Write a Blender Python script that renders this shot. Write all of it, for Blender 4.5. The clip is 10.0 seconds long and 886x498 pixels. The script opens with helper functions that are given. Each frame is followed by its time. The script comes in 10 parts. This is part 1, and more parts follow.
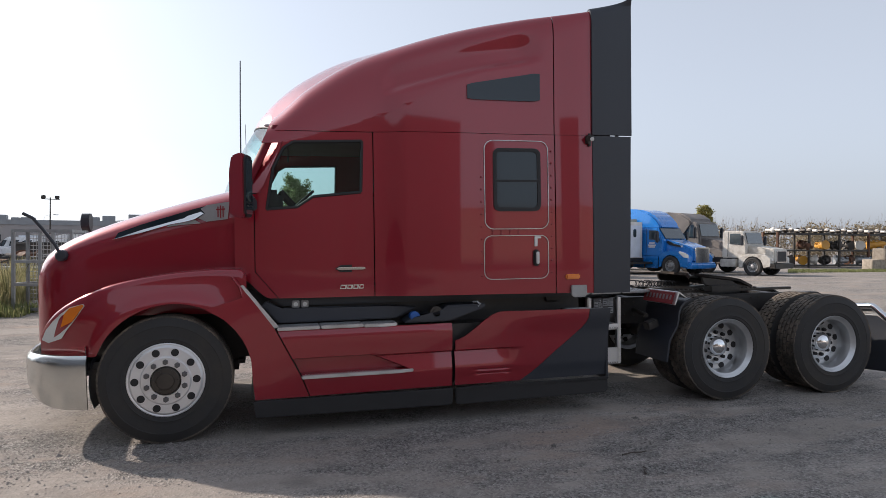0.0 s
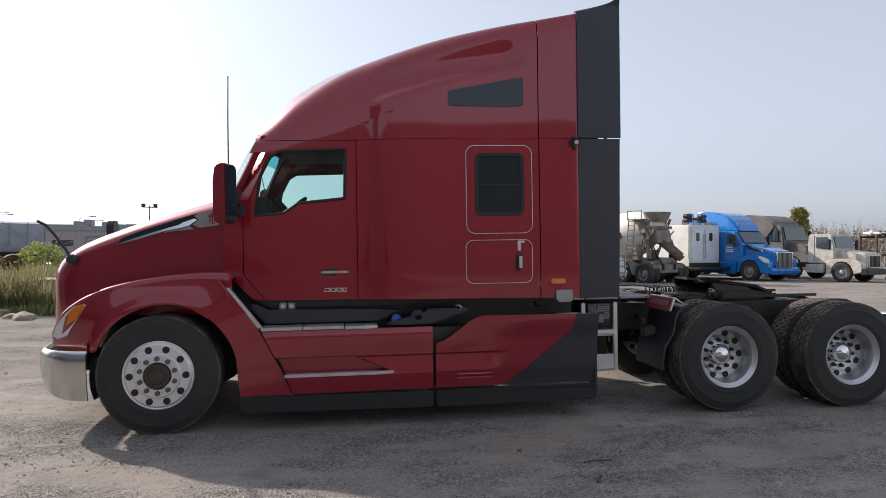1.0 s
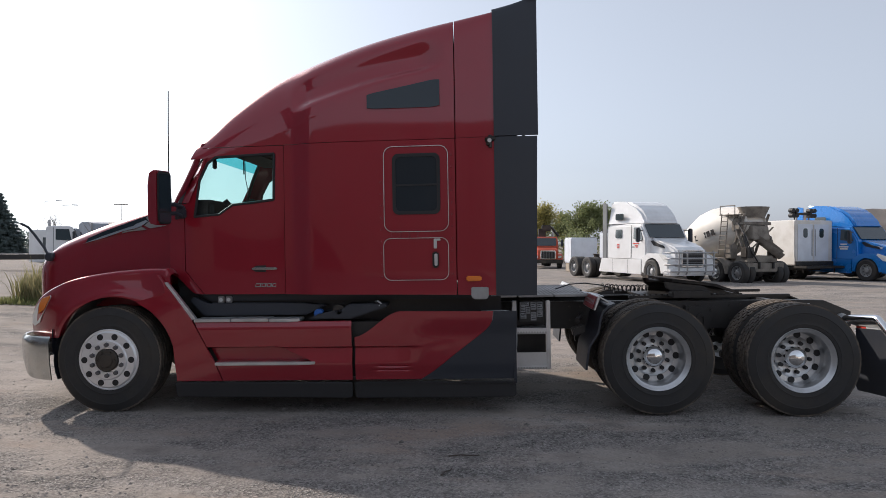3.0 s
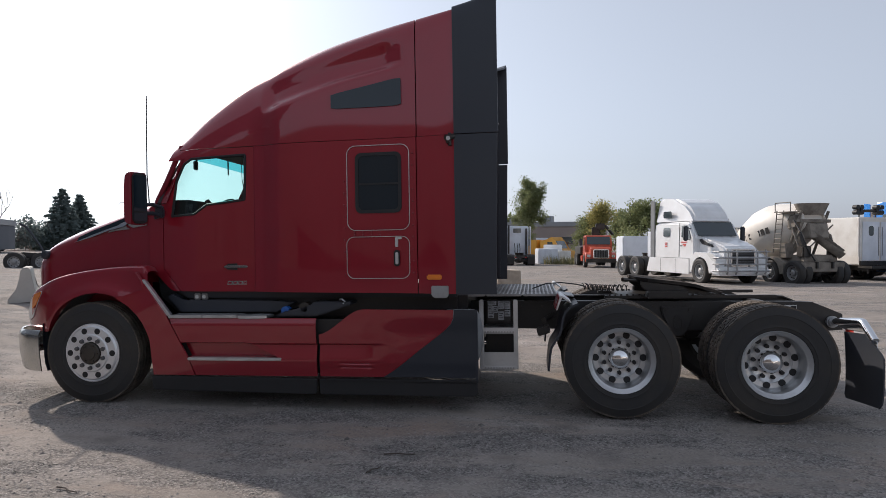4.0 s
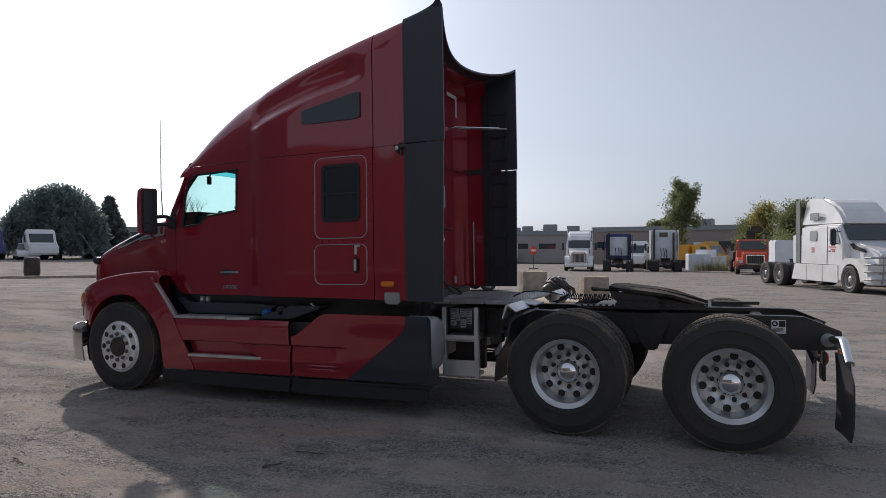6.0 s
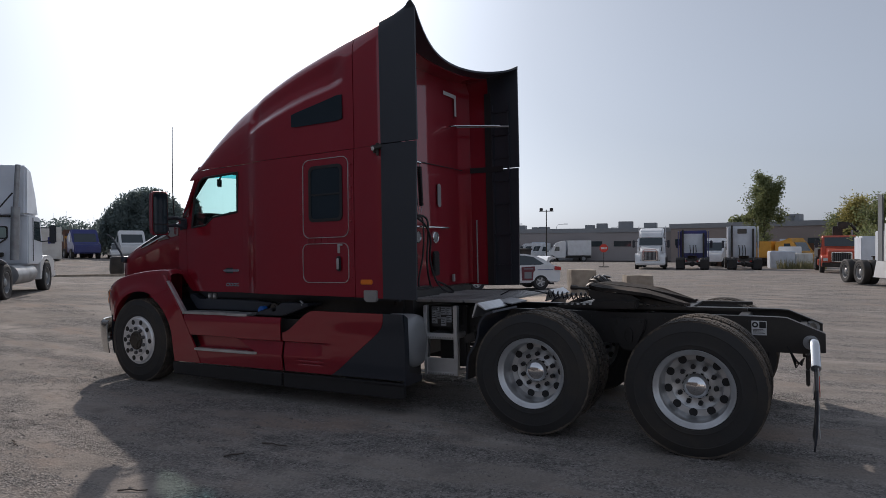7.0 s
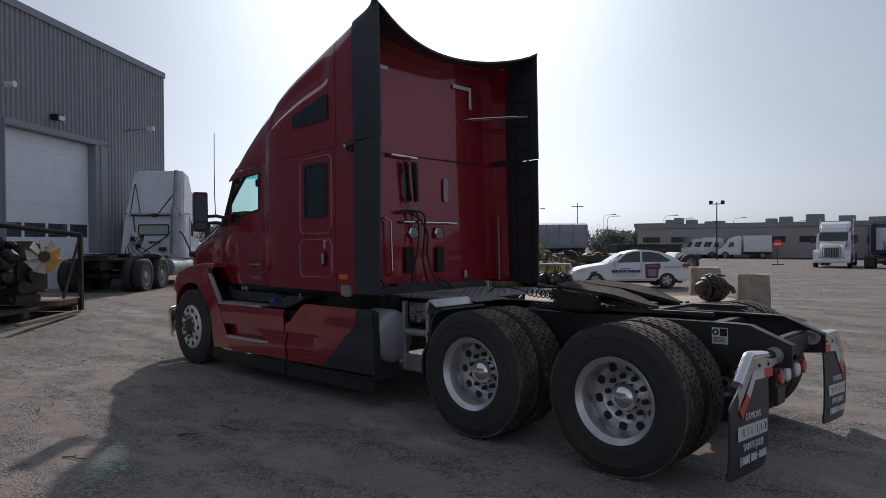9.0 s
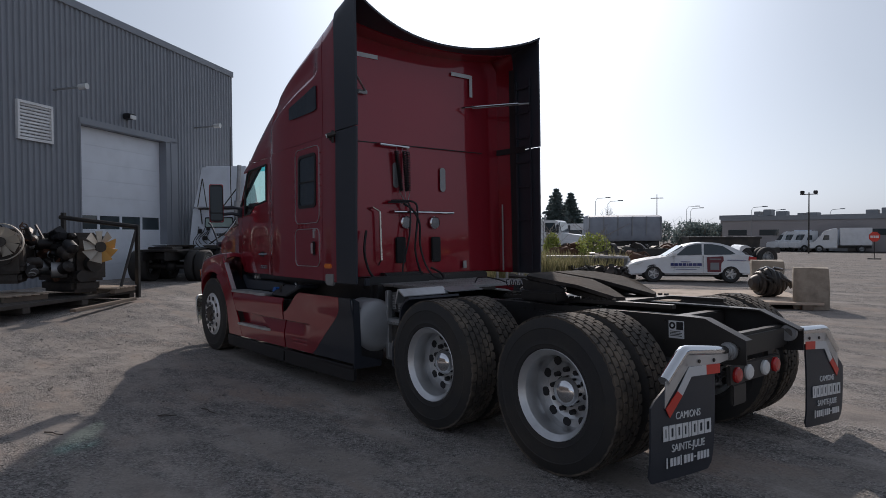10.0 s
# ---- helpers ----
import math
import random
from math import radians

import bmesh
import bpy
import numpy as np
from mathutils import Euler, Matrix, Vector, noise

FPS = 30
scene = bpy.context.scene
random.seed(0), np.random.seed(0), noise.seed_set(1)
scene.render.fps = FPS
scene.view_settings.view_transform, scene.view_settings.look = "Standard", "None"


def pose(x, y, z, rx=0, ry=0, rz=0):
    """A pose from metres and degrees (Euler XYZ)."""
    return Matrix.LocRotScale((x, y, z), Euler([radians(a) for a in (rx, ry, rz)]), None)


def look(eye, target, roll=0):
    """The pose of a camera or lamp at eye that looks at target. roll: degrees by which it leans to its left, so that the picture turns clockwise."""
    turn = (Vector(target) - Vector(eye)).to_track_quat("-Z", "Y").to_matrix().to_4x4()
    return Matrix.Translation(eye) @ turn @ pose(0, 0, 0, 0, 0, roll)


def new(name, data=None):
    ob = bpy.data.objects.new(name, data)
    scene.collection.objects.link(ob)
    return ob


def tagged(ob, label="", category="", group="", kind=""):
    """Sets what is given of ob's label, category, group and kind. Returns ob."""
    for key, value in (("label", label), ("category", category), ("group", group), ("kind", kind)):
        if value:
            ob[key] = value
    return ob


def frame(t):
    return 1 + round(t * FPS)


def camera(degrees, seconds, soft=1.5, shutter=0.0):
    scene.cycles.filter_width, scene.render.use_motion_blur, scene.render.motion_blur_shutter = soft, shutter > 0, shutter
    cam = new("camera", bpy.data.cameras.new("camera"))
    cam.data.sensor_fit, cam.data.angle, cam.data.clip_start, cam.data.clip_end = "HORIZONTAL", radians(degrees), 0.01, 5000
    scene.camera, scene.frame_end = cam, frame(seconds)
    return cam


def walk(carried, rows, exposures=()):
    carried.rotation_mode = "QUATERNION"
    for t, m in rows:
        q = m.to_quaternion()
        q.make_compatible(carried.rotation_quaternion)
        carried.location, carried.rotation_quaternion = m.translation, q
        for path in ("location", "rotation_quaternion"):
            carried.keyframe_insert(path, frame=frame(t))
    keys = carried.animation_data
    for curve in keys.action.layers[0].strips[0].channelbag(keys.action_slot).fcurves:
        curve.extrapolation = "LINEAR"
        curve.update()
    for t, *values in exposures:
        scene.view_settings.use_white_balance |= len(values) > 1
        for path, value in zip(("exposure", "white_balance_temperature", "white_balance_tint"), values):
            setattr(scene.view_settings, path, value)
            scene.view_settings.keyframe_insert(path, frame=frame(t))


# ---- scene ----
cam = camera(68.5, 10.0, 0.85)
PATH = [
    (0, (0.724, -5.709, 1.577), (1.266, -3.784, 1.555), 0.4),
    (0.5, (1.148, -5.785, 1.571), (1.588, -3.834, 1.555), 0.3),
    (1, (1.629, -5.997, 1.58), (1.92, -4.018, 1.571), 0.3),
    (1.5, (2.098, -6.084, 1.562), (2.28, -4.092, 1.548), 0.2),
    (2, (2.551, -6.187, 1.573), (2.647, -4.19, 1.562), 0.1),
    (2.5, (3.051, -6.295, 1.589), (3.065, -4.295, 1.575), 0.1),
    (4, (4.526, -6.189, 1.588), (4.254, -4.207, 1.567), 0.1),
    (4.5, (5.005, -6.099, 1.6), (4.641, -4.133, 1.588), 0.0),
    (5, (5.46, -6.026, 1.609), (4.972, -4.086, 1.599), -0.1),
    (5.5, (5.97, -5.894, 1.615), (5.339, -3.996, 1.607), -0.0),
    (7, (7.384, -5.37, 1.615), (6.42, -3.617, 1.604), -0.3),
    (7.5, (7.789, -5.098, 1.599), (6.694, -3.425, 1.584), -0.3),
    (8, (8.157, -4.805, 1.612), (6.961, -3.202, 1.602), -0.2),
    (8.5, (8.588, -4.495, 1.617), (7.295, -2.969, 1.595), -0.2),
    (9, (8.911, -4.138, 1.606), (7.525, -2.695, 1.584), -0.3),
    (9.5, (9.245, -3.805, 1.598), (7.778, -2.445, 1.574), -0.3),
    (10, (9.533, -3.364, 1.564), (7.98, -2.104, 1.522), -0.3),
]
# the clip's camera closes down as it turns towards the sun
EXPOSURE = [(0, 1.22, 5780, 8), (2.5, 1.07, 5740, 8), (5, 0.72, 5660, 9), (7, 0.26, 5600, 9), (8.5, 0.12, 5560, 9), (10, 0.17, 5520, 9)]
walk(cam, [(t, look(eye, target, roll)) for t, eye, target, roll in PATH], EXPOSURE)

# ---- sky and sun: hazy late-summer afternoon, the sun ahead of the truck on its far side ----
SUN = Vector((-1.20, 1.18, 1.0)).normalized()
world = bpy.data.worlds.new("sky")
scene.world = world
world.use_nodes = True
wn, wl = world.node_tree.nodes, world.node_tree.links
sky = wn.new("ShaderNodeTexSky")
sky.sky_type, sky.sun_disc = "NISHITA", False
sky.sun_elevation, sky.sun_rotation = math.asin(SUN.z), math.atan2(SUN.x, SUN.y)
sky.altitude, sky.air_density, sky.dust_density, sky.ozone_density = 50, 1.0, 2.4, 1.0
hue = wn.new("ShaderNodeHueSaturation")
hue.inputs["Saturation"].default_value = 0.29
hue.inputs["Value"].default_value = 0.35
haze = wn.new("ShaderNodeVectorMath")
haze.operation = "ADD"
haze.inputs[1].default_value = (1.17, 1.13, 1.18)
wl.new(sky.outputs["Color"], hue.inputs["Color"])
wl.new(hue.outputs["Color"], haze.inputs[0])
wl.new(haze.outputs["Vector"], wn["Background"].inputs["Color"])
wn["Background"].inputs["Strength"].default_value = 0.118
sun = new("sun", bpy.data.lights.new("sun", "SUN"))
sun.data.energy, sun.data.angle, sun.data.color = 2.35, radians(1.0), (1.0, 0.80, 0.62)
sun.matrix_world = look(SUN * 60, (0, 0, 0))


# ---- materials ----
def mat(name, color, rough=0.5, metal=0.0, grain=0.06, size=40.0, stain=0.10, stain_size=1.6, bump=0.0, bump_size=None,
        coat=0.0, second=None, spec=0.5, per_piece=0.0):
    """A painted, metal, rubber or mineral surface: two scales of colour variation, uneven gloss and fine relief."""
    m = bpy.data.materials.new(name)
    m.use_nodes = True
    n, l = m.node_tree.nodes, m.node_tree.links
    b = n["Principled BSDF"]
    b.inputs["Metallic"].default_value = metal
    b.inputs["Coat Weight"].default_value = coat
    b.inputs["Coat Roughness"].default_value = 0.04
    b.inputs["Specular IOR Level"].default_value = spec
    co = n.new("ShaderNodeTexCoord")
    fine, broad = n.new("ShaderNodeTexNoise"), n.new("ShaderNodeTexNoise")
    fine.inputs["Scale"].default_value, fine.inputs["Detail"].default_value = size, 6
    broad.inputs["Scale"].default_value, broad.inputs["Detail"].default_value = stain_size, 5
    for t in (fine, broad):
        l.new(co.outputs["Object"], t.inputs["Vector"])
    mix = n.new("ShaderNodeMix")
    mix.data_type = "RGBA"
    other = second if second else tuple(c * 0.55 for c in color)
    mix.inputs["A"].default_value, mix.inputs["B"].default_value = (*color, 1), (*other, 1)
    add = n.new("ShaderNodeMath")
    add.operation = "MULTIPLY_ADD"
    l.new(fine.outputs["Fac"], add.inputs[0])
    add.inputs[1].default_value = grain * 2
    ramp = n.new("ShaderNodeMapRange")
    ramp.inputs["From Min"].default_value, ramp.inputs["From Max"].default_value = 0.42, 0.72
    ramp.inputs["To Min"].default_value, ramp.inputs["To Max"].default_value = -grain * 0.6, stain * 2 - grain * 0.6
    l.new(broad.outputs["Fac"], ramp.inputs["Value"])
    l.new(ramp.outputs["Result"], add.inputs[2])
    last = add
    if per_piece:
        info, more = n.new("ShaderNodeObjectInfo"), n.new("ShaderNodeMath")
        more.operation = "MULTIPLY_ADD"
        more.inputs[1].default_value = per_piece
        l.new(info.outputs["Random"], more.inputs[0])
        l.new(add.outputs[0], more.inputs[2])
        last = more
    l.new(last.outputs[0], mix.inputs["Factor"])
    l.new(mix.outputs["Result"], b.inputs["Base Color"])
    gloss = n.new("ShaderNodeMapRange")
    gloss.inputs["To Min"].default_value, gloss.inputs["To Max"].default_value = rough * 0.85, min(1, rough * 1.2 + 0.02)
    l.new(broad.outputs["Fac"], gloss.inputs["Value"])
    l.new(gloss.outputs["Result"], b.inputs["Roughness"])
    if bump:
        rel, relief = n.new("ShaderNodeTexNoise"), n.new("ShaderNodeBump")
        rel.inputs["Scale"].default_value, rel.inputs["Detail"].default_value = bump_size or size, 5
        l.new(co.outputs["Object"], rel.inputs["Vector"])
        relief.inputs["Strength"].default_value, relief.inputs["Distance"].default_value = min(1.0, bump * 1), 0.01
        l.new(rel.outputs["Fac"], relief.inputs["Height"])
        l.new(relief.outputs["Normal"], b.inputs["Normal"])
    return m


def glass(name, color=(0.85, 0.95, 0.95), rough=0.0):
    m = bpy.data.materials.new(name)
    m.use_nodes = True
    n, l = m.node_tree.nodes, m.node_tree.links
    n.remove(n["Principled BSDF"])
    clear, gloss, both, fres = n.new("ShaderNodeBsdfTransparent"), n.new("ShaderNodeBsdfGlossy"), n.new("ShaderNodeMixShader"), n.new("ShaderNodeLayerWeight")
    clear.inputs["Color"].default_value = (*color, 1)
    gloss.inputs["Roughness"].default_value = rough + 0.01
    rim, fac = n.new("ShaderNodeMath"), n.new("ShaderNodeMath")
    rim.operation, rim.inputs[1].default_value = "POWER", 4.5
    fac.operation, fac.inputs[1].default_value, fac.inputs[2].default_value = "MULTIPLY_ADD", 0.85, 0.06
    fres.inputs["Blend"].default_value = 0.5
    l.new(fres.outputs["Facing"], rim.inputs[0])
    l.new(rim.outputs[0], fac.inputs[0])
    l.new(fac.outputs[0], both.inputs["Fac"])
    l.new(clear.outputs["BSDF"], both.inputs[1])
    l.new(gloss.outputs["BSDF"], both.inputs[2])
    l.new(both.outputs["Shader"], n["Material Output"].inputs["Surface"])
    return m


RED = mat("maroon_metallic_paint", (0.275, 0.011, 0.025), 0.36, 0.35, grain=0.05, size=400, stain=0.06, coat=1.0, second=(0.225, 0.008, 0.018), spec=0.25)
RED.node_tree.nodes["Principled BSDF"].inputs["Coat IOR"].default_value = 1.60
RED_SATIN = mat("maroon_moulded_plastic", (0.17, 0.012, 0.024), 0.55, grain=0.06, size=200, stain=0.08, second=(0.12, 0.010, 0.018), spec=0.2)
BLACK_TRIM = mat("black_moulded_plastic", (0.028, 0.033, 0.045), 0.42, grain=0.1, size=120, bump=0.08, bump_size=300, second=(0.045, 0.045, 0.045))
BLACK_FRAME = mat("black_chassis_paint", (0.020, 0.020, 0.022), 0.42, grain=0.15, size=30, stain=0.25, second=(0.06, 0.052, 0.042), bump=0.05)
RUBBER = mat("tyre_rubber", (0.028, 0.028, 0.029), 0.75, grain=0.15, size=25, stain=0.35, stain_size=3, second=(0.055, 0.048, 0.040), bump=0.15, bump_size=60)
TREAD = mat("dusty_tread_rubber", (0.040, 0.036, 0.032), 0.9, grain=0.3, size=40, stain=0.5, stain_size=5, second=(0.16, 0.13, 0.10), bump=0.2)
ALU = mat("brushed_aluminium", (0.68, 0.69, 0.70), 0.38, 0.8, grain=0.08, size=60, stain=0.22, stain_size=4, second=(0.30, 0.29, 0.28), bump=0.03)
WHEEL_ALU = mat("polished_wheel_aluminium", (0.80, 0.80, 0.81), 0.36, 0.55, grain=0.05, size=60, stain=0.16, stain_size=4, second=(0.52, 0.50, 0.48))
ALU_DULL = mat("weathered_aluminium", (0.42, 0.43, 0.44), 0.5, 0.75, grain=0.12, size=40, stain=0.3, stain_size=3, second=(0.24, 0.23, 0.22), bump=0.05)
CHROME = mat("chrome", (0.78, 0.79, 0.80), 0.10, 1.0, grain=0.03, stain=0.06, second=(0.5, 0.49, 0.47))
PLATE = mat("tread_plate", (0.44, 0.44, 0.44), 0.45, 0.7, grain=0.15, size=60, stain=0.35, second=(0.14, 0.13, 0.12), bump=0.25, bump_size=110)
STEEL_DARK = mat("oily_dark_steel", (0.035, 0.034, 0.034), 0.45, 0.5, grain=0.2, size=20, stain=0.35, second=(0.10, 0.085, 0.07), bump=0.1)
GREASE = mat("greased_plate", (0.022, 0.020, 0.019), 0.85, 0.0, grain=0.25, size=14, stain=0.4, stain_size=4, second=(0.12, 0.10, 0.085), bump=0.3, spec=0.12)
AMBER = mat("amber_lens", (0.80, 0.22, 0.02), 0.15, coat=0.6, grain=0.04)
RED_LENS = mat("red_lens", (0.45, 0.015, 0.015), 0.15, coat=0.6, grain=0.04)
WHITE_LENS = mat("clear_lamp_lens", (0.72, 0.73, 0.72), 0.12, coat=0.8, grain=0.04)
WHITE = mat("white_enamel", (0.74, 0.75, 0.76), 0.35, coat=0.3, grain=0.05, stain=0.12, second=(0.50, 0.50, 0.48))
TAPE_RED = mat("red_reflective_tape", (0.62, 0.05, 0.03), 0.35)
TAPE_WHITE = mat("silver_reflective_tape", (0.66, 0.68, 0.70), 0.35, 0.2)
DULL_LABEL = mat("worn_paper_label", (0.36, 0.37, 0.38), 0.6, grain=0.2, size=80, stain=0.5, stain_size=12, second=(0.10, 0.10, 0.10))
NUT_STEEL = mat("dull_steel_nut", (0.17, 0.17, 0.175), 0.5, 0.6, grain=0.1, stain=0.2, second=(0.08, 0.075, 0.07))
SEAL = mat("black_rubber_seal", (0.018, 0.018, 0.020), 0.55)
DARK_IN = mat("dark_grey_interior", (0.030, 0.031, 0.034), 0.75, grain=0.1, size=30)
TANK = mat("dull_tank_aluminium", (0.40, 0.41, 0.42), 0.55, 0.35, grain=0.08, size=60, stain=0.2, stain_size=4, second=(0.28, 0.27, 0.26))
BLUE_CAP = mat("blue_filler_cap", (0.03, 0.12, 0.42), 0.4)
GLASS = glass("cab_glass", (0.68, 0.84, 0.82))
GLASS_TINT = glass("teal_shade_band", (0.13, 0.50, 0.54))
DARK_GLASS = mat("privacy_glass", (0.016, 0.026, 0.036), 0.04, grain=0.02, coat=1.0)
DARK_GLASS.node_tree.nodes["Principled BSDF"].inputs["Coat IOR"].default_value = 1.4
DARK_GLASS.node_tree.nodes["Principled BSDF"].inputs["Specular IOR Level"].default_value = 0.2
CABLE = mat("black_hose", (0.014, 0.014, 0.016), 0.5)


# ---- mesh helpers ----
def ease(a, b, x):
    t = min(1, max(0, (x - a) / (b - a)))
    return t * t * (3 - 2 * t)


def fall(x, y):
    """The yard falls gently away on the far side and climbs towards the willow."""
    low = -0.012 * max(0.0, min(y, 160.0) - 15)
    climb = 0.0187 * max(0.0, -x - 8) * ease(10, 24, y) * (1 - ease(1.3, 2.6, y / max(1.0, -x))) if x < -8 and y < 160 else 0.0
    return low + min(climb, 1.6)


def grounded(m):
    """The same pose, let down on to the sloping yard."""
    x, y, _ = m.translation
    return Matrix.Translation((0, 0, fall(x, y))) @ m


def empty(name, label, category, m=None, group="", kind=""):
    ob = new(name)
    ob.empty_display_size = 0.2
    if m is not None:
        ob.matrix_basis = grounded(m)
    return tagged(ob, label, category, group, kind)


def part(name, bm, material, parent=None, label="", sharp=32, m=None):
    """One mesh object under a thing or a part."""
    bmesh.ops.recalc_face_normals(bm, faces=bm.faces)
    me = bpy.data.meshes.new(name)
    bm.to_mesh(me)
    bm.free()
    me.materials.append(material)
    me.polygons.foreach_set("use_smooth", [True] * len(me.polygons))
    me.set_sharp_from_angle(angle=radians(sharp))
    ob = new(name, me)
    if parent is not None:
        ob.parent = parent
    if m is not None:
        ob.matrix_basis = m
    return tagged(ob, label)


def solo(name, bm, material, label, category, m=None, group="", kind="", sharp=32):
    """A thing that is a single mesh."""
    return tagged(part(name, bm, material, None, "", sharp, None if m is None else grounded(m)), label, category, group, kind)


def again(ob, m, parent=None):
    """One more object on the mesh of ob."""
    o = ob.copy()
    scene.collection.objects.link(o)
    o.parent = parent if parent is not None else ob.parent
    o.matrix_basis = m
    return o


def B():
    return bmesh.new()


def soften(bm, geom, width, segments=2):
    edges = [e for e in geom if isinstance(e, bmesh.types.BMEdge) and e.is_valid]
    if width > 0 and edges:
        bmesh.ops.bevel(bm, geom=edges, offset=width, segments=segments, affect="EDGES", clamp_overlap=True)


def box(bm, x0, x1, y0, y1, z0, z1, bev=0.0, m=None, seg=2):
    made = bmesh.ops.create_cube(bm, size=1.0)["verts"]
    t = Matrix.Translation(((x0 + x1) / 2, (y0 + y1) / 2, (z0 + z1) / 2)) @ Matrix.Diagonal((abs(x1 - x0), abs(y1 - y0), abs(z1 - z0), 1))
    bmesh.ops.transform(bm, matrix=(m @ t) if m is not None else t, verts=made)
    soften(bm, {e for v in made for e in v.link_edges}, bev, seg)
    return bm


def place(axis, a, b, c):
    return {"y": (a, c, b), "x": (c, a, b), "z": (a, b, c)}[axis]


def prism(bm, pts, axis, c0, c1, bev=0.0, seg=2, m=None):
    """A flat outline, pushed from c0 to c1 along an axis."""
    lo = [bm.verts.new(place(axis, a, b, c0)) for a, b in pts]
    hi = [bm.verts.new(place(axis, a, b, c1)) for a, b in pts]
    bm.faces.new(lo)
    bm.faces.new(hi[::-1])
    n = len(pts)
    for i in range(n):
        bm.faces.new((lo[i], hi[i], hi[(i + 1) % n], lo[(i + 1) % n]))
    if m is not None:
        bmesh.ops.transform(bm, matrix=m, verts=lo + hi)
    soften(bm, {e for v in lo + hi for e in v.link_edges}, bev, seg)
    return bm


def lathe(bm, prof, axis, centre, n=32, closed=False, caps=True):
    """Turn an outline of (radius, height) round an axis through centre."""
    rings = []
    for r, h in prof:
        ring = []
        for i in range(n):
            a = 2 * math.pi * i / n
            u, v = r * math.cos(a), r * math.sin(a)
            p = {"y": (u, h, v), "x": (h, u, v), "z": (u, v, h)}[axis]
            ring.append(bm.verts.new((p[0] + centre[0], p[1] + centre[1], p[2] + centre[2])))
        rings.append(ring)
    pairs = list(zip(rings, rings[1:])) + ([(rings[-1], rings[0])] if closed else [])
    for p, q in pairs:
        for i in range(n):
            bm.faces.new((p[i], p[(i + 1) % n], q[(i + 1) % n], q[i]))
    if not closed and caps:
        for ring, r in ((rings[0], prof[0][0]), (rings[-1], prof[-1][0])):
            if r > 1e-6:
                bm.faces.new(ring)
    return bm


def rod(bm, p, q, r, n=10, r2=None):
    p, q = Vector(p), Vector(q)
    d = q - p
    turn = d.to_track_quat("Z", "Y").to_matrix().to_4x4()
    bmesh.ops.create_cone(bm, cap_ends=True, segments=n, radius1=r, radius2=r if r2 is None else r2, depth=d.length,
                          matrix=Matrix.Translation((p + q) / 2) @ turn)
    return bm


def pipe(bm, pts, r, n=8, r_end=None):
    """A round bar along points, swept as one skin."""
    pts = [Vector(p) for p in pts]
    rings = []
    up = Vector((0.31, 0.17, 0.93))
    for i, p in enumerate(pts):
        d = (pts[min(i + 1, len(pts) - 1)] - pts[max(i - 1, 0)]).normalized()
        u = (up - d * up.dot(d)).normalized()
        v = d.cross(u)
        rr = r if r_end is None else r + (r_end - r) * i / max(1, len(pts) - 1)
        rings.append([bm.verts.new(p + rr * (math.cos(2 * math.pi * k / n) * u + math.sin(2 * math.pi * k / n) * v)) for k in range(n)])
    for a, b in zip(rings, rings[1:]):
        for k in range(n):
            bm.faces.new((a[k], a[(k + 1) % n], b[(k + 1) % n], b[k]))
    bm.faces.new(rings[0])
    bm.faces.new(rings[-1][::-1])
    return bm


def sheet(bm, rows):
    """A skin over rows of points."""
    vs = [[bm.verts.new(p) for p in row] for row in rows]
    for a, b in zip(vs, vs[1:]):
        for i in range(len(a) - 1):
            bm.faces.new((a[i], a[i + 1], b[i + 1], b[i]))
    return vs


def thicken(bm, t):
    """Give a skin a thickness."""
    bmesh.ops.recalc_face_normals(bm, faces=bm.faces)
    bmesh.ops.solidify(bm, geom=bm.faces[:], thickness=t)
    return bm


def hole(bm, poly, y0, y1):
    """Cut a convex outline in x and z right through the skin between y0 and y1."""
    cx, cz = sum(p[0] for p in poly) / len(poly), sum(p[1] for p in poly) / len(poly)
    xa, xb = min(p[0] for p in poly) - 0.3, max(p[0] for p in poly) + 0.3
    za, zb = min(p[1] for p in poly) - 0.3, max(p[1] for p in poly) + 0.3
    n = len(poly)
    for i in range(n):
        (x1, z1), (x2, z2) = poly[i], poly[(i + 1) % n]
        near = [f for f in bm.faces if all(y0 < v.co.y < y1 and xa < v.co.x < xb and za < v.co.z < zb for v in f.verts)]
        geom = set(near)
        for f in near:
            geom.update(f.edges)
            geom.update(f.verts)
        bmesh.ops.bisect_plane(bm, geom=list(geom), plane_co=(x1, 0, z1), plane_no=Vector((z2 - z1, 0, x1 - x2)).normalized())
    gone = []
    for f in bm.faces:
        c = f.calc_center_median()
        if not y0 < c.y < y1:
            continue
        side = [(poly[(i + 1) % n][0] - poly[i][0]) * (c.z - poly[i][1]) - (poly[(i + 1) % n][1] - poly[i][1]) * (c.x - poly[i][0]) for i in range(n)]
        if all(s > 0 for s in side) or all(s < 0 for s in side):
            gone.append(f)
    bmesh.ops.delete(bm, geom=gone, context="FACES")


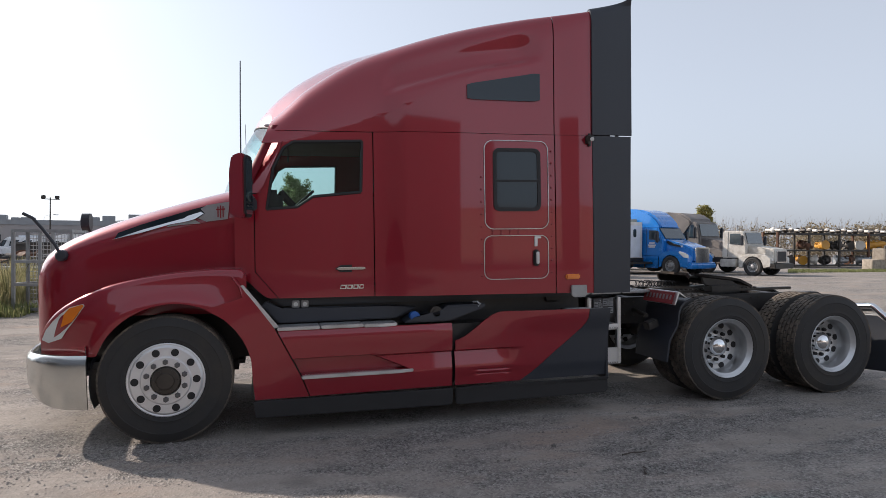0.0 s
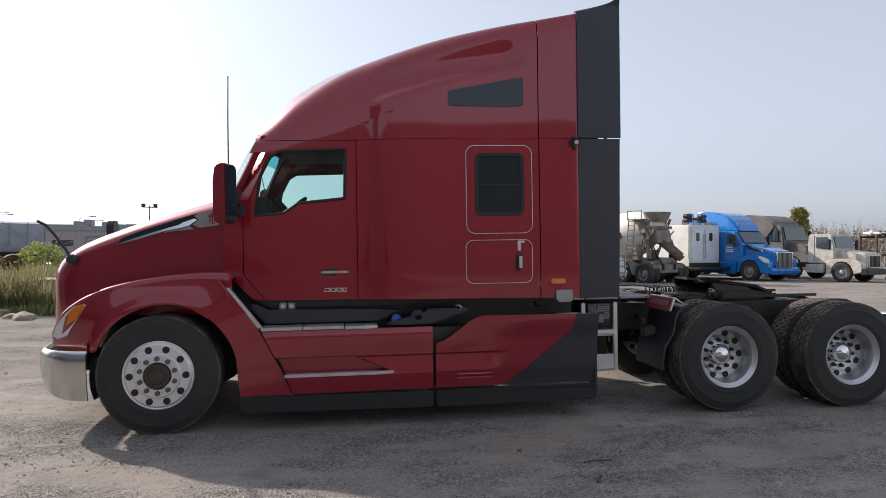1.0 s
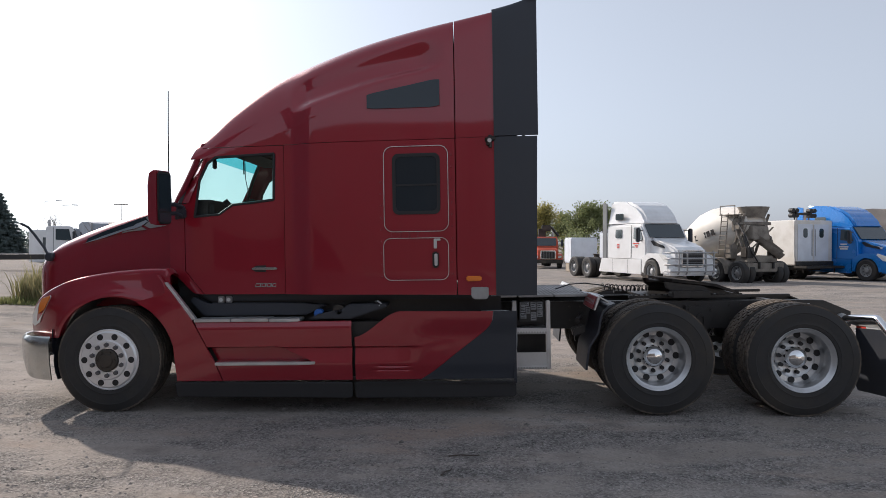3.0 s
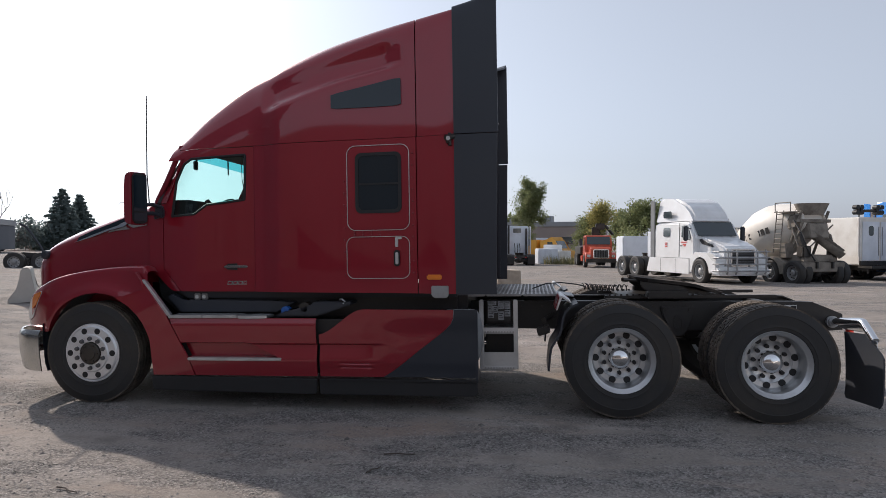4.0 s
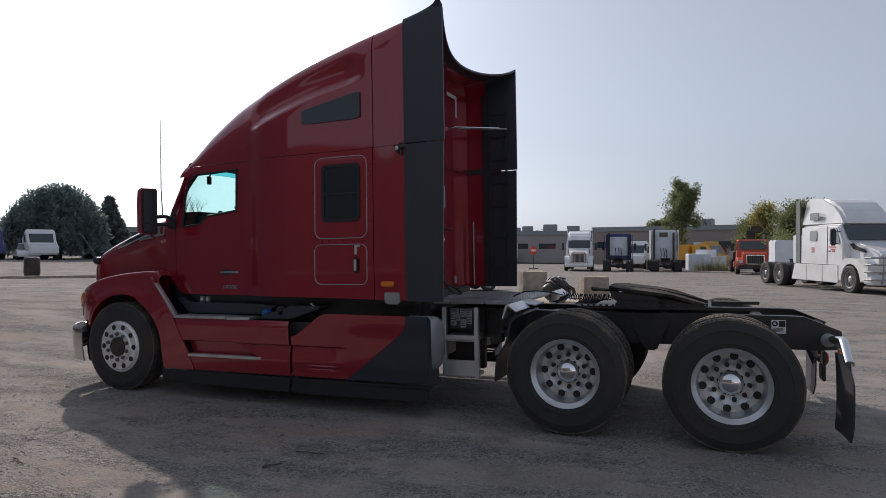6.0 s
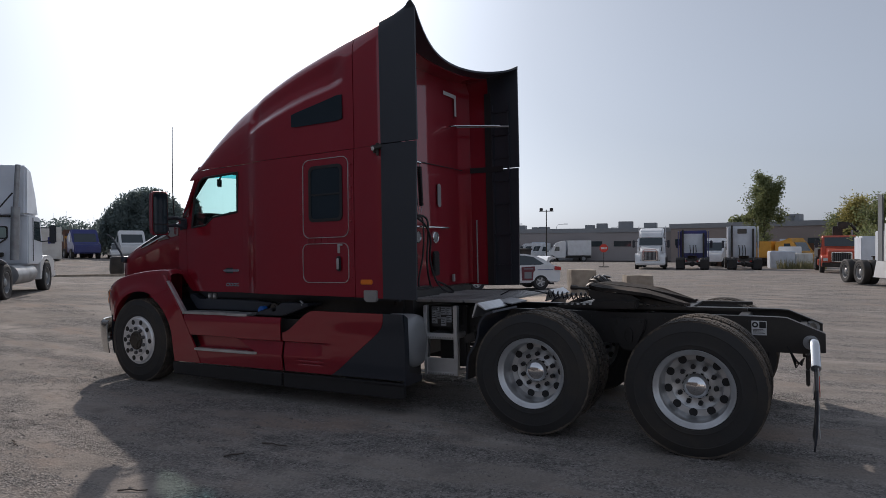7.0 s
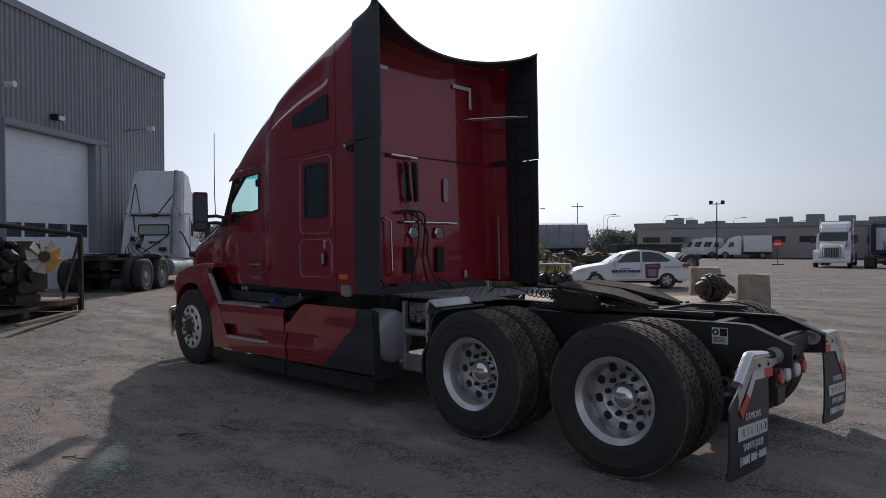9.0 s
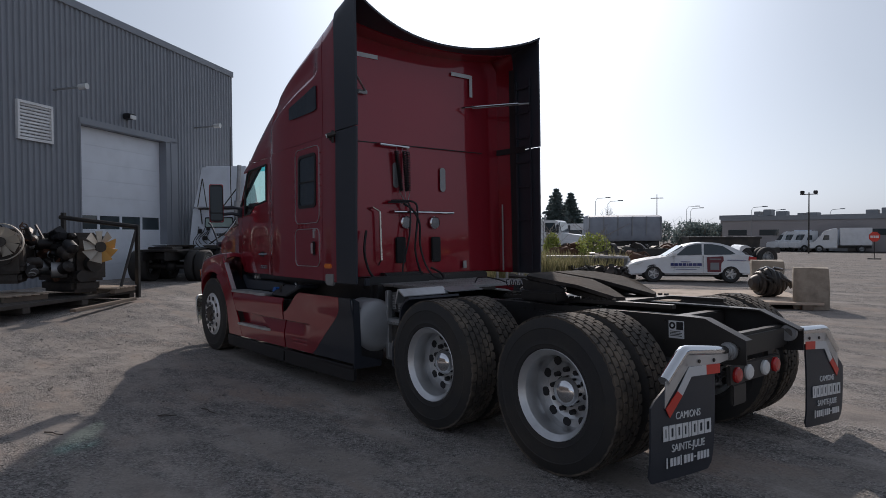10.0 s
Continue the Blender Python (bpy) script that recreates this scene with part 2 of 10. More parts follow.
def curve(pairs):
    """A smooth function through (x, value) pairs."""
    xs, ys = [p[0] for p in pairs], [p[1] for p in pairs]
    n = len(xs)
    d = [(ys[i + 1] - ys[i]) / (xs[i + 1] - xs[i]) for i in range(n - 1)]
    s = [d[0]] + [0.0 if d[i - 1] * d[i] <= 0 else 2 * d[i - 1] * d[i] / (d[i - 1] + d[i]) for i in range(1, n - 1)] + [d[-1]]

    def at(x):
        if x <= xs[0]:
            return ys[0] + s[0] * (x - xs[0])
        if x >= xs[-1]:
            return ys[-1] + s[-1] * (x - xs[-1])
        i = max(k for k in range(n - 1) if xs[k] <= x)
        h = xs[i + 1] - xs[i]
        t = (x - xs[i]) / h
        return (ys[i] * (1 + 2 * t) * (1 - t) ** 2 + s[i] * h * t * (1 - t) ** 2 + ys[i + 1] * t * t * (3 - 2 * t) + s[i + 1] * h * t * t * (t - 1))
    return at


def round_rect(x0, x1, z0, z1, r, n=5):
    pts = []
    for cx, cz, a0 in ((x1 - r, z0 + r, -90), (x1 - r, z1 - r, 0), (x0 + r, z1 - r, 90), (x0 + r, z0 + r, 180)):
        for k in range(n + 1):
            a = radians(a0 + 90 * k / n)
            pts.append((cx + r * math.cos(a), cz + r * math.sin(a)))
    return pts


def ring_band(bm, outer, inner, axis, c0, c1):
    """A flat band between two outlines of as many points, with thickness."""
    vs = [[bm.verts.new(place(axis, a, b, c)) for a, b in o] for o, c in ((outer, c0), (outer, c1), (inner, c1), (inner, c0))]
    n = len(outer)
    for i in range(n):
        j = (i + 1) % n
        for k in range(4):
            p, q = vs[k], vs[(k + 1) % 4]
            bm.faces.new((p[i], p[j], q[j], q[i]))
    return bm


def lettering(text, size, material, parent, m, label="", name="lettering", depth=0.002, spread=1.0):
    c = bpy.data.curves.new(name, "FONT")
    c.body, c.size, c.extrude, c.align_x, c.align_y, c.space_character = text, size, depth, "CENTER", "CENTER", spread
    c.materials.append(material)
    ob = new(name, c)
    ob.parent = parent
    ob.matrix_basis = m
    return tagged(ob, label)


# ---- ground ----
def rise(x, y):
    """The yard falls a little towards the truck's front wheels."""
    wx = 1 - ease(4.6, 10.0, abs(x - 3.74))
    wy = 1 - ease(0.0, 4.5, abs(y - 1.0) - 3.0)
    # and climbs a little towards the workshop
    up = 0.150 * ease(-2.0, -10.0, x) * (1 - ease(10.0, 17.0, y)) * ease(-20.0, -12.0, y)
    return (0.0115 * x - 0.092) * wx * wy + up + fall(x, y)


def ground_material():
    m = bpy.data.materials.new("gravel_yard")
    m.use_nodes = True
    n, l = m.node_tree.nodes, m.node_tree.links
    b = n["Principled BSDF"]
    b.inputs["Roughness"].default_value = 0.95
    b.inputs["Specular IOR Level"].default_value = 0.15
    co = n.new("ShaderNodeTexCoord")

    def nz(scale, detail, rough=0.55, stretch=None):
        t = n.new("ShaderNodeTexNoise")
        t.inputs["Scale"].default_value, t.inputs["Detail"].default_value, t.inputs["Roughness"].default_value = scale, detail, rough
        if stretch:
            mp = n.new("ShaderNodeMapping")
            mp.inputs["Scale"].default_value, mp.inputs["Rotation"].default_value = stretch, (0, 0, 0.25)
            l.new(co.outputs["Object"], mp.inputs["Vector"])
            l.new(mp.outputs["Vector"], t.inputs["Vector"])
        else:
            l.new(co.outputs["Object"], t.inputs["Vector"])
        return t

    def mixed(a, c, fac, lo, hi):
        r = n.new("ShaderNodeMapRange")
        r.inputs["From Min"].default_value, r.inputs["From Max"].default_value = lo, hi
        l.new(fac, r.inputs["Value"])
        x = n.new("ShaderNodeMix")
        x.data_type = "RGBA"
        l.new(r.outputs["Result"], x.inputs["Factor"])
        for sock, v in (("A", a), ("B", c)):
            if isinstance(v, tuple):
                x.inputs[sock].default_value = (*v, 1)
            else:
                l.new(v, x.inputs[sock])
        return x.outputs["Result"]
    big, mid, fine, ruts = nz(0.35, 5), nz(2.2, 6), nz(46, 10, 0.8), nz(1.0, 6, 0.6, (0.30, 1.5, 1))
    blot, streak, speck = nz(6.5, 8, 0.7), nz(1.1, 7, 0.68, (0.55, 1.4, 1)), nz(85, 3, 0.6)
    dirt = nz(0.8, 6, 0.65, (0.45, 1.3, 1))
    vor = n.new("ShaderNodeTexVoronoi")
    vor.inputs["Scale"].default_value = 62
    l.new(co.outputs["Object"], vor.inputs["Vector"])
    # coarse grit lies in patches and streaks between smooth, dusty tracks
    gate = n.new("ShaderNodeMapRange")
    gate.inputs["From Min"].default_value, gate.inputs["From Max"].default_value = 0.44, 0.58
    l.new(streak.outputs["Fac"], gate.inputs["Value"])
    grit = gate.outputs["Result"]
    c = mixed((0.236, 0.213, 0.190), (0.312, 0.283, 0.256), big.outputs["Fac"], 0.35, 0.65)
    c = mixed(c, (0.375, 0.343, 0.314), ruts.outputs["Fac"], 0.54, 0.70)
    c = mixed(c, (0.290, 0.238, 0.202), dirt.outputs["Fac"], 0.52, 0.64)
    c = mixed(c, (0.200, 0.180, 0.166), mid.outputs["Fac"], 0.52, 0.72)
    stones = mixed((0.290, 0.270, 0.254), (0.195, 0.188, 0.178), blot.outputs["Fac"], 0.42, 0.62)
    stones = mixed(stones, (0.075, 0.070, 0.068), fine.outputs["Fac"], 0.53, 0.66)
    stones = mixed(stones, (0.560, 0.520, 0.490), speck.outputs["Fac"], 0.62, 0.70)
    c = mixed(c, stones, grit, 0.0, 1.0)
    st = n.new("ShaderNodeMix")
    st.data_type, st.blend_type = "RGBA", "OVERLAY"
    soft = n.new("ShaderNodeMapRange")
    soft.inputs["To Min"].default_value, soft.inputs["To Max"].default_value = 0.12, 0.60
    l.new(grit, soft.inputs["Value"])
    l.new(soft.outputs["Result"], st.inputs["Factor"])
    l.new(c, st.inputs["A"])
    grey = n.new("ShaderNodeRGBToBW")
    l.new(vor.outputs["Color"], grey.inputs["Color"])
    l.new(grey.outputs["Val"], st.inputs["B"])
    l.new(st.outputs["Result"], b.inputs["Base Color"])
    h1, h2 = n.new("ShaderNodeBump"), n.new("ShaderNodeBump")
    h1.inputs["Distance"].default_value = 0.022
    h2.inputs["Strength"].default_value, h2.inputs["Distance"].default_value = 0.55, 0.08
    rough = n.new("ShaderNodeMapRange")
    rough.inputs["To Min"].default_value, rough.inputs["To Max"].default_value = 0.22, 0.95
    l.new(grit, rough.inputs["Value"])
    l.new(rough.outputs["Result"], h1.inputs["Strength"])
    l.new(vor.outputs["Distance"], h1.inputs["Height"])
    l.new(mid.outputs["Fac"], h2.inputs["Height"])
    l.new(h2.outputs["Normal"], h1.inputs["Normal"])
    l.new(h1.outputs["Normal"], b.inputs["Normal"])
    return m


GROUND = ground_material()


def spaced(centre_lo, centre_hi, step, far):
    vals = list(np.arange(centre_lo, centre_hi + 1e-6, step))
    s, v = step, centre_hi
    while v < far:
        s *= 1.25
        v += s
        vals.append(v)
    s, v = step, centre_lo
    while v > -far:
        s *= 1.25
        v -= s
        vals.insert(0, v)
    return [float(a) for a in vals]


gx, gy = spaced(-12, 14, 0.16, 1600), spaced(-9, 14, 0.16, 1600)


def ground_z(x, y):
    near = 1 - ease(15, 60, math.hypot(x - 3, y))
    bumps = 0.014 * noise.noise((x * 0.9, y * 0.9, 0.3)) + 0.008 * noise.noise((x * 2.7, y * 2.7, 1.7)) + 0.004 * noise.noise((x * 0.8, y * 6.0, 4.1))
    flat = min(1.0, max(abs(y - 1.0) - 1.6, 0.25 + 0 * x)) if -2 < x < 8.5 else 1.0
    return rise(x, y) + bumps * near * flat


gverts = [(x, y, ground_z(x, y)) for y in gy for x in gx]
nx = len(gx)
gfaces = [(j * nx + i, j * nx + i + 1, (j + 1) * nx + i + 1, (j + 1) * nx + i) for j in range(len(gy) - 1) for i in range(nx - 1)]
gm = bpy.data.meshes.new("ground")
gm.from_pydata(gverts, [], gfaces)
gm.materials.append(GROUND)
gm.polygons.foreach_set("use_smooth", [True] * len(gm.polygons))
tagged(new("ground", gm), "grey-brown compacted gravel and dirt truck yard", "ground", kind="structure")


# ---- the maroon highway tractor: x runs back from the front axle, y from its near side to its far side ----
TRUCK = empty("semi_truck", "maroon long-nose highway tractor with tall sleeper cab and chrome bumper", "truck",
              Matrix.Translation((0, 0, -0.07)) @ Matrix.Rotation(-0.0187, 4, "Y"))
YC = 1.19


def far_side(yc=None):
    """Mirror to the truck's other side."""
    return Matrix.Translation((0, 2 * (yc or YC), 0)) @ Matrix.Diagonal((1, -1, 1, 1))


def both_sides(name, make, material, parent, label="", sharp=32, yc=None):
    """The same part on the near and on the far side."""
    obs = []
    for k in range(2):
        bm = B()
        make(bm)
        if k:
            bmesh.ops.transform(bm, matrix=far_side(yc), verts=bm.verts)
        obs.append(part(name, bm, material, parent, label, sharp))
    return obs


side_y = curve([(0.5, 0.215), (1.0, 0.175), (1.70, 0.140), (1.84, 0.120), (2.05, 0.055), (2.4, 0.022), (2.9, 0.008), (3.47, -0.030), (3.85, -0.075), (4.26, -0.085)])
shoulder_z = curve([(0.6, 2.47), (0.9, 2.50), (1.3, 2.60), (1.8, 2.76), (2.3, 2.97), (2.9, 3.24), (3.47, 3.55), (3.85, 3.69), (4.26, 3.815)])
edge_z = curve([(0.6, 2.53), (0.9, 2.76), (1.2, 3.03), (1.64, 3.295), (2.1, 3.465), (2.7, 3.63), (3.2, 3.72), (3.47, 3.755), (3.85, 3.805), (4.26, 3.885)])
edge_y = curve([(0.6, 0.60), (0.9, 0.52), (1.3, 0.47), (1.8, 0.40), (2.3, 0.30), (2.9, 0.19), (3.47, 0.06), (3.85, -0.03), (4.26, -0.080)])
crown_z = curve([(0.55, 2.55), (0.72, 2.725), (0.80, 2.87), (0.9, 3.00), (1.2, 3.25), (1.64, 3.47), (2.1, 3.58), (2.7, 3.66), (3.2, 3.68), (3.6, 3.665), (4.0, 3.66), (4.26, 3.67)])
ledge_z = curve([(1.80, 2.93), (1.92, 2.97), (2.3, 3.085), (2.7, 3.195), (3.05, 3.265), (3.30, 3.31)])
under_z = curve([(0.5, 1.34), (0.60, 1.31), (0.84, 1.125), (1.2, 1.12), (1.75, 1.118), (3.6, 1.10), (4.3, 1.09)])


def skin(x, v, lo=None):
    """A point of the cab's near half: v runs from the sill (0) over the shoulder to the roof's middle (1)."""
    ys, zs, ze, ye, zc = side_y(x), shoulder_z(x), edge_z(x), edge_y(x), crown_z(x)
    zb = under_z(x) if lo is None else lo
    if v <= 0.62:
        z = zb + (zs - zb) * v / 0.62
        y = ys + 0.012 * ease(1.6, 2.6, z)
    elif v <= 0.80:
        t = (v - 0.62) / 0.18
        p0, p1, p2 = (ys + 0.012, zs), (ys + 0.012 + 0.10 * (ye - ys), zs + 0.92 * (ze - zs)), (ye, ze)
        y = (1 - t) ** 2 * p0[0] + 2 * t * (1 - t) * p1[0] + t * t * p2[0]
        z = (1 - t) ** 2 * p0[1] + 2 * t * (1 - t) * p1[1] + t * t * p2[1]
    else:
        t = (v - 0.80) / 0.20
        y = ye + (YC - ye) * t
        z = ze + (zc - ze) * math.sin(t * math.pi / 2) ** (1.0 if zc > ze else 0.75)
    # the sculpted ledge over the roof window
    if 1.8 < x < 3.47 and z > 2.8:
        k = ease(1.82, 2.0, x) * (1 - ease(3.1, 3.4, x)) * ease(ledge_z(x) - 0.03, ledge_z(x) + 0.05, z) * (1 - ease(0.25, 0.7, (z - ledge_z(x)) / 0.5))
        y += 0.055 * k
    return (x, y, z)


def front_x(v, z):
    if v <= 0.62:
        return 0.545 + 0.19 * ease(1.95, 2.05, z) + max(0, z - 2.03) * 0.42
    t = (v - 0.62) / 0.38
    return 0.78 + 0.10 * math.sin(min(1, t / 0.5) * math.pi / 2) - 0.07 * ease(0.5, 1, t)


def half_shell(bm, x_from, x_to, nu, nv, v0=0.0, v1=1.0, nose=False):
    rows = []
    for j in range(nv + 1):
        v = v0 + (v1 - v0) * j / nv
        row = []
        for i in range(nu + 1):
            u = i / nu
            x = x_from + (x_to - x_from) * u
            if nose:
                z0 = skin(0.75, v)[2]
                a = front_x(v, z0)
                x = a + (x_to - a) * u
            row.append(skin(x, v))
        rows.append(row)
    return sheet(bm, rows)


def whole_shell(x_from, x_to, nu, nv, nose=False):
    bm = B()
    half_shell(bm, x_from, x_to, nu, nv, nose=nose)
    half = bm.verts[:] + bm.edges[:] + bm.faces[:]
    twin = bmesh.ops.duplicate(bm, geom=half)["geom"]
    bmesh.ops.transform(bm, matrix=far_side(), verts=[g for g in twin if isinstance(g, bmesh.types.BMVert)])
    bmesh.ops.remove_doubles(bm, verts=bm.verts[:], dist=0.0008)
    return bm


# cab and sleeper skin with its window openings and shut lines
cab = whole_shell(0.545, 3.462, 130, 190, nose=True)
WIN_FRONT = [(0.815, 1.905), (1.075, 1.925), (1.215, 2.018), (1.215, 2.515), (1.05, 2.500), (0.965, 2.445), (0.875, 2.27)]
WIN_REAR = [(1.215, 2.018), (1.640, 2.060), (1.652, 2.520), (1.215, 2.515)]
for y0, y1 in ((-0.4, 0.8), (1.6, 2.8)):
    hole(cab, WIN_FRONT, y0, y1)
    hole(cab, WIN_REAR, y0, y1)
for seam in ([(1.748, 1.11), (1.757, 1.11), (1.757, 2.60), (1.748, 2.60)], [(1.748, 2.600), (3.47, 2.603), (3.47, 2.610), (1.748, 2.607)],
             [(0.90, 2.596), (1.748, 2.600), (1.748, 2.607), (0.90, 2.603)], [(0.905, 1.12), (0.913, 1.12), (0.715, 1.36), (0.707, 1.36)],
             [(0.707, 1.36), (0.715, 1.36), (0.715, 1.90), (0.707, 1.90)]):
    hole(cab, seam, -0.4, 0.8)
thicken(cab, 0.012)
body = part("cab_body", cab, RED, TRUCK, "maroon metallic paint, softly glossy", sharp=40)


def window_pane(bm):
    n = 14
    top = [(0.90 + (1.655 - 0.90) * i / n, 2.500 + 0.024 * i / n) for i in range(n + 1)]
    low = [(0.812, 1.902), (1.075, 1.922), (1.215, 2.015), (1.645, 2.058)]

    def low_at(u):
        x = 0.812 + (1.645 - 0.812) * u
        for (xa, za), (xb, zb) in zip(low, low[1:]):
            if x <= xb + 1e-6:
                return x, za + (zb - za) * (x - xa) / (xb - xa)
        return low[-1]
    rows = []
    for j in range(7):
        t = j / 6
        row = []
        for i in range(n + 1):
            a, b = low_at(i / n), top[i]
            x, z = a[0] + (b[0] - a[0]) * t, a[1] + (b[1] - a[1]) * t
            row.append((x, side_y(x) + 0.022, z))
        rows.append(row)
    sheet(bm, rows)


both_sides("side_window", window_pane, GLASS, TRUCK, "clear driver's door glass")


def window_seal(bm):
    pts = [(0.815, 1.905), (1.075, 1.925), (1.215, 2.018), (1.640, 2.060), (1.652, 2.520), (1.05, 2.500), (0.965, 2.445), (0.875, 2.27)]
    ring = pts + pts[:1]
    for (xa, za), (xb, zb) in zip(ring, ring[1:]):
        rod(bm, (xa, side_y(xa) + 0.008, za), (xb, side_y(xb) + 0.008, zb), 0.014, 6)


both_sides("window_seal", window_seal, SEAL, TRUCK)


# windscreen, its shade band and the dark pillars
def screen_point(s, t):
    """s across (0 near side, 1 far side), t from the cowl to the roof."""
    a = 2 * s - 1
    bow = 1 - a * a
    low = Vector((0.66 - 0.26 * bow, 0.215 + (2.165 - 0.215) * s, 2.045))
    top = Vector((0.925 - 0.20 * bow, 0.43 + (1.95 - 0.43) * s, 2.645 + 0.095 * bow))
    return low + (top - low) * t + Vector((-0.03 * math.sin(t * math.pi), 0, 0))


bm = B()
sheet(bm, [[screen_point(i / 24, 0.80 * j / 10) for i in range(25)] for j in range(11)])
ws = part("windscreen", bm, GLASS, TRUCK, "curved clear windscreen")
bm = B()
sheet(bm, [[screen_point(i / 24, 0.80 + 0.20 * j / 4) for i in range(25)] for j in range(5)])
part("shade_band", bm, GLASS_TINT, ws, "teal-tinted band along the top")
bm = B()
pipe(bm, [screen_point(0.0, j / 12) + Vector((0.0, 0.0, 0)) for j in range(13)], 0.022, 8)
pipe(bm, [screen_point(1.0, j / 12) for j in range(13)], 0.022, 8)
pipe(bm, [screen_point(i / 24, 1.0) for i in range(25)], 0.010, 8)
pipe(bm, [screen_point(i / 24, 0.0) for i in range(25)], 0.022, 8)
part("windscreen_frame", bm, SEAL, TRUCK)


def pillar(bm):
    sheet(bm, [[screen_point(0.0, j / 12) + Vector((-0.01, 0.005, 0)) for j in range(13)],
               [Vector((front_x(0.5, 2.05 + 0.62 * j / 12) + 0.02, side_y(0.9) - 0.002 + 0.30 * ease(0.75, 1.0, j / 12), 2.05 + 0.60 * j / 12)) for j in range(13)]])


both_sides("windscreen_pillar", pillar, RED, TRUCK)


def wind_blade(bm):
    """A narrow painted blade of oval section that stands off the windscreen pillar on two stays."""
    across, thick = Vector((-0.8, 0.6, 0)), Vector((0.6, 0.8, 0))
    rows = []
    for k in range(11):
        t = k / 10
        c = Vector((0.603, 0.250, 2.045)).lerp(Vector((0.895, 0.268, 2.655)), t) + Vector((0.012 * math.sin(t * math.pi), 0, 0))
        w = 0.72 if k in (0, 10) else 1.0
        rows.append([c + across * (0.048 * w * math.cos(a)) + thick * (0.026 * w * math.sin(a)) for a in [2 * math.pi * i / 14 for i in range(15)]])
    vs = sheet(bm, rows)
    bm.faces.new(vs[0][:14])
    bm.faces.new(vs[-1][:14][::-1])
    for x, z in ((0.66, 2.12), (0.865, 2.60)):
        rod(bm, (x, 0.27, z), (x + 0.10, 0.22 + 0.20 * (z - 2.1), z - 0.005), 0.013, 8)


both_sides("wind_blade", wind_blade, RED_SATIN, TRUCK, "flat maroon air blade beside the windscreen")

# painted header between the windscreen and the roof
bm = B()
rows = []
for i in range(25):
    s = i / 24
    v = 0.80 + 0.20 * min(s, 1 - s) / 0.5
    low = screen_point(s, 1.0) + Vector((-0.008, 0, -0.005))
    x = front_x(v, 0) + 0.015
    top = Vector(skin(x, v)) + Vector((0, 0, -0.004))
    if s > 0.5:
        top.y = 2 * YC - top.y
    rows.append([low, low.lerp(top, 0.35) + Vector((-0.012, 0, 0.006)), low.lerp(top, 0.7) + Vector((-0.010, 0, 0.005)), top])
sheet(bm, rows)
thicken(bm, 0.008)
part("windscreen_header", bm, RED, TRUCK, "maroon strip over the windscreen")

# inside of the cab
bm = B()
box(bm, 0.62, 1.15, 0.28, 2.10, 1.15, 1.88, 0.06)
box(bm, 0.54, 0.96, 0.30, 2.08, 1.80, 2.09, 0.05)
part("dashboard", bm, DARK_IN, TRUCK)
bm = B()
lathe(bm, [(0.232 + 0.014 * math.cos(a), 0.014 * math.sin(a)) for a in [k * math.pi / 4 for k in range(8)]], "x", (0, 0, 0), 28, closed=True)
for k in range(3):
    a = radians(90 + 120 * k)
    rod(bm, (0, 0, 0), (0, 0.225 * math.cos(a), 0.225 * math.sin(a)), 0.016, 6)
rod(bm, (-0.20, 0, 0), (0.01, 0, 0), 0.035, 10)
bmesh.ops.transform(bm, matrix=Matrix.Translation((1.08, 0.68, 1.945)) @ Matrix.Rotation(radians(48), 4, "Y"), verts=bm.verts)
part("steering_wheel", bm, DARK_IN, TRUCK)
for yy in (0.66, 1.72):
    bm = B()
    box(bm, 1.28, 1.72, yy - 0.25, yy + 0.25, 1.40, 1.56, 0.05)
    box(bm, 1.66, 1.84, yy - 0.25, yy + 0.25, 1.50, 2.00, 0.06)
    box(bm, 1.72, 1.84, yy - 0.13, yy + 0.13, 2.00, 2.14, 0.05)
    part("seat", bm, DARK_IN, TRUCK, "dark grey cloth seat")
bm = B()
box(bm, 0.60, 1.95, 0.30, 2.08, 1.10, 1.20)
box(bm, 1.98, 2.02, 0.20, 2.18, 1.15, 3.10)
box(bm, 1.0, 2.0, 0.30, 2.08, 2.62, 2.66)
part("interior_lining", bm, DARK_IN, TRUCK)
bm = B()
box(bm, 0.98, 1.35, 0.46, 1.92, 2.59, 2.68, 0.03)
part("header_shelf", bm, DARK_IN, TRUCK)
bm = B()
box(bm, 0.865, 0.895, 0.55, 0.615, 2.435, 2.535, 0.008)
rod(bm, (0.885, 0.583, 2.53), (0.93, 0.583, 2.60), 0.010, 6)
part("dash_camera", bm, DARK_IN, TRUCK, "small dark camera box behind the windscreen")
bm = B()
rod(bm, (1.04, 1.03, 2.62), (1.04, 1.03, 2.42), 0.008, 6)
part("pull_cord", bm, DARK_IN, TRUCK)

# rear wall of the sleeper, facing the frame
BACK = 3.60
bm = B()


def roof_z(x, y):
    """The roof's height over the near half, y from the edge to the middle."""
    y = y if y < YC else 2 * YC - y
    ye, ze, zc = edge_y(x), edge_z(x), crown_z(x)
    t = min(1.0, max(0.0, (y - ye) / (YC - ye)))
    return ze + (zc - ze) * math.sin(t * math.pi / 2) ** 0.75


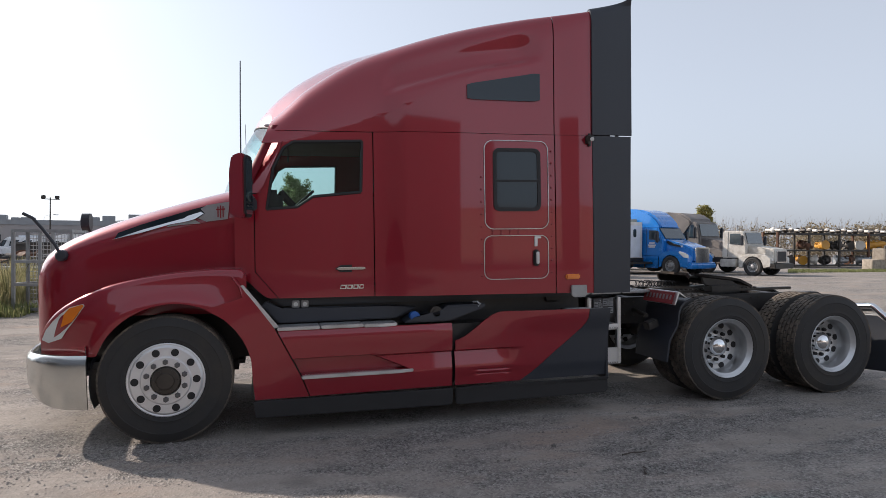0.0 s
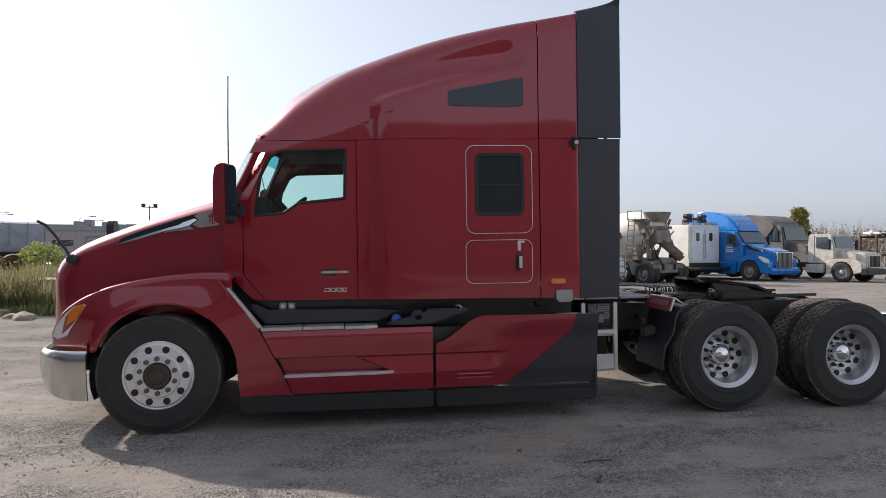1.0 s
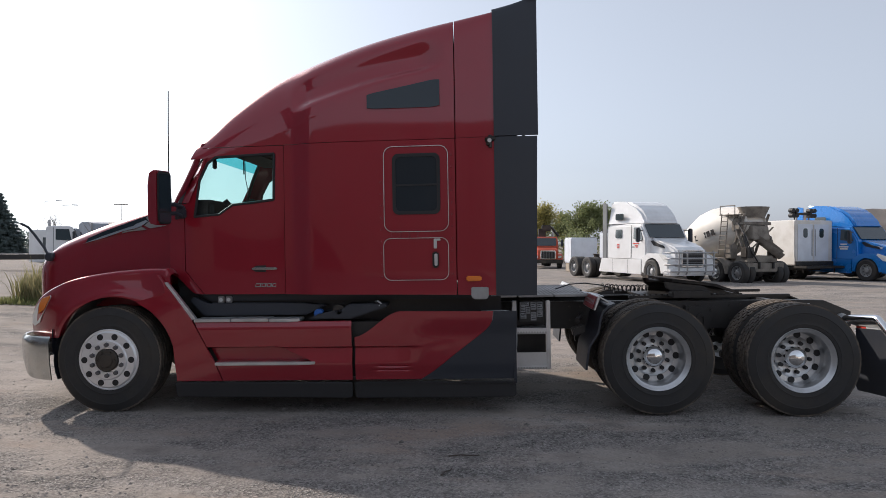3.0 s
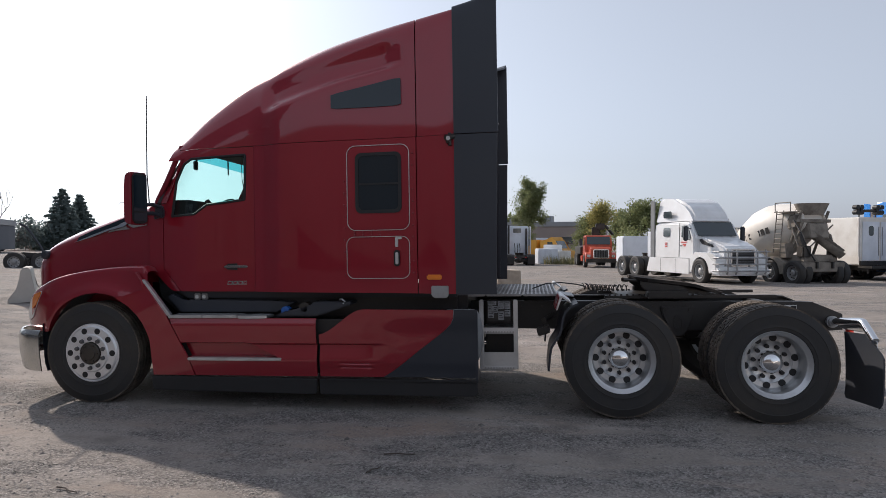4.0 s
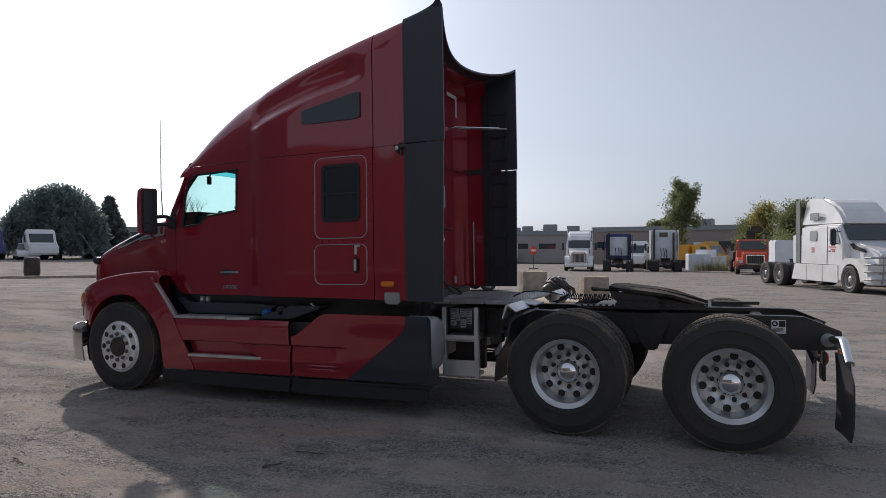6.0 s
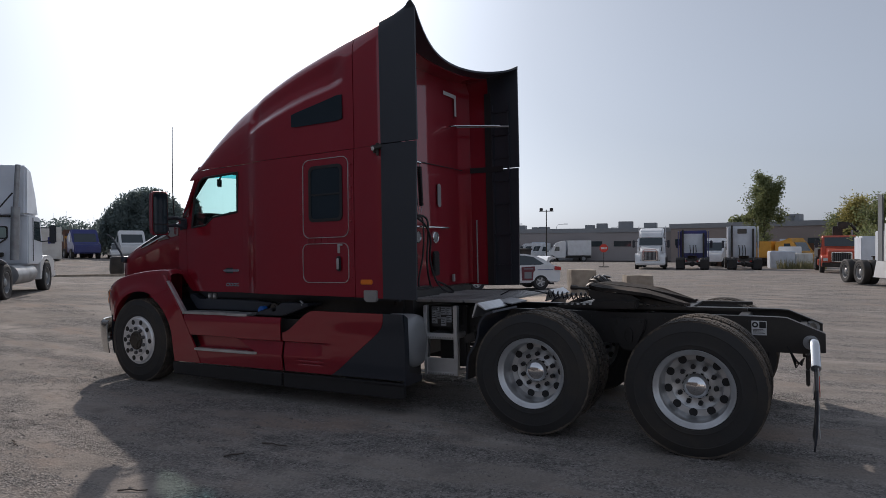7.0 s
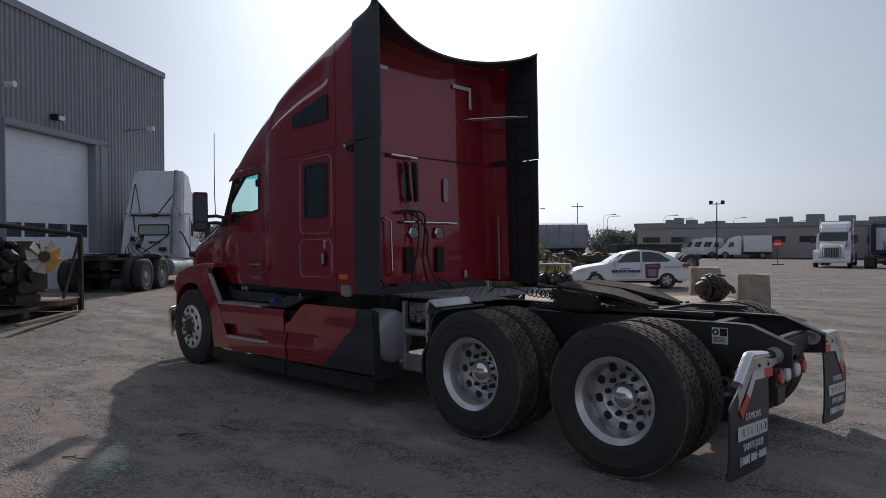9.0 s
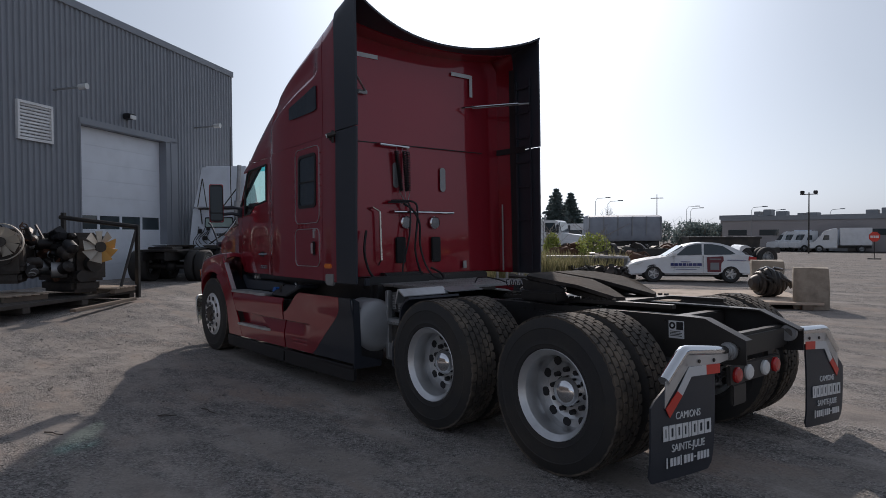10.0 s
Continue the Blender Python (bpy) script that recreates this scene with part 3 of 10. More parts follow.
wall_rows = []
for j in range(30):
    t = j / 29
    row = []
    for i in range(25):
        y = -0.022 + (2 * YC + 0.044) * i / 24
        top = min(roof_z(BACK, y) - 0.002, shoulder_z(BACK) + max(0, min(y, 2 * YC - y) + 0.03) * 2.0)
        row.append((BACK + 0.012 * math.cos(i * math.pi / 24), y, 1.13 + (top - 1.13) * t))
    wall_rows.append(row)
sheet(bm, wall_rows)
thicken(bm, 0.02)
back_wall = part("back_wall", bm, RED, TRUCK, "maroon sleeper rear wall with reflective marks")
bm = B()
box(bm, BACK + 0.013, BACK + 0.018, 0.28, 2.10, 2.572, 2.582)
part("wall_seam", bm, SEAL, back_wall)

# roof and side extender behind the sleeper: red part, then black part in an upper and a lower panel
def extender(bm, x0, x1, v0, v1, nu, nv, zcut=None):
    rows = []
    for j in range(nv + 1):
        v = v0 + (v1 - v0) * j / nv
        row = []
        for i in range(nu + 1):
            x = x0 + (x1 - x0) * i / nu
            a, _, _ = (x, 0, 0)
            if v > 0.80:
                a = x0 + (x1 - 0.30 * math.sin(math.pi / 2 * (v - 0.80) / 0.20) - x0) * i / nu if x1 > 4 else x
            row.append(skin(a, v))
        rows.append(row)
    sheet(bm, rows)


def mirror_join(bm):
    twin = bmesh.ops.duplicate(bm, geom=bm.verts[:] + bm.edges[:] + bm.faces[:])["geom"]
    bmesh.ops.transform(bm, matrix=far_side(), verts=[g for g in twin if isinstance(g, bmesh.types.BMVert)])
    bmesh.ops.remove_doubles(bm, verts=bm.verts[:], dist=0.0008)


bm = B()
extender(bm, 3.472, 3.838, 0.0, 1.0, 14, 80)
mirror_join(bm)
for seam in ([(3.46, 2.603), (3.85, 2.605), (3.85, 2.611), (3.46, 2.609)],):
    hole(bm, seam, -0.4, 0.8)
thicken(bm, 0.014)
part("roof_extender", bm, RED, TRUCK, "maroon fairing that closes the cab's rear", sharp=40)


def rear_edge(v):
    """The fairing's rear edge runs forward towards the roof's middle."""
    return 4.255 - 0.28 * math.sin(math.pi / 2 * max(0, v - 0.80) / 0.20)


bm = B()
sheet(bm, [[skin(3.8375 + (rear_edge(j / 70) - 3.8375) * i / 10, j / 70, 2.612) for i in range(11)] for j in range(71)])
mirror_join(bm)
thicken(bm, 0.022)
part("upper_gap_fairing", bm, BLACK_TRIM, TRUCK, "black moulded fairing along the roof's rear edge", sharp=40)


def black_lower(bm):
    rows = []
    for j in range(25):
        z = 1.093 + (2.602 - 1.093) * j / 24
        x1 = 4.220 + 0.026 * j / 24
        rows.append([(x, side_y(x) + 0.012 * ease(1.6, 2.6, z), z) for x in [3.8375 + (x1 - 3.8375) * i / 10 for i in range(11)]])
    sheet(bm, rows)
    thicken(bm, 0.022)


both_sides("lower_gap_fairing", black_lower, BLACK_TRIM, TRUCK, "black moulded side extender panel")


def joint_strip(bm):
    """Dark strips behind the joints of the fairings."""
    rows = [[(x, side_y(x) + 0.012 * ease(1.6, 2.6, z) + 0.030, z) for x in (3.80, 3.842, 3.89)] for z in [1.10 + 2.50 * j / 20 for j in range(21)]]
    sheet(bm, rows)
    sheet(bm, [[(3.47 + 0.58 * i / 8, side_y(3.47 + 0.58 * i / 8) + 0.044, z) for i in range(9)] for z in (2.57, 2.64)])
    thicken(bm, 0.006)


both_sides("joint_strip", joint_strip, SEAL, TRUCK)


def inner_rib(bm):
    for z in (1.35, 1.75, 2.15, 2.45, 2.75, 3.05, 3.35):
        box(bm, 3.88, 4.15, -0.056, -0.040, z - 0.012, z + 0.012, 0.003)
    for x in (3.90, 4.12):
        box(bm, x - 0.015, x + 0.015, -0.057, -0.040, 1.12, 3.45, 0.003)


both_sides("fairing_rib", inner_rib, BLACK_TRIM, TRUCK)


def upper_stay(bm):
    rod(bm, (3.62, 0.42, 3.12), (4.14, -0.03, 3.14), 0.012, 8)


def lower_stay(bm):
    rod(bm, (3.66, -0.02, 1.12), (3.66, -0.02, 1.95), 0.010, 8)


both_sides("fairing_stay", upper_stay, ALU_DULL, TRUCK, "grey metal stay rod")
both_sides("fairing_stay", lower_stay, ALU_DULL, TRUCK, "grey metal stay rod")


def skin_y(x, z):
    """The near flank's place across, at a height."""
    lo, hi = 0.0, 0.80
    for _ in range(40):
        mid = (lo + hi) / 2
        if skin(x, mid)[2] < z:
            lo = mid
        else:
            hi = mid
    return skin(x, lo)[1]


def drape(bm, ref_x=3.1):
    """Let a flat fitting follow the flank's slant."""
    for v in bm.verts:
        v.co.y += side_y(v.co.x) - side_y(ref_x) + 0.012 * ease(1.6, 2.6, v.co.z)
    return bm


# sleeper window hatch, luggage door and roof window
def on_side(x, lift=0.0):
    return side_y(x) - 0.010 - lift


def hatch(parent_name, x0, x1, z0, z1, r):
    bm = B()
    o, i2 = round_rect(x0, x1, z0, z1, r), round_rect(x0 + 0.0055, x1 - 0.0055, z0 + 0.0055, z1 - 0.0055, r - 0.005)
    ring_band(bm, o, i2, "y", on_side(3.1, 0.012), on_side(3.1, -0.01))
    return part(parent_name, drape(bm), ALU, TRUCK, "thin bright edge trim round a hatch")


hatch("hatch_trim", 2.765, 3.395, 1.714, 2.545, 0.085)
hatch("luggage_door_trim", 2.755, 3.390, 1.245, 1.656, 0.075)
for x0, x1, z0, z1 in ((2.78, 3.38, 1.73, 2.53), (2.77, 3.375, 1.26, 1.64)):
    bm = B()
    prism(bm, round_rect(x0, x1, z0, z1, 0.07), "y", on_side(3.1, 0.006), on_side(3.1, -0.02), 0.003, 1)
    part("hatch_panel" if z1 > 2 else "luggage_door", drape(bm), RED, TRUCK)
bm = B()
ring_band(bm, round_rect(2.852, 3.316, 1.882, 2.472, 0.06), round_rect(2.885, 3.283, 1.915, 2.440, 0.045), "y", on_side(3.1, 0.017), on_side(3.1, -0.01))
sleeper_window = part("sleeper_window", drape(bm), SEAL, TRUCK, "black-framed dark sleeper window")
bm = B()
prism(bm, round_rect(2.880, 3.288, 1.910, 2.445, 0.045), "y", on_side(3.1, 0.009), on_side(3.1, -0.01))
part("pane", drape(bm), DARK_GLASS, sleeper_window)
bm = B()
box(bm, 2.88, 3.29, on_side(3.1, 0.016), on_side(3.1, 0.0), 2.158, 2.176)
part("sash_bar", drape(bm), SEAL, sleeper_window)
bm = B()
box(bm, 3.232, 3.292, on_side(3.2, 0.030), on_side(3.2, 0.0), 1.365, 1.520, 0.012)
latch = part("door_latch", drape(bm), SEAL, TRUCK, "black latch with bright lever")
bm = B()
box(bm, 3.252, 3.282, on_side(3.2, 0.046), on_side(3.2, 0.026), 1.385, 1.50, 0.006)
box(bm, 3.246, 3.276, on_side(3.2, 0.016), on_side(3.2, 0.0), 1.55, 1.645, 0.004)
box(bm, 3.246, 3.312, on_side(3.2, 0.016), on_side(3.2, 0.0), 1.625, 1.645, 0.004)
part("lever", drape(bm), ALU, latch)


def rivets(bm):
    for i in range(11):
        z = 1.30 + i * 0.115
        bmesh.ops.create_uvsphere(bm, u_segments=8, v_segments=4, radius=0.010, matrix=Matrix.Translation((3.425, on_side(3.42, 0.001), z)))
    for i in range(7):
        for z in (1.672, 1.700):
            bmesh.ops.create_uvsphere(bm, u_segments=8, v_segments=4, radius=0.010, matrix=Matrix.Translation((2.84 + i * 0.085, on_side(3.1, 0.001), z)))
    for i in range(9):
        bmesh.ops.create_uvsphere(bm, u_segments=8, v_segments=4, radius=0.010, matrix=Matrix.Translation((2.735, on_side(2.74, 0.001), 1.28 + i * 0.115)))


bm = B()
rivets(bm)
tagged(part("rivet_row", bm, RED, TRUCK), "small painted rivets", kind="stuff")


def roof_window(bm):
    rows = []
    for j in range(9):
        row = []
        for i in range(19):
            x = 2.613 + (3.323 - 2.613) * i / 18
            end = min(1.0, 0.25 + min(i, 18 - i) * 0.5)
            z0, z1 = 2.916, 3.057 + (3.19 - 3.057) * i / 18
            zm = (z0 + z1) / 2
            z = zm + (z0 + (z1 - z0) * j / 8 - zm) * (0.86 + 0.14 * end)
            row.append((x, skin_y(x, z) - 0.004, z))
        rows.append(row)
    sheet(bm, rows)
    thicken(bm, 0.012)


both_sides("roof_window", roof_window, DARK_GLASS, TRUCK, "dark tapered sleeper roof window")

# door handle, badge and marker lights
bm = B()
prism(bm, [(1.40, 1.375), (1.44, 1.345), (1.64, 1.335), (1.68, 1.36), (1.68, 1.395), (1.62, 1.41), (1.45, 1.405)], "y", side_y(1.55) + 0.0, side_y(1.55) + 0.03)
handle = part("door_handle", bm, SEAL, TRUCK, "chrome pull handle in a dark recess")
bm = B()
prism(bm, [(1.405, 1.375), (1.43, 1.388), (1.66, 1.386), (1.675, 1.375), (1.66, 1.362), (1.43, 1.362)], "y", side_y(1.55) - 0.025, side_y(1.55) - 0.005, 0.006)
part("grip", bm, CHROME, handle)
bm = B()
for k, w in enumerate((0.058, 0.048, 0.048, 0.048)):
    x0 = 1.437 + sum((0.058, 0.048, 0.048, 0.048)[:k]) + 0.006 * k
    lean = 0.012
    ring_band(bm, [(x0, 1.190), (x0 + w, 1.190), (x0 + w + lean, 1.228), (x0 + lean, 1.228)],
              [(x0 + 0.012, 1.199), (x0 + w - 0.010, 1.199), (x0 + w - 0.008, 1.219), (x0 + 0.014, 1.219)], "y", side_y(1.55) - 0.006, side_y(1.55) + 0.006)
part("badge", bm, CHROME, TRUCK, "small bright model badge drawn as plain blocks")
bm = B()
box(bm, 3.555, 3.700, -0.085, -0.045, 1.232, 1.282, 0.010)
part("marker_light", bm, AMBER, TRUCK, "amber side marker light")
bm = B()
prism(bm, [(3.60, 1.175), (3.60, 1.085), (3.63, 1.060), (3.745, 1.060), (3.765, 1.085), (3.765, 1.175)], "y", -0.095, -0.065, 0.006)
part("reflector_plate", bm, ALU_DULL, TRUCK, "pale square plate at the cab's lower rear corner")
bm = B()
rod(bm, (3.80, -0.09, 2.50), (3.80, -0.09, 2.62), 0.016, 8)
rod(bm, (3.765, -0.14, 2.565), (3.835, -0.07, 2.59), 0.026, 10)
box(bm, 3.765, 3.80, -0.12, -0.06, 2.52, 2.60, 0.006)
part("work_lamp", bm, STEEL_DARK, TRUCK, "small dark rear work lamp on a bracket")
bm = B()
rod(bm, (3.79, -0.165, 2.557), (3.795, -0.155, 2.56), 0.020, 10)
part("lamp_lens", bm, WHITE_LENS, TRUCK)
bm = B()
bmesh.ops.create_uvsphere(bm, u_segments=12, v_segments=6, radius=0.026, matrix=Matrix.Translation((0.84, 0.56, 2.70)) @ Matrix.Diagonal((1.3, 0.7, 0.6, 1)))
part("roof_marker_light", bm, WHITE_LENS, TRUCK)

# black sill under the doors, with its small lamps and filler caps
bm = B()
prism(bm, [(0.56, 1.34), (0.86, 1.16), (3.80, 1.13), (3.80, 0.84), (0.90, 0.80), (0.60, 1.05)], "y", 0.32, 1.1)
part("sill", bm, BLACK_FRAME, TRUCK, "black sill under the cab")
bm = B()
prism(bm, [(0.60, 1.33), (0.84, 1.145), (3.80, 1.12), (3.80, 1.04), (0.95, 1.045), (0.70, 1.19)], "y", 0.255, 0.33, 0.01)
part("sill_moulding", bm, BLACK_TRIM, TRUCK)
bm = B()
prism(bm, [(0.90, 0.905), (1.96, 0.905), (2.0, 0.93), (2.15, 1.00), (1.9, 1.02), (0.95, 1.02), (0.80, 1.10), (0.76, 1.06)], "y", 0.17, 0.28, 0.01)
part("step_recess", bm, BLACK_TRIM, TRUCK)
bm = B()
prism(bm, [(2.0, 0.875), (2.42, 0.875), (2.78, 0.99), (2.78, 1.02), (2.40, 1.02), (2.33, 0.96), (2.10, 0.94)], "y", 0.02, 0.28, 0.012)
part("tank_cover", bm, BLACK_TRIM, TRUCK)
bm = B()
rod(bm, (2.10, 0.03, 0.93), (2.10, 0.10, 0.93), 0.045, 16)
box(bm, 2.06, 2.14, 0.02, 0.035, 0.92, 0.94, 0.004)
part("fluid_cap", bm, BLUE_CAP, TRUCK, "blue fluid filler cap")
bm = B()
rod(bm, (2.30, 0.03, 0.955), (2.30, 0.12, 0.955), 0.06, 16)
rod(bm, (2.30, 0.02, 0.955), (2.30, 0.035, 0.955), 0.035, 12)
part("fuel_cap", bm, STEEL_DARK, TRUCK, "dark fuel filler cap")
for xx in (1.055, 1.135):
    bm = B()
    box(bm, xx - 0.033, xx + 0.033, 0.235, 0.262, 1.028, 1.094, 0.006)
    lamp = part("step_lamp", bm, ALU_DULL, TRUCK, "small square step lamp")
    bm = B()
    rod(bm, (xx, 0.228, 1.061), (xx, 0.238, 1.061), 0.020, 12)
    part("lamp_lens", bm, WHITE_LENS, lamp)
bm = B()
pipe(bm, [(2.66, 0.05, 1.04), (2.69, 0.02, 1.045), (2.72, 0.02, 1.02), (2.70, 0.02, 1.00)], 0.010, 6)
part("latch_cable", bm, ALU_DULL, TRUCK)


# ---- hood, fenders, bumper ----
hood_z = curve([(-1.13, 1.33), (-1.09, 1.44), (-1.01, 1.535), (-0.92, 1.595), (-0.80, 1.66), (-0.54, 1.765), (-0.18, 1.885), (0.24, 2.005), (0.56, 2.085)])
hood_y = curve([(-1.13, 0.76), (-1.10, 0.67), (-1.02, 0.56), (-0.92, 0.49), (-0.80, 0.445), (-0.4, 0.40), (0.0, 0.35), (0.3, 0.30), (0.56, 0.245)])
bm = B()
rows = []
for j in range(33):
    s = j / 32
    row = []
    for i in range(40):
        x = -1.13 + 1.675 * (i / 39) ** 1.5
        yh, zt = hood_y(x), hood_z(x)
        a = abs(2 * s - 1)
        if a > 0.62:
            t = (1 - a) / 0.38
            zb = 1.00 - 0.22 * ease(-0.75, -0.95, x)
            y, z = yh, zb + (zt - 0.13 - zb) * t
        else:
            t = (0.62 - a) / 0.62
            y = yh + (YC - yh) * (1 - math.cos(t * math.pi / 2)) ** 0.75
            z = zt - 0.13 + 0.13 * math.sin(min(1, t * 2.2) * math.pi / 2) ** 0.8 + 0.04 * t
        if s > 0.5:
            y = 2 * YC - y
        row.append((x, y, z))
    rows.append(row)
vs = sheet(bm, rows)
nose = [r[0] for r in vs]
bm.faces.new(nose)
hood = part("hood", bm, RED, TRUCK, "long sloping maroon hood", sharp=38)


def along_hood(bm, pts, out0, out1):
    """A moulding that follows the hood's flank."""
    lo = [bm.verts.new((x, hood_y(x) - out0, z)) for x, z in pts]
    hi = [bm.verts.new((x, hood_y(x) - out1, z)) for x, z in pts]
    bm.faces.new(lo)
    bm.faces.new(hi[::-1])
    for i in range(len(pts)):
        j = (i + 1) % len(pts)
        bm.faces.new((lo[i], hi[i], hi[j], lo[j]))


def intake(bm):
    along_hood(bm, [(-0.439, 1.663), (-0.2, 1.715), (0.0, 1.778), (0.2, 1.822), (0.30, 1.85), (0.40, 1.90), (0.50, 1.93), (0.50, 1.970), (0.359, 1.952), (0.194, 1.909), (0.008, 1.852), (-0.228, 1.781), (-0.41, 1.712)], 0.010, -0.05)


both_sides("hood_intake", intake, DARK_GLASS, hood, "gloss black tapered hood intake panel")


def blade(bm):
    along_hood(bm, [(-0.453, 1.655), (-0.222, 1.710), (0.006, 1.779), (0.145, 1.804), (0.216, 1.824), (0.292, 1.874), (0.27, 1.884), (0.25, 1.906), (0.194, 1.877), (0.124, 1.832), (0.007, 1.801), (-0.223, 1.734)], 0.036, 0.0)
    for v in bm.verts:
        v.co.y += 0.40 * max(0, v.co.z - (1.770 + 0.255 * v.co.x))


both_sides("hood_blade", blade, CHROME, hood, "polished blade trim on the hood")


# grey sliver that paints the hood's reflection below the blade
def glint_sliver(bm):
    along_hood(bm, [(-0.02, 1.758), (0.08, 1.774), (0.262, 1.788), (0.215, 1.820), (0.145, 1.800), (0.006, 1.775)], 0.020, 0.0)


both_sides("blade_foot", glint_sliver, ALU_DULL, hood)


def logo_plate(bm):
    along_hood(bm, [(0.245, 1.832), (0.31, 1.802), (0.49, 1.824), (0.505, 1.974), (0.40, 1.958), (0.311, 1.943), (0.264, 1.913), (0.300, 1.874)], 0.016, 0.0)


both_sides("side_emblem", logo_plate, ALU_DULL, hood, "grey emblem plate behind the blade")


def emblem_bars(bm):
    for x, z0, z1 in ((0.404, 1.84, 1.932), (0.425, 1.832, 1.942), (0.446, 1.838, 1.936)):
        along_hood(bm, [(x, z0), (x + 0.010, z0), (x + 0.010, z1), (x, z1)], 0.020, 0.012)
    along_hood(bm, [(0.394, 1.900), (0.468, 1.905), (0.468, 1.916), (0.394, 1.911)], 0.021, 0.012)


both_sides("emblem_mark", emblem_bars, RED, hood)
bm = B()
lathe(bm, [(0.0, -0.03), (0.035, -0.028), (0.048, -0.015), (0.050, 0.06)], "y", (-0.855, 0.435, 1.525), 18)
part("hood_mirror_foot", bm, BLACK_TRIM, TRUCK)
bm = B()
pipe(bm, [(-0.855, 0.42, 1.53), (-0.90, 0.42, 1.62), (-0.99, 0.40, 1.76), (-1.05, 0.39, 1.84), (-1.12, 0.375, 1.88)], 0.013, 8)
part("hood_mirror_stalk", bm, BLACK_TRIM, TRUCK, "bent black stalk on the hood's nose")
bm = B()
prism(bm, round_rect(1.88, 2.06, 1.76, 1.94, 0.06), "x", -1.05, -0.97, 0.025, 3)
rod(bm, (-0.86, 1.95, 1.54), (-1.0, 1.97, 1.78), 0.013, 8)
part("hood_mirror", bm, BLACK_TRIM, TRUCK, "rounded black hood mirror")

fender_top = curve([(-1.00, 0.865), (-0.93, 0.965), (-0.84, 1.055), (-0.72, 1.135), (-0.60, 1.195), (-0.40, 1.270), (-0.15, 1.325), (0.2, 1.366), (0.45, 1.378), (0.62, 1.375)])


def fender_y(x, z):
    nose_in = 0.76 * max(0, -0.34 - x) ** 2
    flare = 0.020 * ease(0.09, 0.0, abs(math.hypot(x - 0.06, z - 0.50) - 0.645))
    tuck = 0.10 * max(0.0, 1.10 - z)
    return -0.002 + nose_in - flare + tuck + 0.05 * ease(1.0, 1.38, z) * (1 - ease(0.3, 0.8, x))


def fender(bm):
    xs = [-1.00 + 0.02 * i for i in range(30)] + [-0.41 + 0.0175 * i for i in range(61)]
    xs = sorted(set(round(x, 4) for x in xs if x <= 0.66))
    cols = []
    for x in xs:
        d = 0.622 ** 2 - (x - 0.060) ** 2
        low = 0.715
        if d > 0:
            low = max(0.715, 0.50 + math.sqrt(d))
        top = fender_top(x) if x <= 0.60 else fender_top(0.60) - (x - 0.60) * 1.4
        low = min(low, top - 0.02)
        col = []
        for k in range(9):
            z = low + (top - low) * k / 8
            col.append((x, fender_y(x, z), z))
        y0 = col[-1][1]
        inner = hood_y(x) + 0.02
        for dy, dz in ((0.012, 0.012), (0.04, 0.020), (0.10, 0.026), (0.17, 0.012), (0.30, -0.02)):
            col.append((x, min(inner, y0 + dy) if x > -0.8 else y0 + dy, top + dz))
        lip = [(x, col[0][1] + 0.10, low + 0.015), (x, col[0][1] + 0.012, low - 0.004)]
        cols.append(lip + col)
    sheet(bm, cols)


both_sides("fender", fender, RED, TRUCK, "maroon front fender arched over the wheel", sharp=48)


def cab_step_panel(bm):
    """The panel behind the wheel arch, down to the lower edge."""
    rows = []
    for j in range(13):
        z = 0.285 + (1.33 - 0.285) * j / 12
        d = 0.622 ** 2 - (z - 0.50) ** 2
        x0 = 0.060 + math.sqrt(d) if d > 0 else 0.60
        if z > 0.86:
            x0 = max(x0, 0.0)
        x0 = min(x0, 0.675)
        if z < 0.50:
            x0 = 0.675 + 0.02 * (0.50 - z) / 0.2
        if z > 0.885:
            x1 = 0.865 - (z - 0.885) * 0.72
        elif z > 0.47:
            x1 = 0.865 + (0.885 - z) * 0.50
        else:
            x1 = 1.075 + (0.47 - z) * 0.38
        x0 = min(x0, x1 - 0.03)
        rows.append([(x0 + (x1 - x0) * i / 6, -0.024 + 0.02 * ease(0.9, 1.3, z) + 0.055 * max(0.0, 1.0 - z) + 0.004 * math.sin(i / 6 * math.pi), z) for i in range(7)])
    sheet(bm, rows)
    thicken(bm, 0.02)


both_sides("step_panel", cab_step_panel, RED, TRUCK, "maroon panel between wheel arch and steps")


def steel_strip(bm):
    prism(bm, [(0.585, 1.255), (0.615, 1.262), (0.90, 0.895), (0.855, 0.885)], "y", -0.022, 0.03, 0.006)


both_sides("strip", steel_strip, ALU, TRUCK, "brushed metal strip along the step well")


def well(bm):
    """Dark liner inside the wheel arch."""
    rows = []
    for k in range(25):
        a = radians(-20 + 220 * k / 24)
        rows.append([(0.060 + 0.64 * math.cos(a), y, max(0.3, 0.50 + 0.64 * math.sin(a))) for y in (0.045, 0.09, 0.3, 0.55, 0.95)])
    sheet(bm, rows)
    sheet(bm, [[(-0.60, y, z) for y in (0.06, 0.3, 0.8)] for z in (0.56, 0.80)])


both_sides("wheel_well", well, BLACK_TRIM, TRUCK)


def lamp_outline(points, lift):
    return [(x, fender_y(x, z) - lift, z) for x, z in points]


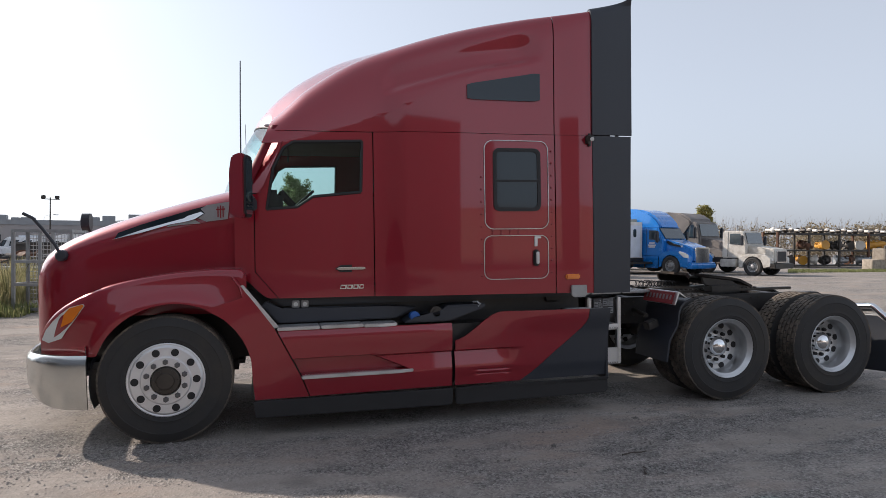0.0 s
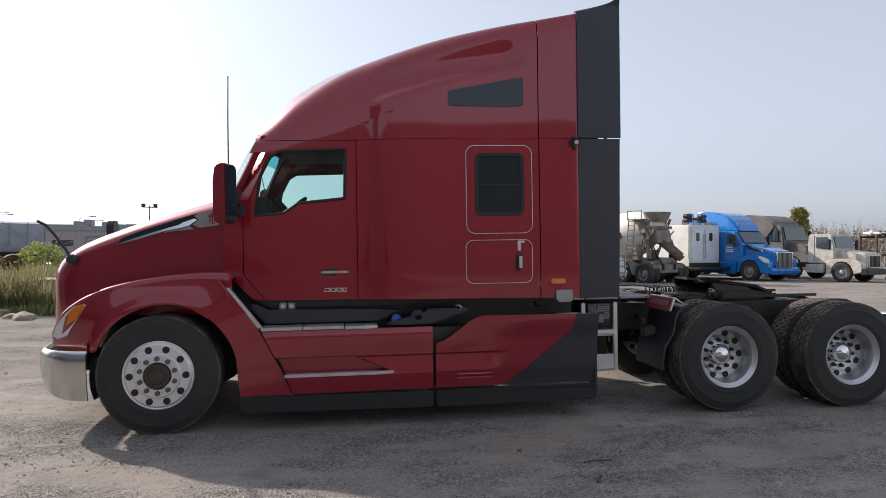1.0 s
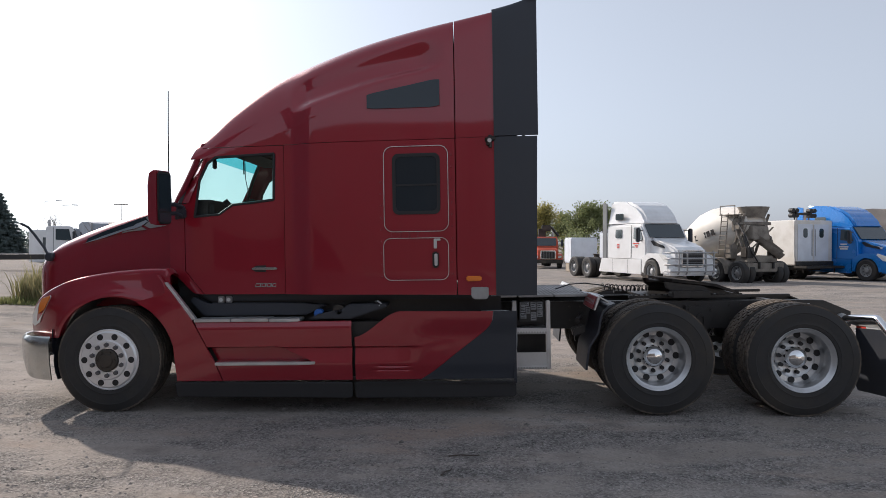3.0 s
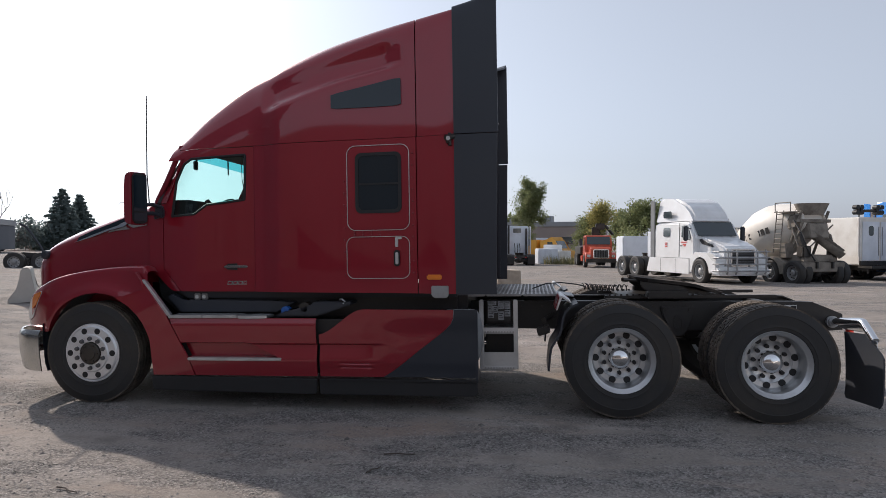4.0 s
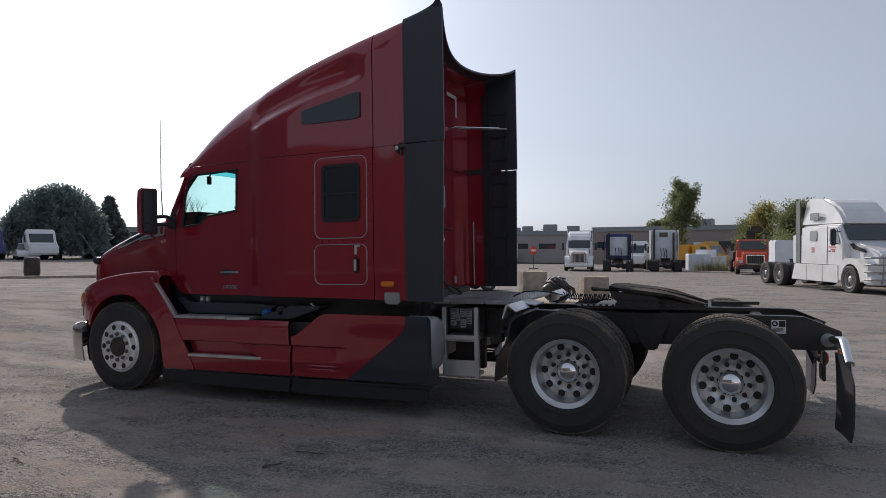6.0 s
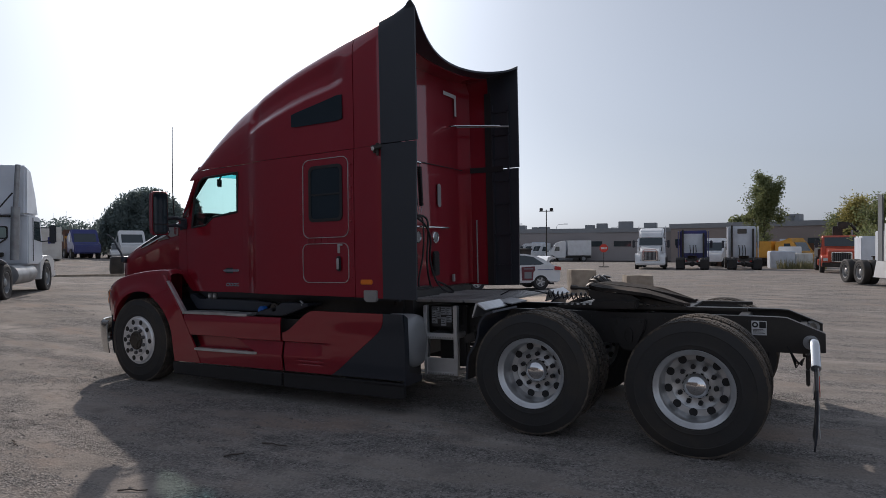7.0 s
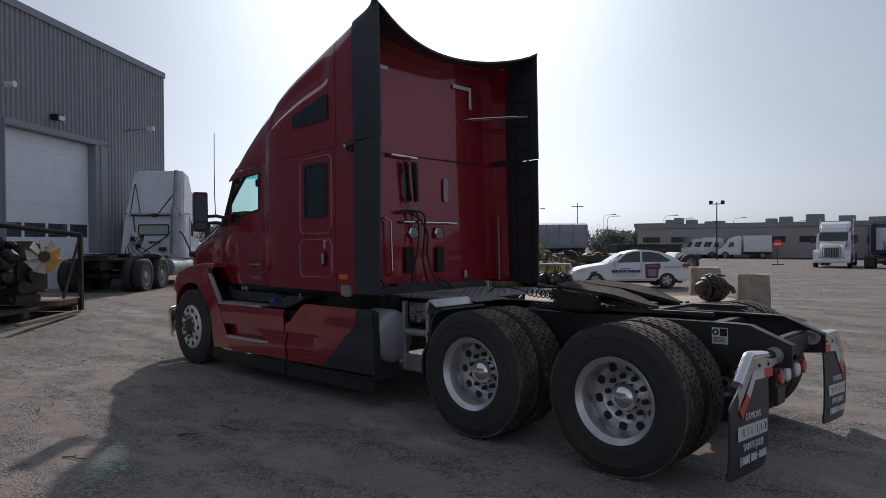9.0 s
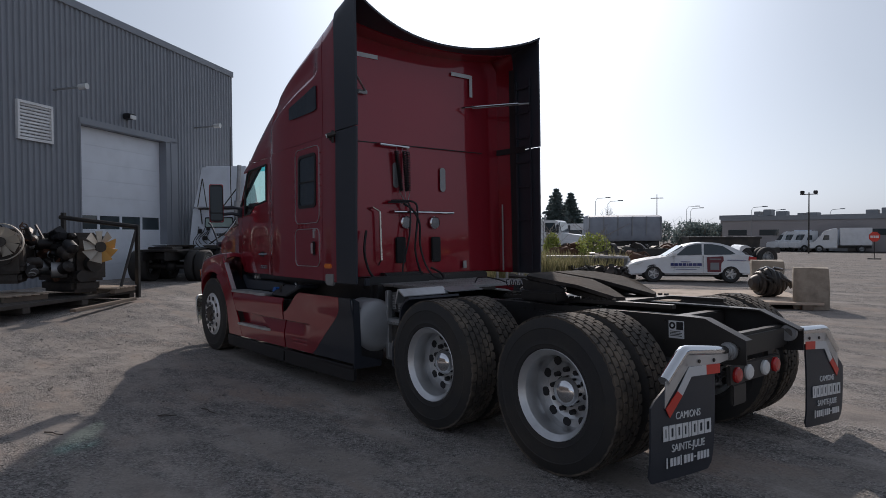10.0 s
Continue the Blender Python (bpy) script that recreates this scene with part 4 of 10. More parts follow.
def headlamp(bm):
    pts = [(-0.985, 0.835), (-0.92, 0.815), (-0.80, 0.858), (-0.745, 0.935), (-0.69, 0.998), (-0.60, 1.125), (-0.612, 1.142), (-0.72, 1.115), (-0.80, 1.058), (-0.87, 0.995), (-0.94, 0.92)]
    lo = [bm.verts.new(p) for p in lamp_outline(pts, 0.012)]
    hi = [bm.verts.new((x, y + 0.06, z)) for x, y, z in lamp_outline(pts, 0.012)]
    bm.faces.new(lo)
    for i in range(len(pts)):
        j = (i + 1) % len(pts)
        bm.faces.new((lo[i], hi[i], hi[j], lo[j]))


both_sides("headlamp", headlamp, WHITE_LENS, TRUCK, "swept-back clear headlamp")


def turn_lens(bm):
    pts = [(-0.80, 0.950), (-0.70, 1.002), (-0.605, 1.126), (-0.618, 1.138), (-0.72, 1.108), (-0.765, 1.060)]
    lo = [bm.verts.new(p) for p in lamp_outline(pts, 0.020)]
    hi = [bm.verts.new((x, y + 0.02, z)) for x, y, z in lamp_outline(pts, 0.020)]
    bm.faces.new(lo)
    for i in range(len(pts)):
        j = (i + 1) % len(pts)
        bm.faces.new((lo[i], hi[i], hi[j], lo[j]))


both_sides("turn_signal", turn_lens, AMBER, TRUCK, "amber turn signal lens in the headlamp")


bumper_x = curve([(0.0, -0.58), (0.05, -0.76), (0.12, -0.88), (0.22, -0.985), (0.38, -1.085), (0.7, -1.15), (1.19, -1.18)])


def bumper(bm):
    ys = [0.0, 0.004, 0.010, 0.02, 0.035, 0.05, 0.075, 0.10, 0.13, 0.17, 0.22, 0.28, 0.34, 0.42, 0.55, 0.75, 1.0, 1.19]
    ys = ys + [2 * YC - y for y in ys[-2::-1]]
    rows = []
    for j in range(14):
        t = j / 13
        z = 0.305 + 0.43 * t
        out = 0.030 * t + 0.012 * math.sin(t * math.pi) - 0.035 * ease(0.90, 1.0, t)
        row = []
        for y in ys:
            near = y if y < YC else 2 * YC - y
            x = bumper_x(near)
            low = 0.10 * ease(0.0, 0.40, near) * (1 - ease(0.0, 0.5, t))
            side = out * (1 - ease(0.05, 0.5, near))
            row.append((x - out * ease(0.0, 0.4, near), y - side * (1 if y < YC else -1), z + low))
        rows.append(row)
    sheet(bm, rows)
    thicken(bm, 0.012)


bm = B()
bumper(bm)
bump_ob = part("bumper", bm, mat("dusty_chrome", (0.66, 0.67, 0.65), 0.22, 1.0, grain=0.05, size=60, stain=0.10, second=(0.55, 0.53, 0.50)), TRUCK, "chromed steel front bumper", sharp=45)
bm = B()
bmesh.ops.create_uvsphere(bm, u_segments=16, v_segments=8, radius=0.07, matrix=Matrix.Translation((-1.06, 0.40, 0.55)) @ Matrix.Diagonal((0.5, 0.9, 0.8, 1)))
part("fog_lamp", bm, STEEL_DARK, bump_ob, "dark fog lamp in the bumper")
bm = B()
box(bm, -0.86, -0.60, 0.40, 0.70, 0.50, 0.78, 0.02)
box(bm, -0.70, -0.48, 0.12, 0.40, 0.60, 0.66, 0.01)
part("bumper_bracket", bm, BLACK_FRAME, TRUCK)


# ---- side skirts, steps ----
def shelf(z, depth):
    """Undercut below the crease, then a flank that leans out again to the lower panel."""
    return depth * ease(0.614, 0.594, z) * (1 - max(0.0, min(1.0, (0.594 - z) / 0.142)))


def skirt_front(bm):
    rows = []
    zs = [0.285, 0.33, 0.38, 0.43, 0.452, 0.464, 0.470, 0.478, 0.50, 0.53, 0.56, 0.58, 0.594, 0.600, 0.604, 0.609, 0.614, 0.620, 0.64, 0.67, 0.70, 0.74, 0.78, 0.81, 0.835, 0.852, 0.862]
    for z in zs:
        x0 = 0.875 + (0.885 - z) * 0.50 if z > 0.47 else 1.085 + (0.47 - z) * 0.38
        end = 2.02 - 2.3 * (min(0.62, max(0.45, z)) - 0.47)
        xs = [x0 + (end - 0.02 - x0) * i / 16 for i in range(17)] + [end - 0.01, end, end + 0.01] + [end + 0.02 + (2.432 - end - 0.02) * i / 12 for i in range(13)]
        row = []
        for x in xs:
            pocket = 1 - ease(end - 0.02, end + 0.02, x)
            dip = 0.085 * pocket * ease(0.617, 0.602, z) * ease(0.466, 0.478, z)
            out = shelf(z, 0.036) * (1 - pocket)
            roll = 0.02 * ease(0.80, 0.862, z)
            row.append((x, -0.036 + dip + out + roll + 0.05 * (0.862 - z) + 0.006 * ease(0.40, 0.285, z), z))
        rows.append(row)
    sheet(bm, rows)
    thicken(bm, 0.015)


both_sides("front_side_skirt", skirt_front, RED, TRUCK, "sculpted maroon side skirt with step recess", sharp=28)

diag_x = curve([(0.285, 3.10), (0.34, 3.19), (0.55, 3.46), (0.72, 3.68), (0.80, 3.765), (0.86, 3.795), (0.95, 3.805)])


def rear_top(x):
    return 0.70 + 0.25 * ease(2.44, 2.92, x) * 1.0 if x < 2.92 else 0.95 - 0.008 * (x - 2.92)


SKIRT_ROWS = [0.285, 0.32, 0.35, 0.367, 0.375, 0.383, 0.40, 0.407, 0.415, 0.423, 0.44, 0.452, 0.48, 0.51, 0.54, 0.57, 0.594, 0.600, 0.604, 0.609, 0.614, 0.62, 0.65, 0.67, 0.71, 0.76, 0.81, 0.86, 0.90, 0.93, 0.95]


def skirt_rear_point(x, level):
    z = level if level < 0.67 else 0.67 + (rear_top(x) - 0.67) * (level - 0.67) / 0.28
    fade = 1 - ease(2.85, 3.14, x)
    low = 0.026 * ease(0.44, 0.32, z)
    groove = 0.010 * sum(ease(0.010, 0.004, abs(z - g)) for g in (0.415, 0.375)) * ease(2.62, 2.75, x) * (1 - ease(2.95, 3.02, x))
    return (x, -0.040 + shelf(z, 0.036) * fade + groove + 0.05 * (0.95 - z) + 0.4 * low - 0.025 * ease(0.70, 0.90, z) * ease(2.8, 3.4, x), z)


def skirt_rear_red(bm):
    rows = []
    for level in SKIRT_ROWS:
        x1 = diag_x(level)
        rows.append([skirt_rear_point(2.462 + (x1 - 2.462) * i / 30, level) for i in range(31)])
    sheet(bm, rows)
    thicken(bm, 0.015)


def skirt_rear_black(bm):
    rows = []
    for level in SKIRT_ROWS:
        x0, x1 = diag_x(level) + 0.004, 4.018 + 0.018 * (level - 0.285)
        rows.append([skirt_rear_point(x0 + (x1 - x0) * i / 12, level) for i in range(13)])
    sheet(bm, rows)
    thicken(bm, 0.015)


both_sides("rear_side_skirt", skirt_rear_red, RED, TRUCK, "maroon tank fairing", sharp=28)
both_sides("skirt_tail", skirt_rear_black, BLACK_TRIM, TRUCK, "black moulded tail of the side skirt", sharp=28)


def rubber_lip(bm):
    prism(bm, [(1.12, 0.272), (2.435, 0.262), (2.43, 0.125), (2.40, 0.112), (0.70, 0.135), (0.68, 0.275)], "y", -0.022, 0.008, 0.006)
    prism(bm, [(2.462, 0.262), (4.018, 0.238), (4.018, 0.135), (3.99, 0.112), (2.50, 0.110), (2.462, 0.125)], "y", -0.022, 0.008, 0.006)
    box(bm, 2.462, 4.02, -0.036, -0.012, 0.246, 0.268, 0.005)


both_sides("rubber_lip", rubber_lip, SEAL, TRUCK, "black rubber ground lip")


def skirt_end(bm):
    prism(bm, [(-0.02, 0.24), (0.30, 0.24), (0.30, 0.30), (0.06, 0.36), (0.05, 0.90), (-0.02, 0.94)], "x", 4.0, 4.025, 0.004)


both_sides("skirt_end", skirt_end, BLACK_TRIM, TRUCK)


def tread_step(bm, x0, x1, z, taper):
    pts = [(x0, -0.042), (x1 - taper, -0.042), (x1, -0.020), (x1, 0.18), (x0, 0.18)]
    prism(bm, pts, "z", z - 0.028, z, 0.006)
    k = x0 + 0.03
    while k < x1 - taper:
        box(bm, k, k + 0.008, -0.0445, -0.040, z - 0.022, z - 0.004)
        box(bm, k, k + 0.010, -0.035, 0.12, z, z + 0.004)
        k += 0.026


for x0, x1, z in ((0.885, 1.245, 0.893), (1.252, 1.62, 0.893), (1.627, 1.925, 0.888), (1.085, 2.072, 0.468)):
    bm = B()
    tread_step(bm, x0, x1, z, 0.16 if x1 in (1.925, 2.072) else 0.0)
    part("step_tread", bm, ALU, TRUCK, "ribbed aluminium step tread")
bm = B()
box(bm, 1.0, 3.9, 0.35, 2.03, 0.45, 1.05)
box(bm, 0.80, 3.98, 0.085, 0.35, 0.30, 0.84)
box(bm, 2.5, 3.98, 0.03, 0.10, 0.30, 0.66)
part("tank_bay", bm, BLACK_FRAME, TRUCK)


# ---- mirrors and aerial ----
MIRROR_TURN = Matrix.Translation((0.61, -0.12, 0)) @ Matrix.Rotation(radians(-18), 4, "Z") @ Matrix.Translation((-0.61, 0.12, 0))


def mirror(bm):
    prism(bm, [(0.560, 1.835), (0.655, 1.812), (0.672, 1.83), (0.672, 2.33), (0.64, 2.348), (0.565, 2.32), (0.545, 2.20), (0.543, 1.90)], "y", -0.215, -0.030, 0.030, 4, MIRROR_TURN)


for ob in both_sides("wing_mirror", mirror, RED, TRUCK, "tall mirror with maroon shell"):
    k = 1 if ob.name == "wing_mirror" else -1
    bm = B()
    prism(bm, round_rect(-0.208, -0.037, 1.826, 2.332, 0.045), "x", 0.660, 0.680, 0.006, 2, MIRROR_TURN)
    if k < 0:
        bmesh.ops.transform(bm, matrix=far_side(), verts=bm.verts)
    rim = part("mirror_rim", bm, SEAL, ob, "black mirror rim")
    bm = B()
    prism(bm, round_rect(-0.198, -0.047, 1.95, 2.308, 0.02), "x", 0.680, 0.683, 0.0, 2, MIRROR_TURN)
    prism(bm, round_rect(-0.198, -0.047, 1.850, 1.935, 0.02), "x", 0.680, 0.683, 0.0, 2, MIRROR_TURN)
    if k < 0:
        bmesh.ops.transform(bm, matrix=far_side(), verts=bm.verts)
    part("mirror_glass", bm, DARK_GLASS, ob)


def mirror_arm(bm):
    for z in (1.93, 2.02):
        pipe(bm, [(0.63, -0.03, z), (0.66, 0.08, z + 0.01), (0.70, 0.21, z - 0.02)], 0.022, 8)
    prism(bm, [(0.62, 1.88), (0.735, 1.90), (0.735, 1.99), (0.65, 2.04)], "y", 0.16, 0.20, 0.01)


both_sides("mirror_arm", mirror_arm, BLACK_TRIM, TRUCK)
bm = B()
pipe(bm, [(0.63, 0.085, 2.02), (0.61, 0.085, 2.35), (0.611, 0.088, 2.76), (0.617, 0.092, 3.16)], 0.007, 6, 0.005)
part("aerial", bm, SEAL, TRUCK, "thin black whip aerial")
bm = B()
pipe(bm, [(0.70, 2.28, 2.1), (0.62, 2.30, 2.5), (0.61, 2.30, 3.0)], 0.006, 6, 0.003)
part("aerial", bm, SEAL, TRUCK, "thin black whip aerial")


# ---- wheels ----
def tyre(R=0.528, W=0.284, rim=0.292):
    bm = B()
    h = W / 2
    flank = [(rim, 0.80), (rim + 0.02, 0.96), (rim + 0.043, 0.985), (rim + 0.047, 1.01), (rim + 0.053, 0.99), (rim + 0.08, 1.0), (R - 0.090, 0.99), (R - 0.085, 1.012), (R - 0.078, 0.985), (R - 0.030, 0.93), (R - 0.016, 0.86)]
    prof = [(r, -h * k) for r, k in flank] + [(R - 0.013, 0)] + [(r, h * k) for r, k in flank[::-1]]
    lathe(bm, prof, "y", (0, 0, 0), 56, closed=True)
    return bm


def tread_blocks(R=0.528, W=0.284, drive=True):
    """Ribs of lugs round the tyre, staggered."""
    verts, faces = [], []
    h = W / 2 * 0.9
    ribs = 5
    w = 2 * h / ribs
    for r in range(ribs):
        y0, y1 = -h + r * w + 0.005, -h + (r + 1) * w - 0.005
        n = 46 if drive else 70
        off = 0.5 * (r % 2)
        top = R - 0.004 * abs(r - 2) / 2
        for k in range(n):
            a0, a1 = 2 * math.pi * (k + off) / n, 2 * math.pi * (k + off + (0.86 if drive else 0.97)) / n
            am = (a0 + a1) / 2
            sk = 0.35 * (a1 - a0)
            ring = [(a0, y0), (am, y0 - 0.002), (a1 + (sk if drive else 0) * 0.4, y0 + 0.003), (a1, y1), (am, y1 + 0.002), (a0 + (sk if drive else 0) * 0.4, y1 - 0.003)]
            base = len(verts)
            for a, y in ring:
                verts.append((top * math.cos(a), y, top * math.sin(a)))
            for a, y in ring:
                verts.append(((R - 0.022) * math.cos(a), y, (R - 0.022) * math.sin(a)))
            faces.append([base + i for i in range(6)])
            for i in range(6):
                j = (i + 1) % 6
                faces.append([base + i, base + j, base + 6 + j, base + 6 + i])
    me = bpy.data.meshes.new("tread")
    me.from_pydata(verts, [], faces)
    me.materials.append(TREAD)
    return me


def nuts(parent, radius, y0, y1, r, material, name="wheel_nut", phase=0.5, n=6, taper=0.8):
    """Ten wheel nuts or holes on one mesh."""
    bm = B()
    rod(bm, (0, y0, 0), (0, y1, 0), r, n, r * taper)
    first = part(name, bm, material, parent)
    for k in range(10):
        a = 2 * math.pi * (k + phase) / 10
        m = Matrix.Translation((radius * math.cos(a), 0, radius * math.sin(a)))
        if k:
            again(first, m)
        else:
            first.matrix_basis = m


def steer_wheel(parent):
    """Outer face towards -y."""
    t = part("tyre", tyre(), RUBBER, parent, "black highway tyre")
    tr = new("tread", tread_blocks(drive=False))
    tr.parent = parent
    bm = B()
    lathe(bm, [(0.296, -0.10), (0.306, -0.125), (0.303, -0.134), (0.295, -0.137), (0.287, -0.134), (0.279, -0.142), (0.270, -0.150), (0.198, -0.153), (0.187, -0.165), (0.120, -0.166), (0.118, -0.10), (0.28, -0.02), (0.292, 0.10)], "y", (0, 0, 0), 48, caps=False)
    r = part("rim", bm, WHEEL_ALU, parent, "polished ten-hole aluminium wheel")
    nuts(parent, 0.236, -0.1550, -0.138, 0.0310, SEAL, "vent_hole", 0.0, 14, 1.0)
    nuts(parent, 0.152, -0.160, -0.190, 0.0250, NUT_STEEL)
    bm = B()
    lathe(bm, [(0.112, -0.15), (0.112, -0.176), (0.104, -0.184), (0.070, -0.186), (0.064, -0.196), (0.0, -0.198)], "y", (0, 0, 0), 24)
    for k in range(6):
        a = 2 * math.pi * k / 6
        rod(bm, (0.088 * math.cos(a), -0.180, 0.088 * math.sin(a)), (0.088 * math.cos(a), -0.196, 0.088 * math.sin(a)), 0.011, 6)
    part("hub", bm, STEEL_DARK, parent, "greasy dark hub")


def drive_wheel(parent, outer=True):
    t = part("tyre", tyre(), RUBBER, parent, "black drive tyre with worn lugs")
    tr = new("tread", tread_blocks(drive=True))
    tr.parent = parent
    bm = B()
    lathe(bm, [(0.292, 0.135), (0.283, 0.12), (0.272, 0.09), (0.259, 0.03), (0.254, -0.02), (0.256, -0.075), (0.262, -0.098), (0.274, -0.106), (0.283, -0.118), (0.292, -0.126), (0.300, -0.134), (0.304, -0.130), (0.300, -0.105)], "y", (0, 0, 0), 48, caps=False)
    lathe(bm, [(0.259, 0.010), (0.252, 0.045), (0.243, 0.060), (0.200, 0.064), (0.190, 0.058), (0.180, 0.064), (0.165, 0.072), (0.105, 0.074), (0.10, 0.145)], "y", (0, 0, 0), 48, caps=False)
    r = part("rim", bm, ALU, parent, "satin aluminium deep-dish wheel")
    nuts(parent, 0.218, 0.0565, 0.075, 0.0325, SEAL, "vent_hole", 0.0, 14, 1.0)
    nuts(parent, 0.143, 0.090, 0.036, 0.0225, SEAL)
    if outer:
        bm = B()
        lathe(bm, [(0.106, 0.085), (0.106, 0.030), (0.103, 0.021), (0.097, 0.008), (0.085, -0.010), (0.065, -0.022), (0.033, -0.032), (0.0, -0.035)], "y", (0, 0, 0), 32)
        part("hub_cap", bm, CHROME, parent, "polished cone hub cap")


def wheel_at(name, make, m):
    """A wheel of the truck, with tyre, rim and nuts under it."""
    bm = B()
    lathe(bm, [(0.10, 0.08 if make is drive_wheel else -0.06), (0.10, 0.14 if make is drive_wheel else 0.10)], "y", (0, 0, 0), 20)
    hub = part(name, bm, STEEL_DARK, TRUCK)
    hub.matrix_basis = m
    make(hub)
    return hub


def wheel_copy(src, m):
    made = src.copy()
    scene.collection.objects.link(made)
    made.matrix_basis = m
    pairs = {src: made}
    for o in src.children_recursive:
        c = o.copy()
        scene.collection.objects.link(c)
        c.parent = pairs[o.parent]
        pairs[o] = c
    return made


R_T = 0.500
flip = Matrix.Rotation(math.pi, 4, "Z")
sw = wheel_at("front_wheel", steer_wheel, Matrix.Translation((0, 0.150, R_T)))
wheel_copy(sw, Matrix.Translation((0, 2 * YC - 0.150, R_T)) @ flip)
YR = 1.125    # the middle between the rear wheels
d1 = wheel_at("drive_wheel", drive_wheel, Matrix.Translation((5.348, 0.022, R_T - 0.022)))
for xx in (5.348, 6.676):
    out = 0.022 if xx < 6 else 0.002
    for yy, turn in ((out, 0), (out + 0.345, 1), (2 * YR - out, 1), (2 * YR - out - 0.345, 0)):
        if xx == 5.348 and yy == out:
            continue
        spin = Matrix.Rotation(0.35 * (xx + yy), 4, "Y")
        wheel_copy(d1, Matrix.Translation((xx, yy, R_T - (0.022 if xx < 6 else 0.046))) @ (flip if turn else Matrix.Identity(4)) @ spin)
for xx, drop in ((5.348, 0.022), (6.676, 0.046)):
    R_T = 0.500 - drop
    bm = B()
    rod(bm, (xx, 0.40, R_T), (xx, 1.85, R_T), 0.09, 14)
    bmesh.ops.create_uvsphere(bm, u_segments=16, v_segments=10, radius=0.24, matrix=Matrix.Translation((xx, YR, R_T)))
    part("drive_axle", bm, BLACK_FRAME, TRUCK, "black drive axle with a round differential")
    for yy in (0.58, 1.67):
        bm = B()
        lathe(bm, [(0.085, 0), (0.10, 0.06), (0.085, 0.12), (0.105, 0.20), (0.105, 0.32), (0.07, 0.36)], "z", (xx - 0.05, yy, R_T), 14)
        part("air_bag", bm, SEAL, TRUCK)
        bm = B()
        box(bm, xx - 0.5, xx + 0.12, yy - 0.04, yy + 0.04, R_T - 0.09, R_T - 0.02, 0.01)
        part("trailing_arm", bm, BLACK_FRAME, TRUCK)
        # added where sun would fall through the chassis on to the ground
        bm = B()
        rod(bm, (xx - 0.33, yy - 0.10, R_T + 0.08), (xx - 0.33, yy + 0.10, R_T + 0.08), 0.095, 16)
        rod(bm, (xx - 0.33, yy - 0.03, R_T + 0.08), (xx - 0.33, yy + 0.03, R_T + 0.08), 0.112, 16)
        part("brake_chamber", bm, STEEL_DARK, TRUCK, "round dark brake chamber, added to block sun through the chassis")
R_T = 0.500
bm = B()
rod(bm, (0, 0.3, 0.45), (0, 2.1, 0.45), 0.06, 10)
part("front_axle", bm, BLACK_FRAME, TRUCK)
bm = B()
box(bm, -0.50, 0.95, 0.78, 1.60, 0.52, 1.15, 0.05)
box(bm, -0.30, 0.60, 0.86, 1.52, 0.38, 0.54, 0.06)
part("engine", bm, BLACK_FRAME, TRUCK, "dark engine between the front wheels")


# ---- chassis frame, deck, fifth wheel ----
def rail(bm):
    """A channel whose tail slopes down behind the last axle."""
    top = [(0.4, 0.985), (7.20, 0.940), (7.30, 0.935), (7.575, 0.815), (7.575, 0.66), (7.40, 0.645), (7.0, 0.65), (0.4, 0.70)]
    prism(bm, top, "y", 0.698, 0.710)
    prism(bm, [(0.4, 0.985), (7.20, 0.940), (7.20, 0.928), (0.4, 0.973)], "y", 0.710, 0.783)
    prism(bm, [(7.20, 0.940), (7.30, 0.935), (7.575, 0.815), (7.575, 0.803), (7.30, 0.923), (7.20, 0.928)], "y", 0.710, 0.783)
    prism(bm, [(0.4, 0.70), (7.0, 0.65), (7.0, 0.662), (0.4, 0.712)], "y", 0.710, 0.783)


both_sides("frame_rail", rail, BLACK_FRAME, TRUCK, "black steel frame rail with sloped tail", yc=YR)


def bolts(bm):
    for i in range(60):
        x = 4.2 + (i % 30) * 0.112
        z = 0.76 if i < 30 else 0.90
        if (i * 7) % 3 and x < 7.1:
            rod(bm, (x, 0.690, z), (x, 0.700, z), 0.013, 6)
    for x, z in ((7.48, 0.79), (7.52, 0.76), (7.45, 0.72)):
        rod(bm, (x, 0.688, z), (x, 0.700, z), 0.016, 6)


for ob in both_sides("frame_bolt", bolts, STEEL_DARK, TRUCK, yc=YR):
    tagged(ob, "small dark bolts along the frame rail", kind="stuff")
for x in (4.4, 5.0, 5.75, 6.1, 6.95):
    bm = B()
    box(bm, x - 0.05, x + 0.05, 0.710, 1.540, 0.72, 0.91, 0.01)
    part("crossmember", bm, BLACK_FRAME, TRUCK)
bm = B()
box(bm, 7.38, 7.47, 0.712, 1.538, 0.675, 0.835, 0.02)
part("crossmember", bm, BLACK_FRAME, TRUCK)
bm = B()
prism(bm, [(5.84, 0.90), (6.18, 0.90), (6.16, 0.80), (6.09, 0.66), (6.06, 0.60), (5.96, 0.60), (5.93, 0.66), (5.86, 0.80)], "y", 0.655, 0.696, 0.012)
ring_band(bm, round_rect(5.965, 6.055, 0.665, 0.815, 0.044), round_rect(5.985, 6.035, 0.690, 0.790, 0.024), "y", 0.640, 0.657)
rod(bm, (5.90, 0.64, 0.86), (5.90, 0.66, 0.86), 0.018, 8)
rod(bm, (6.12, 0.64, 0.86), (6.12, 0.66, 0.86), 0.018, 8)
box(bm, 4.95, 5.7, 0.64, 0.696, 0.62, 0.70, 0.01)
box(bm, 6.3, 6.95, 0.64, 0.696, 0.60, 0.68, 0.01)
part("suspension_hanger", bm, BLACK_FRAME, TRUCK)
bm = B()
box(bm, 7.035, 7.15, 0.6925, 0.6965, 0.785, 0.905)
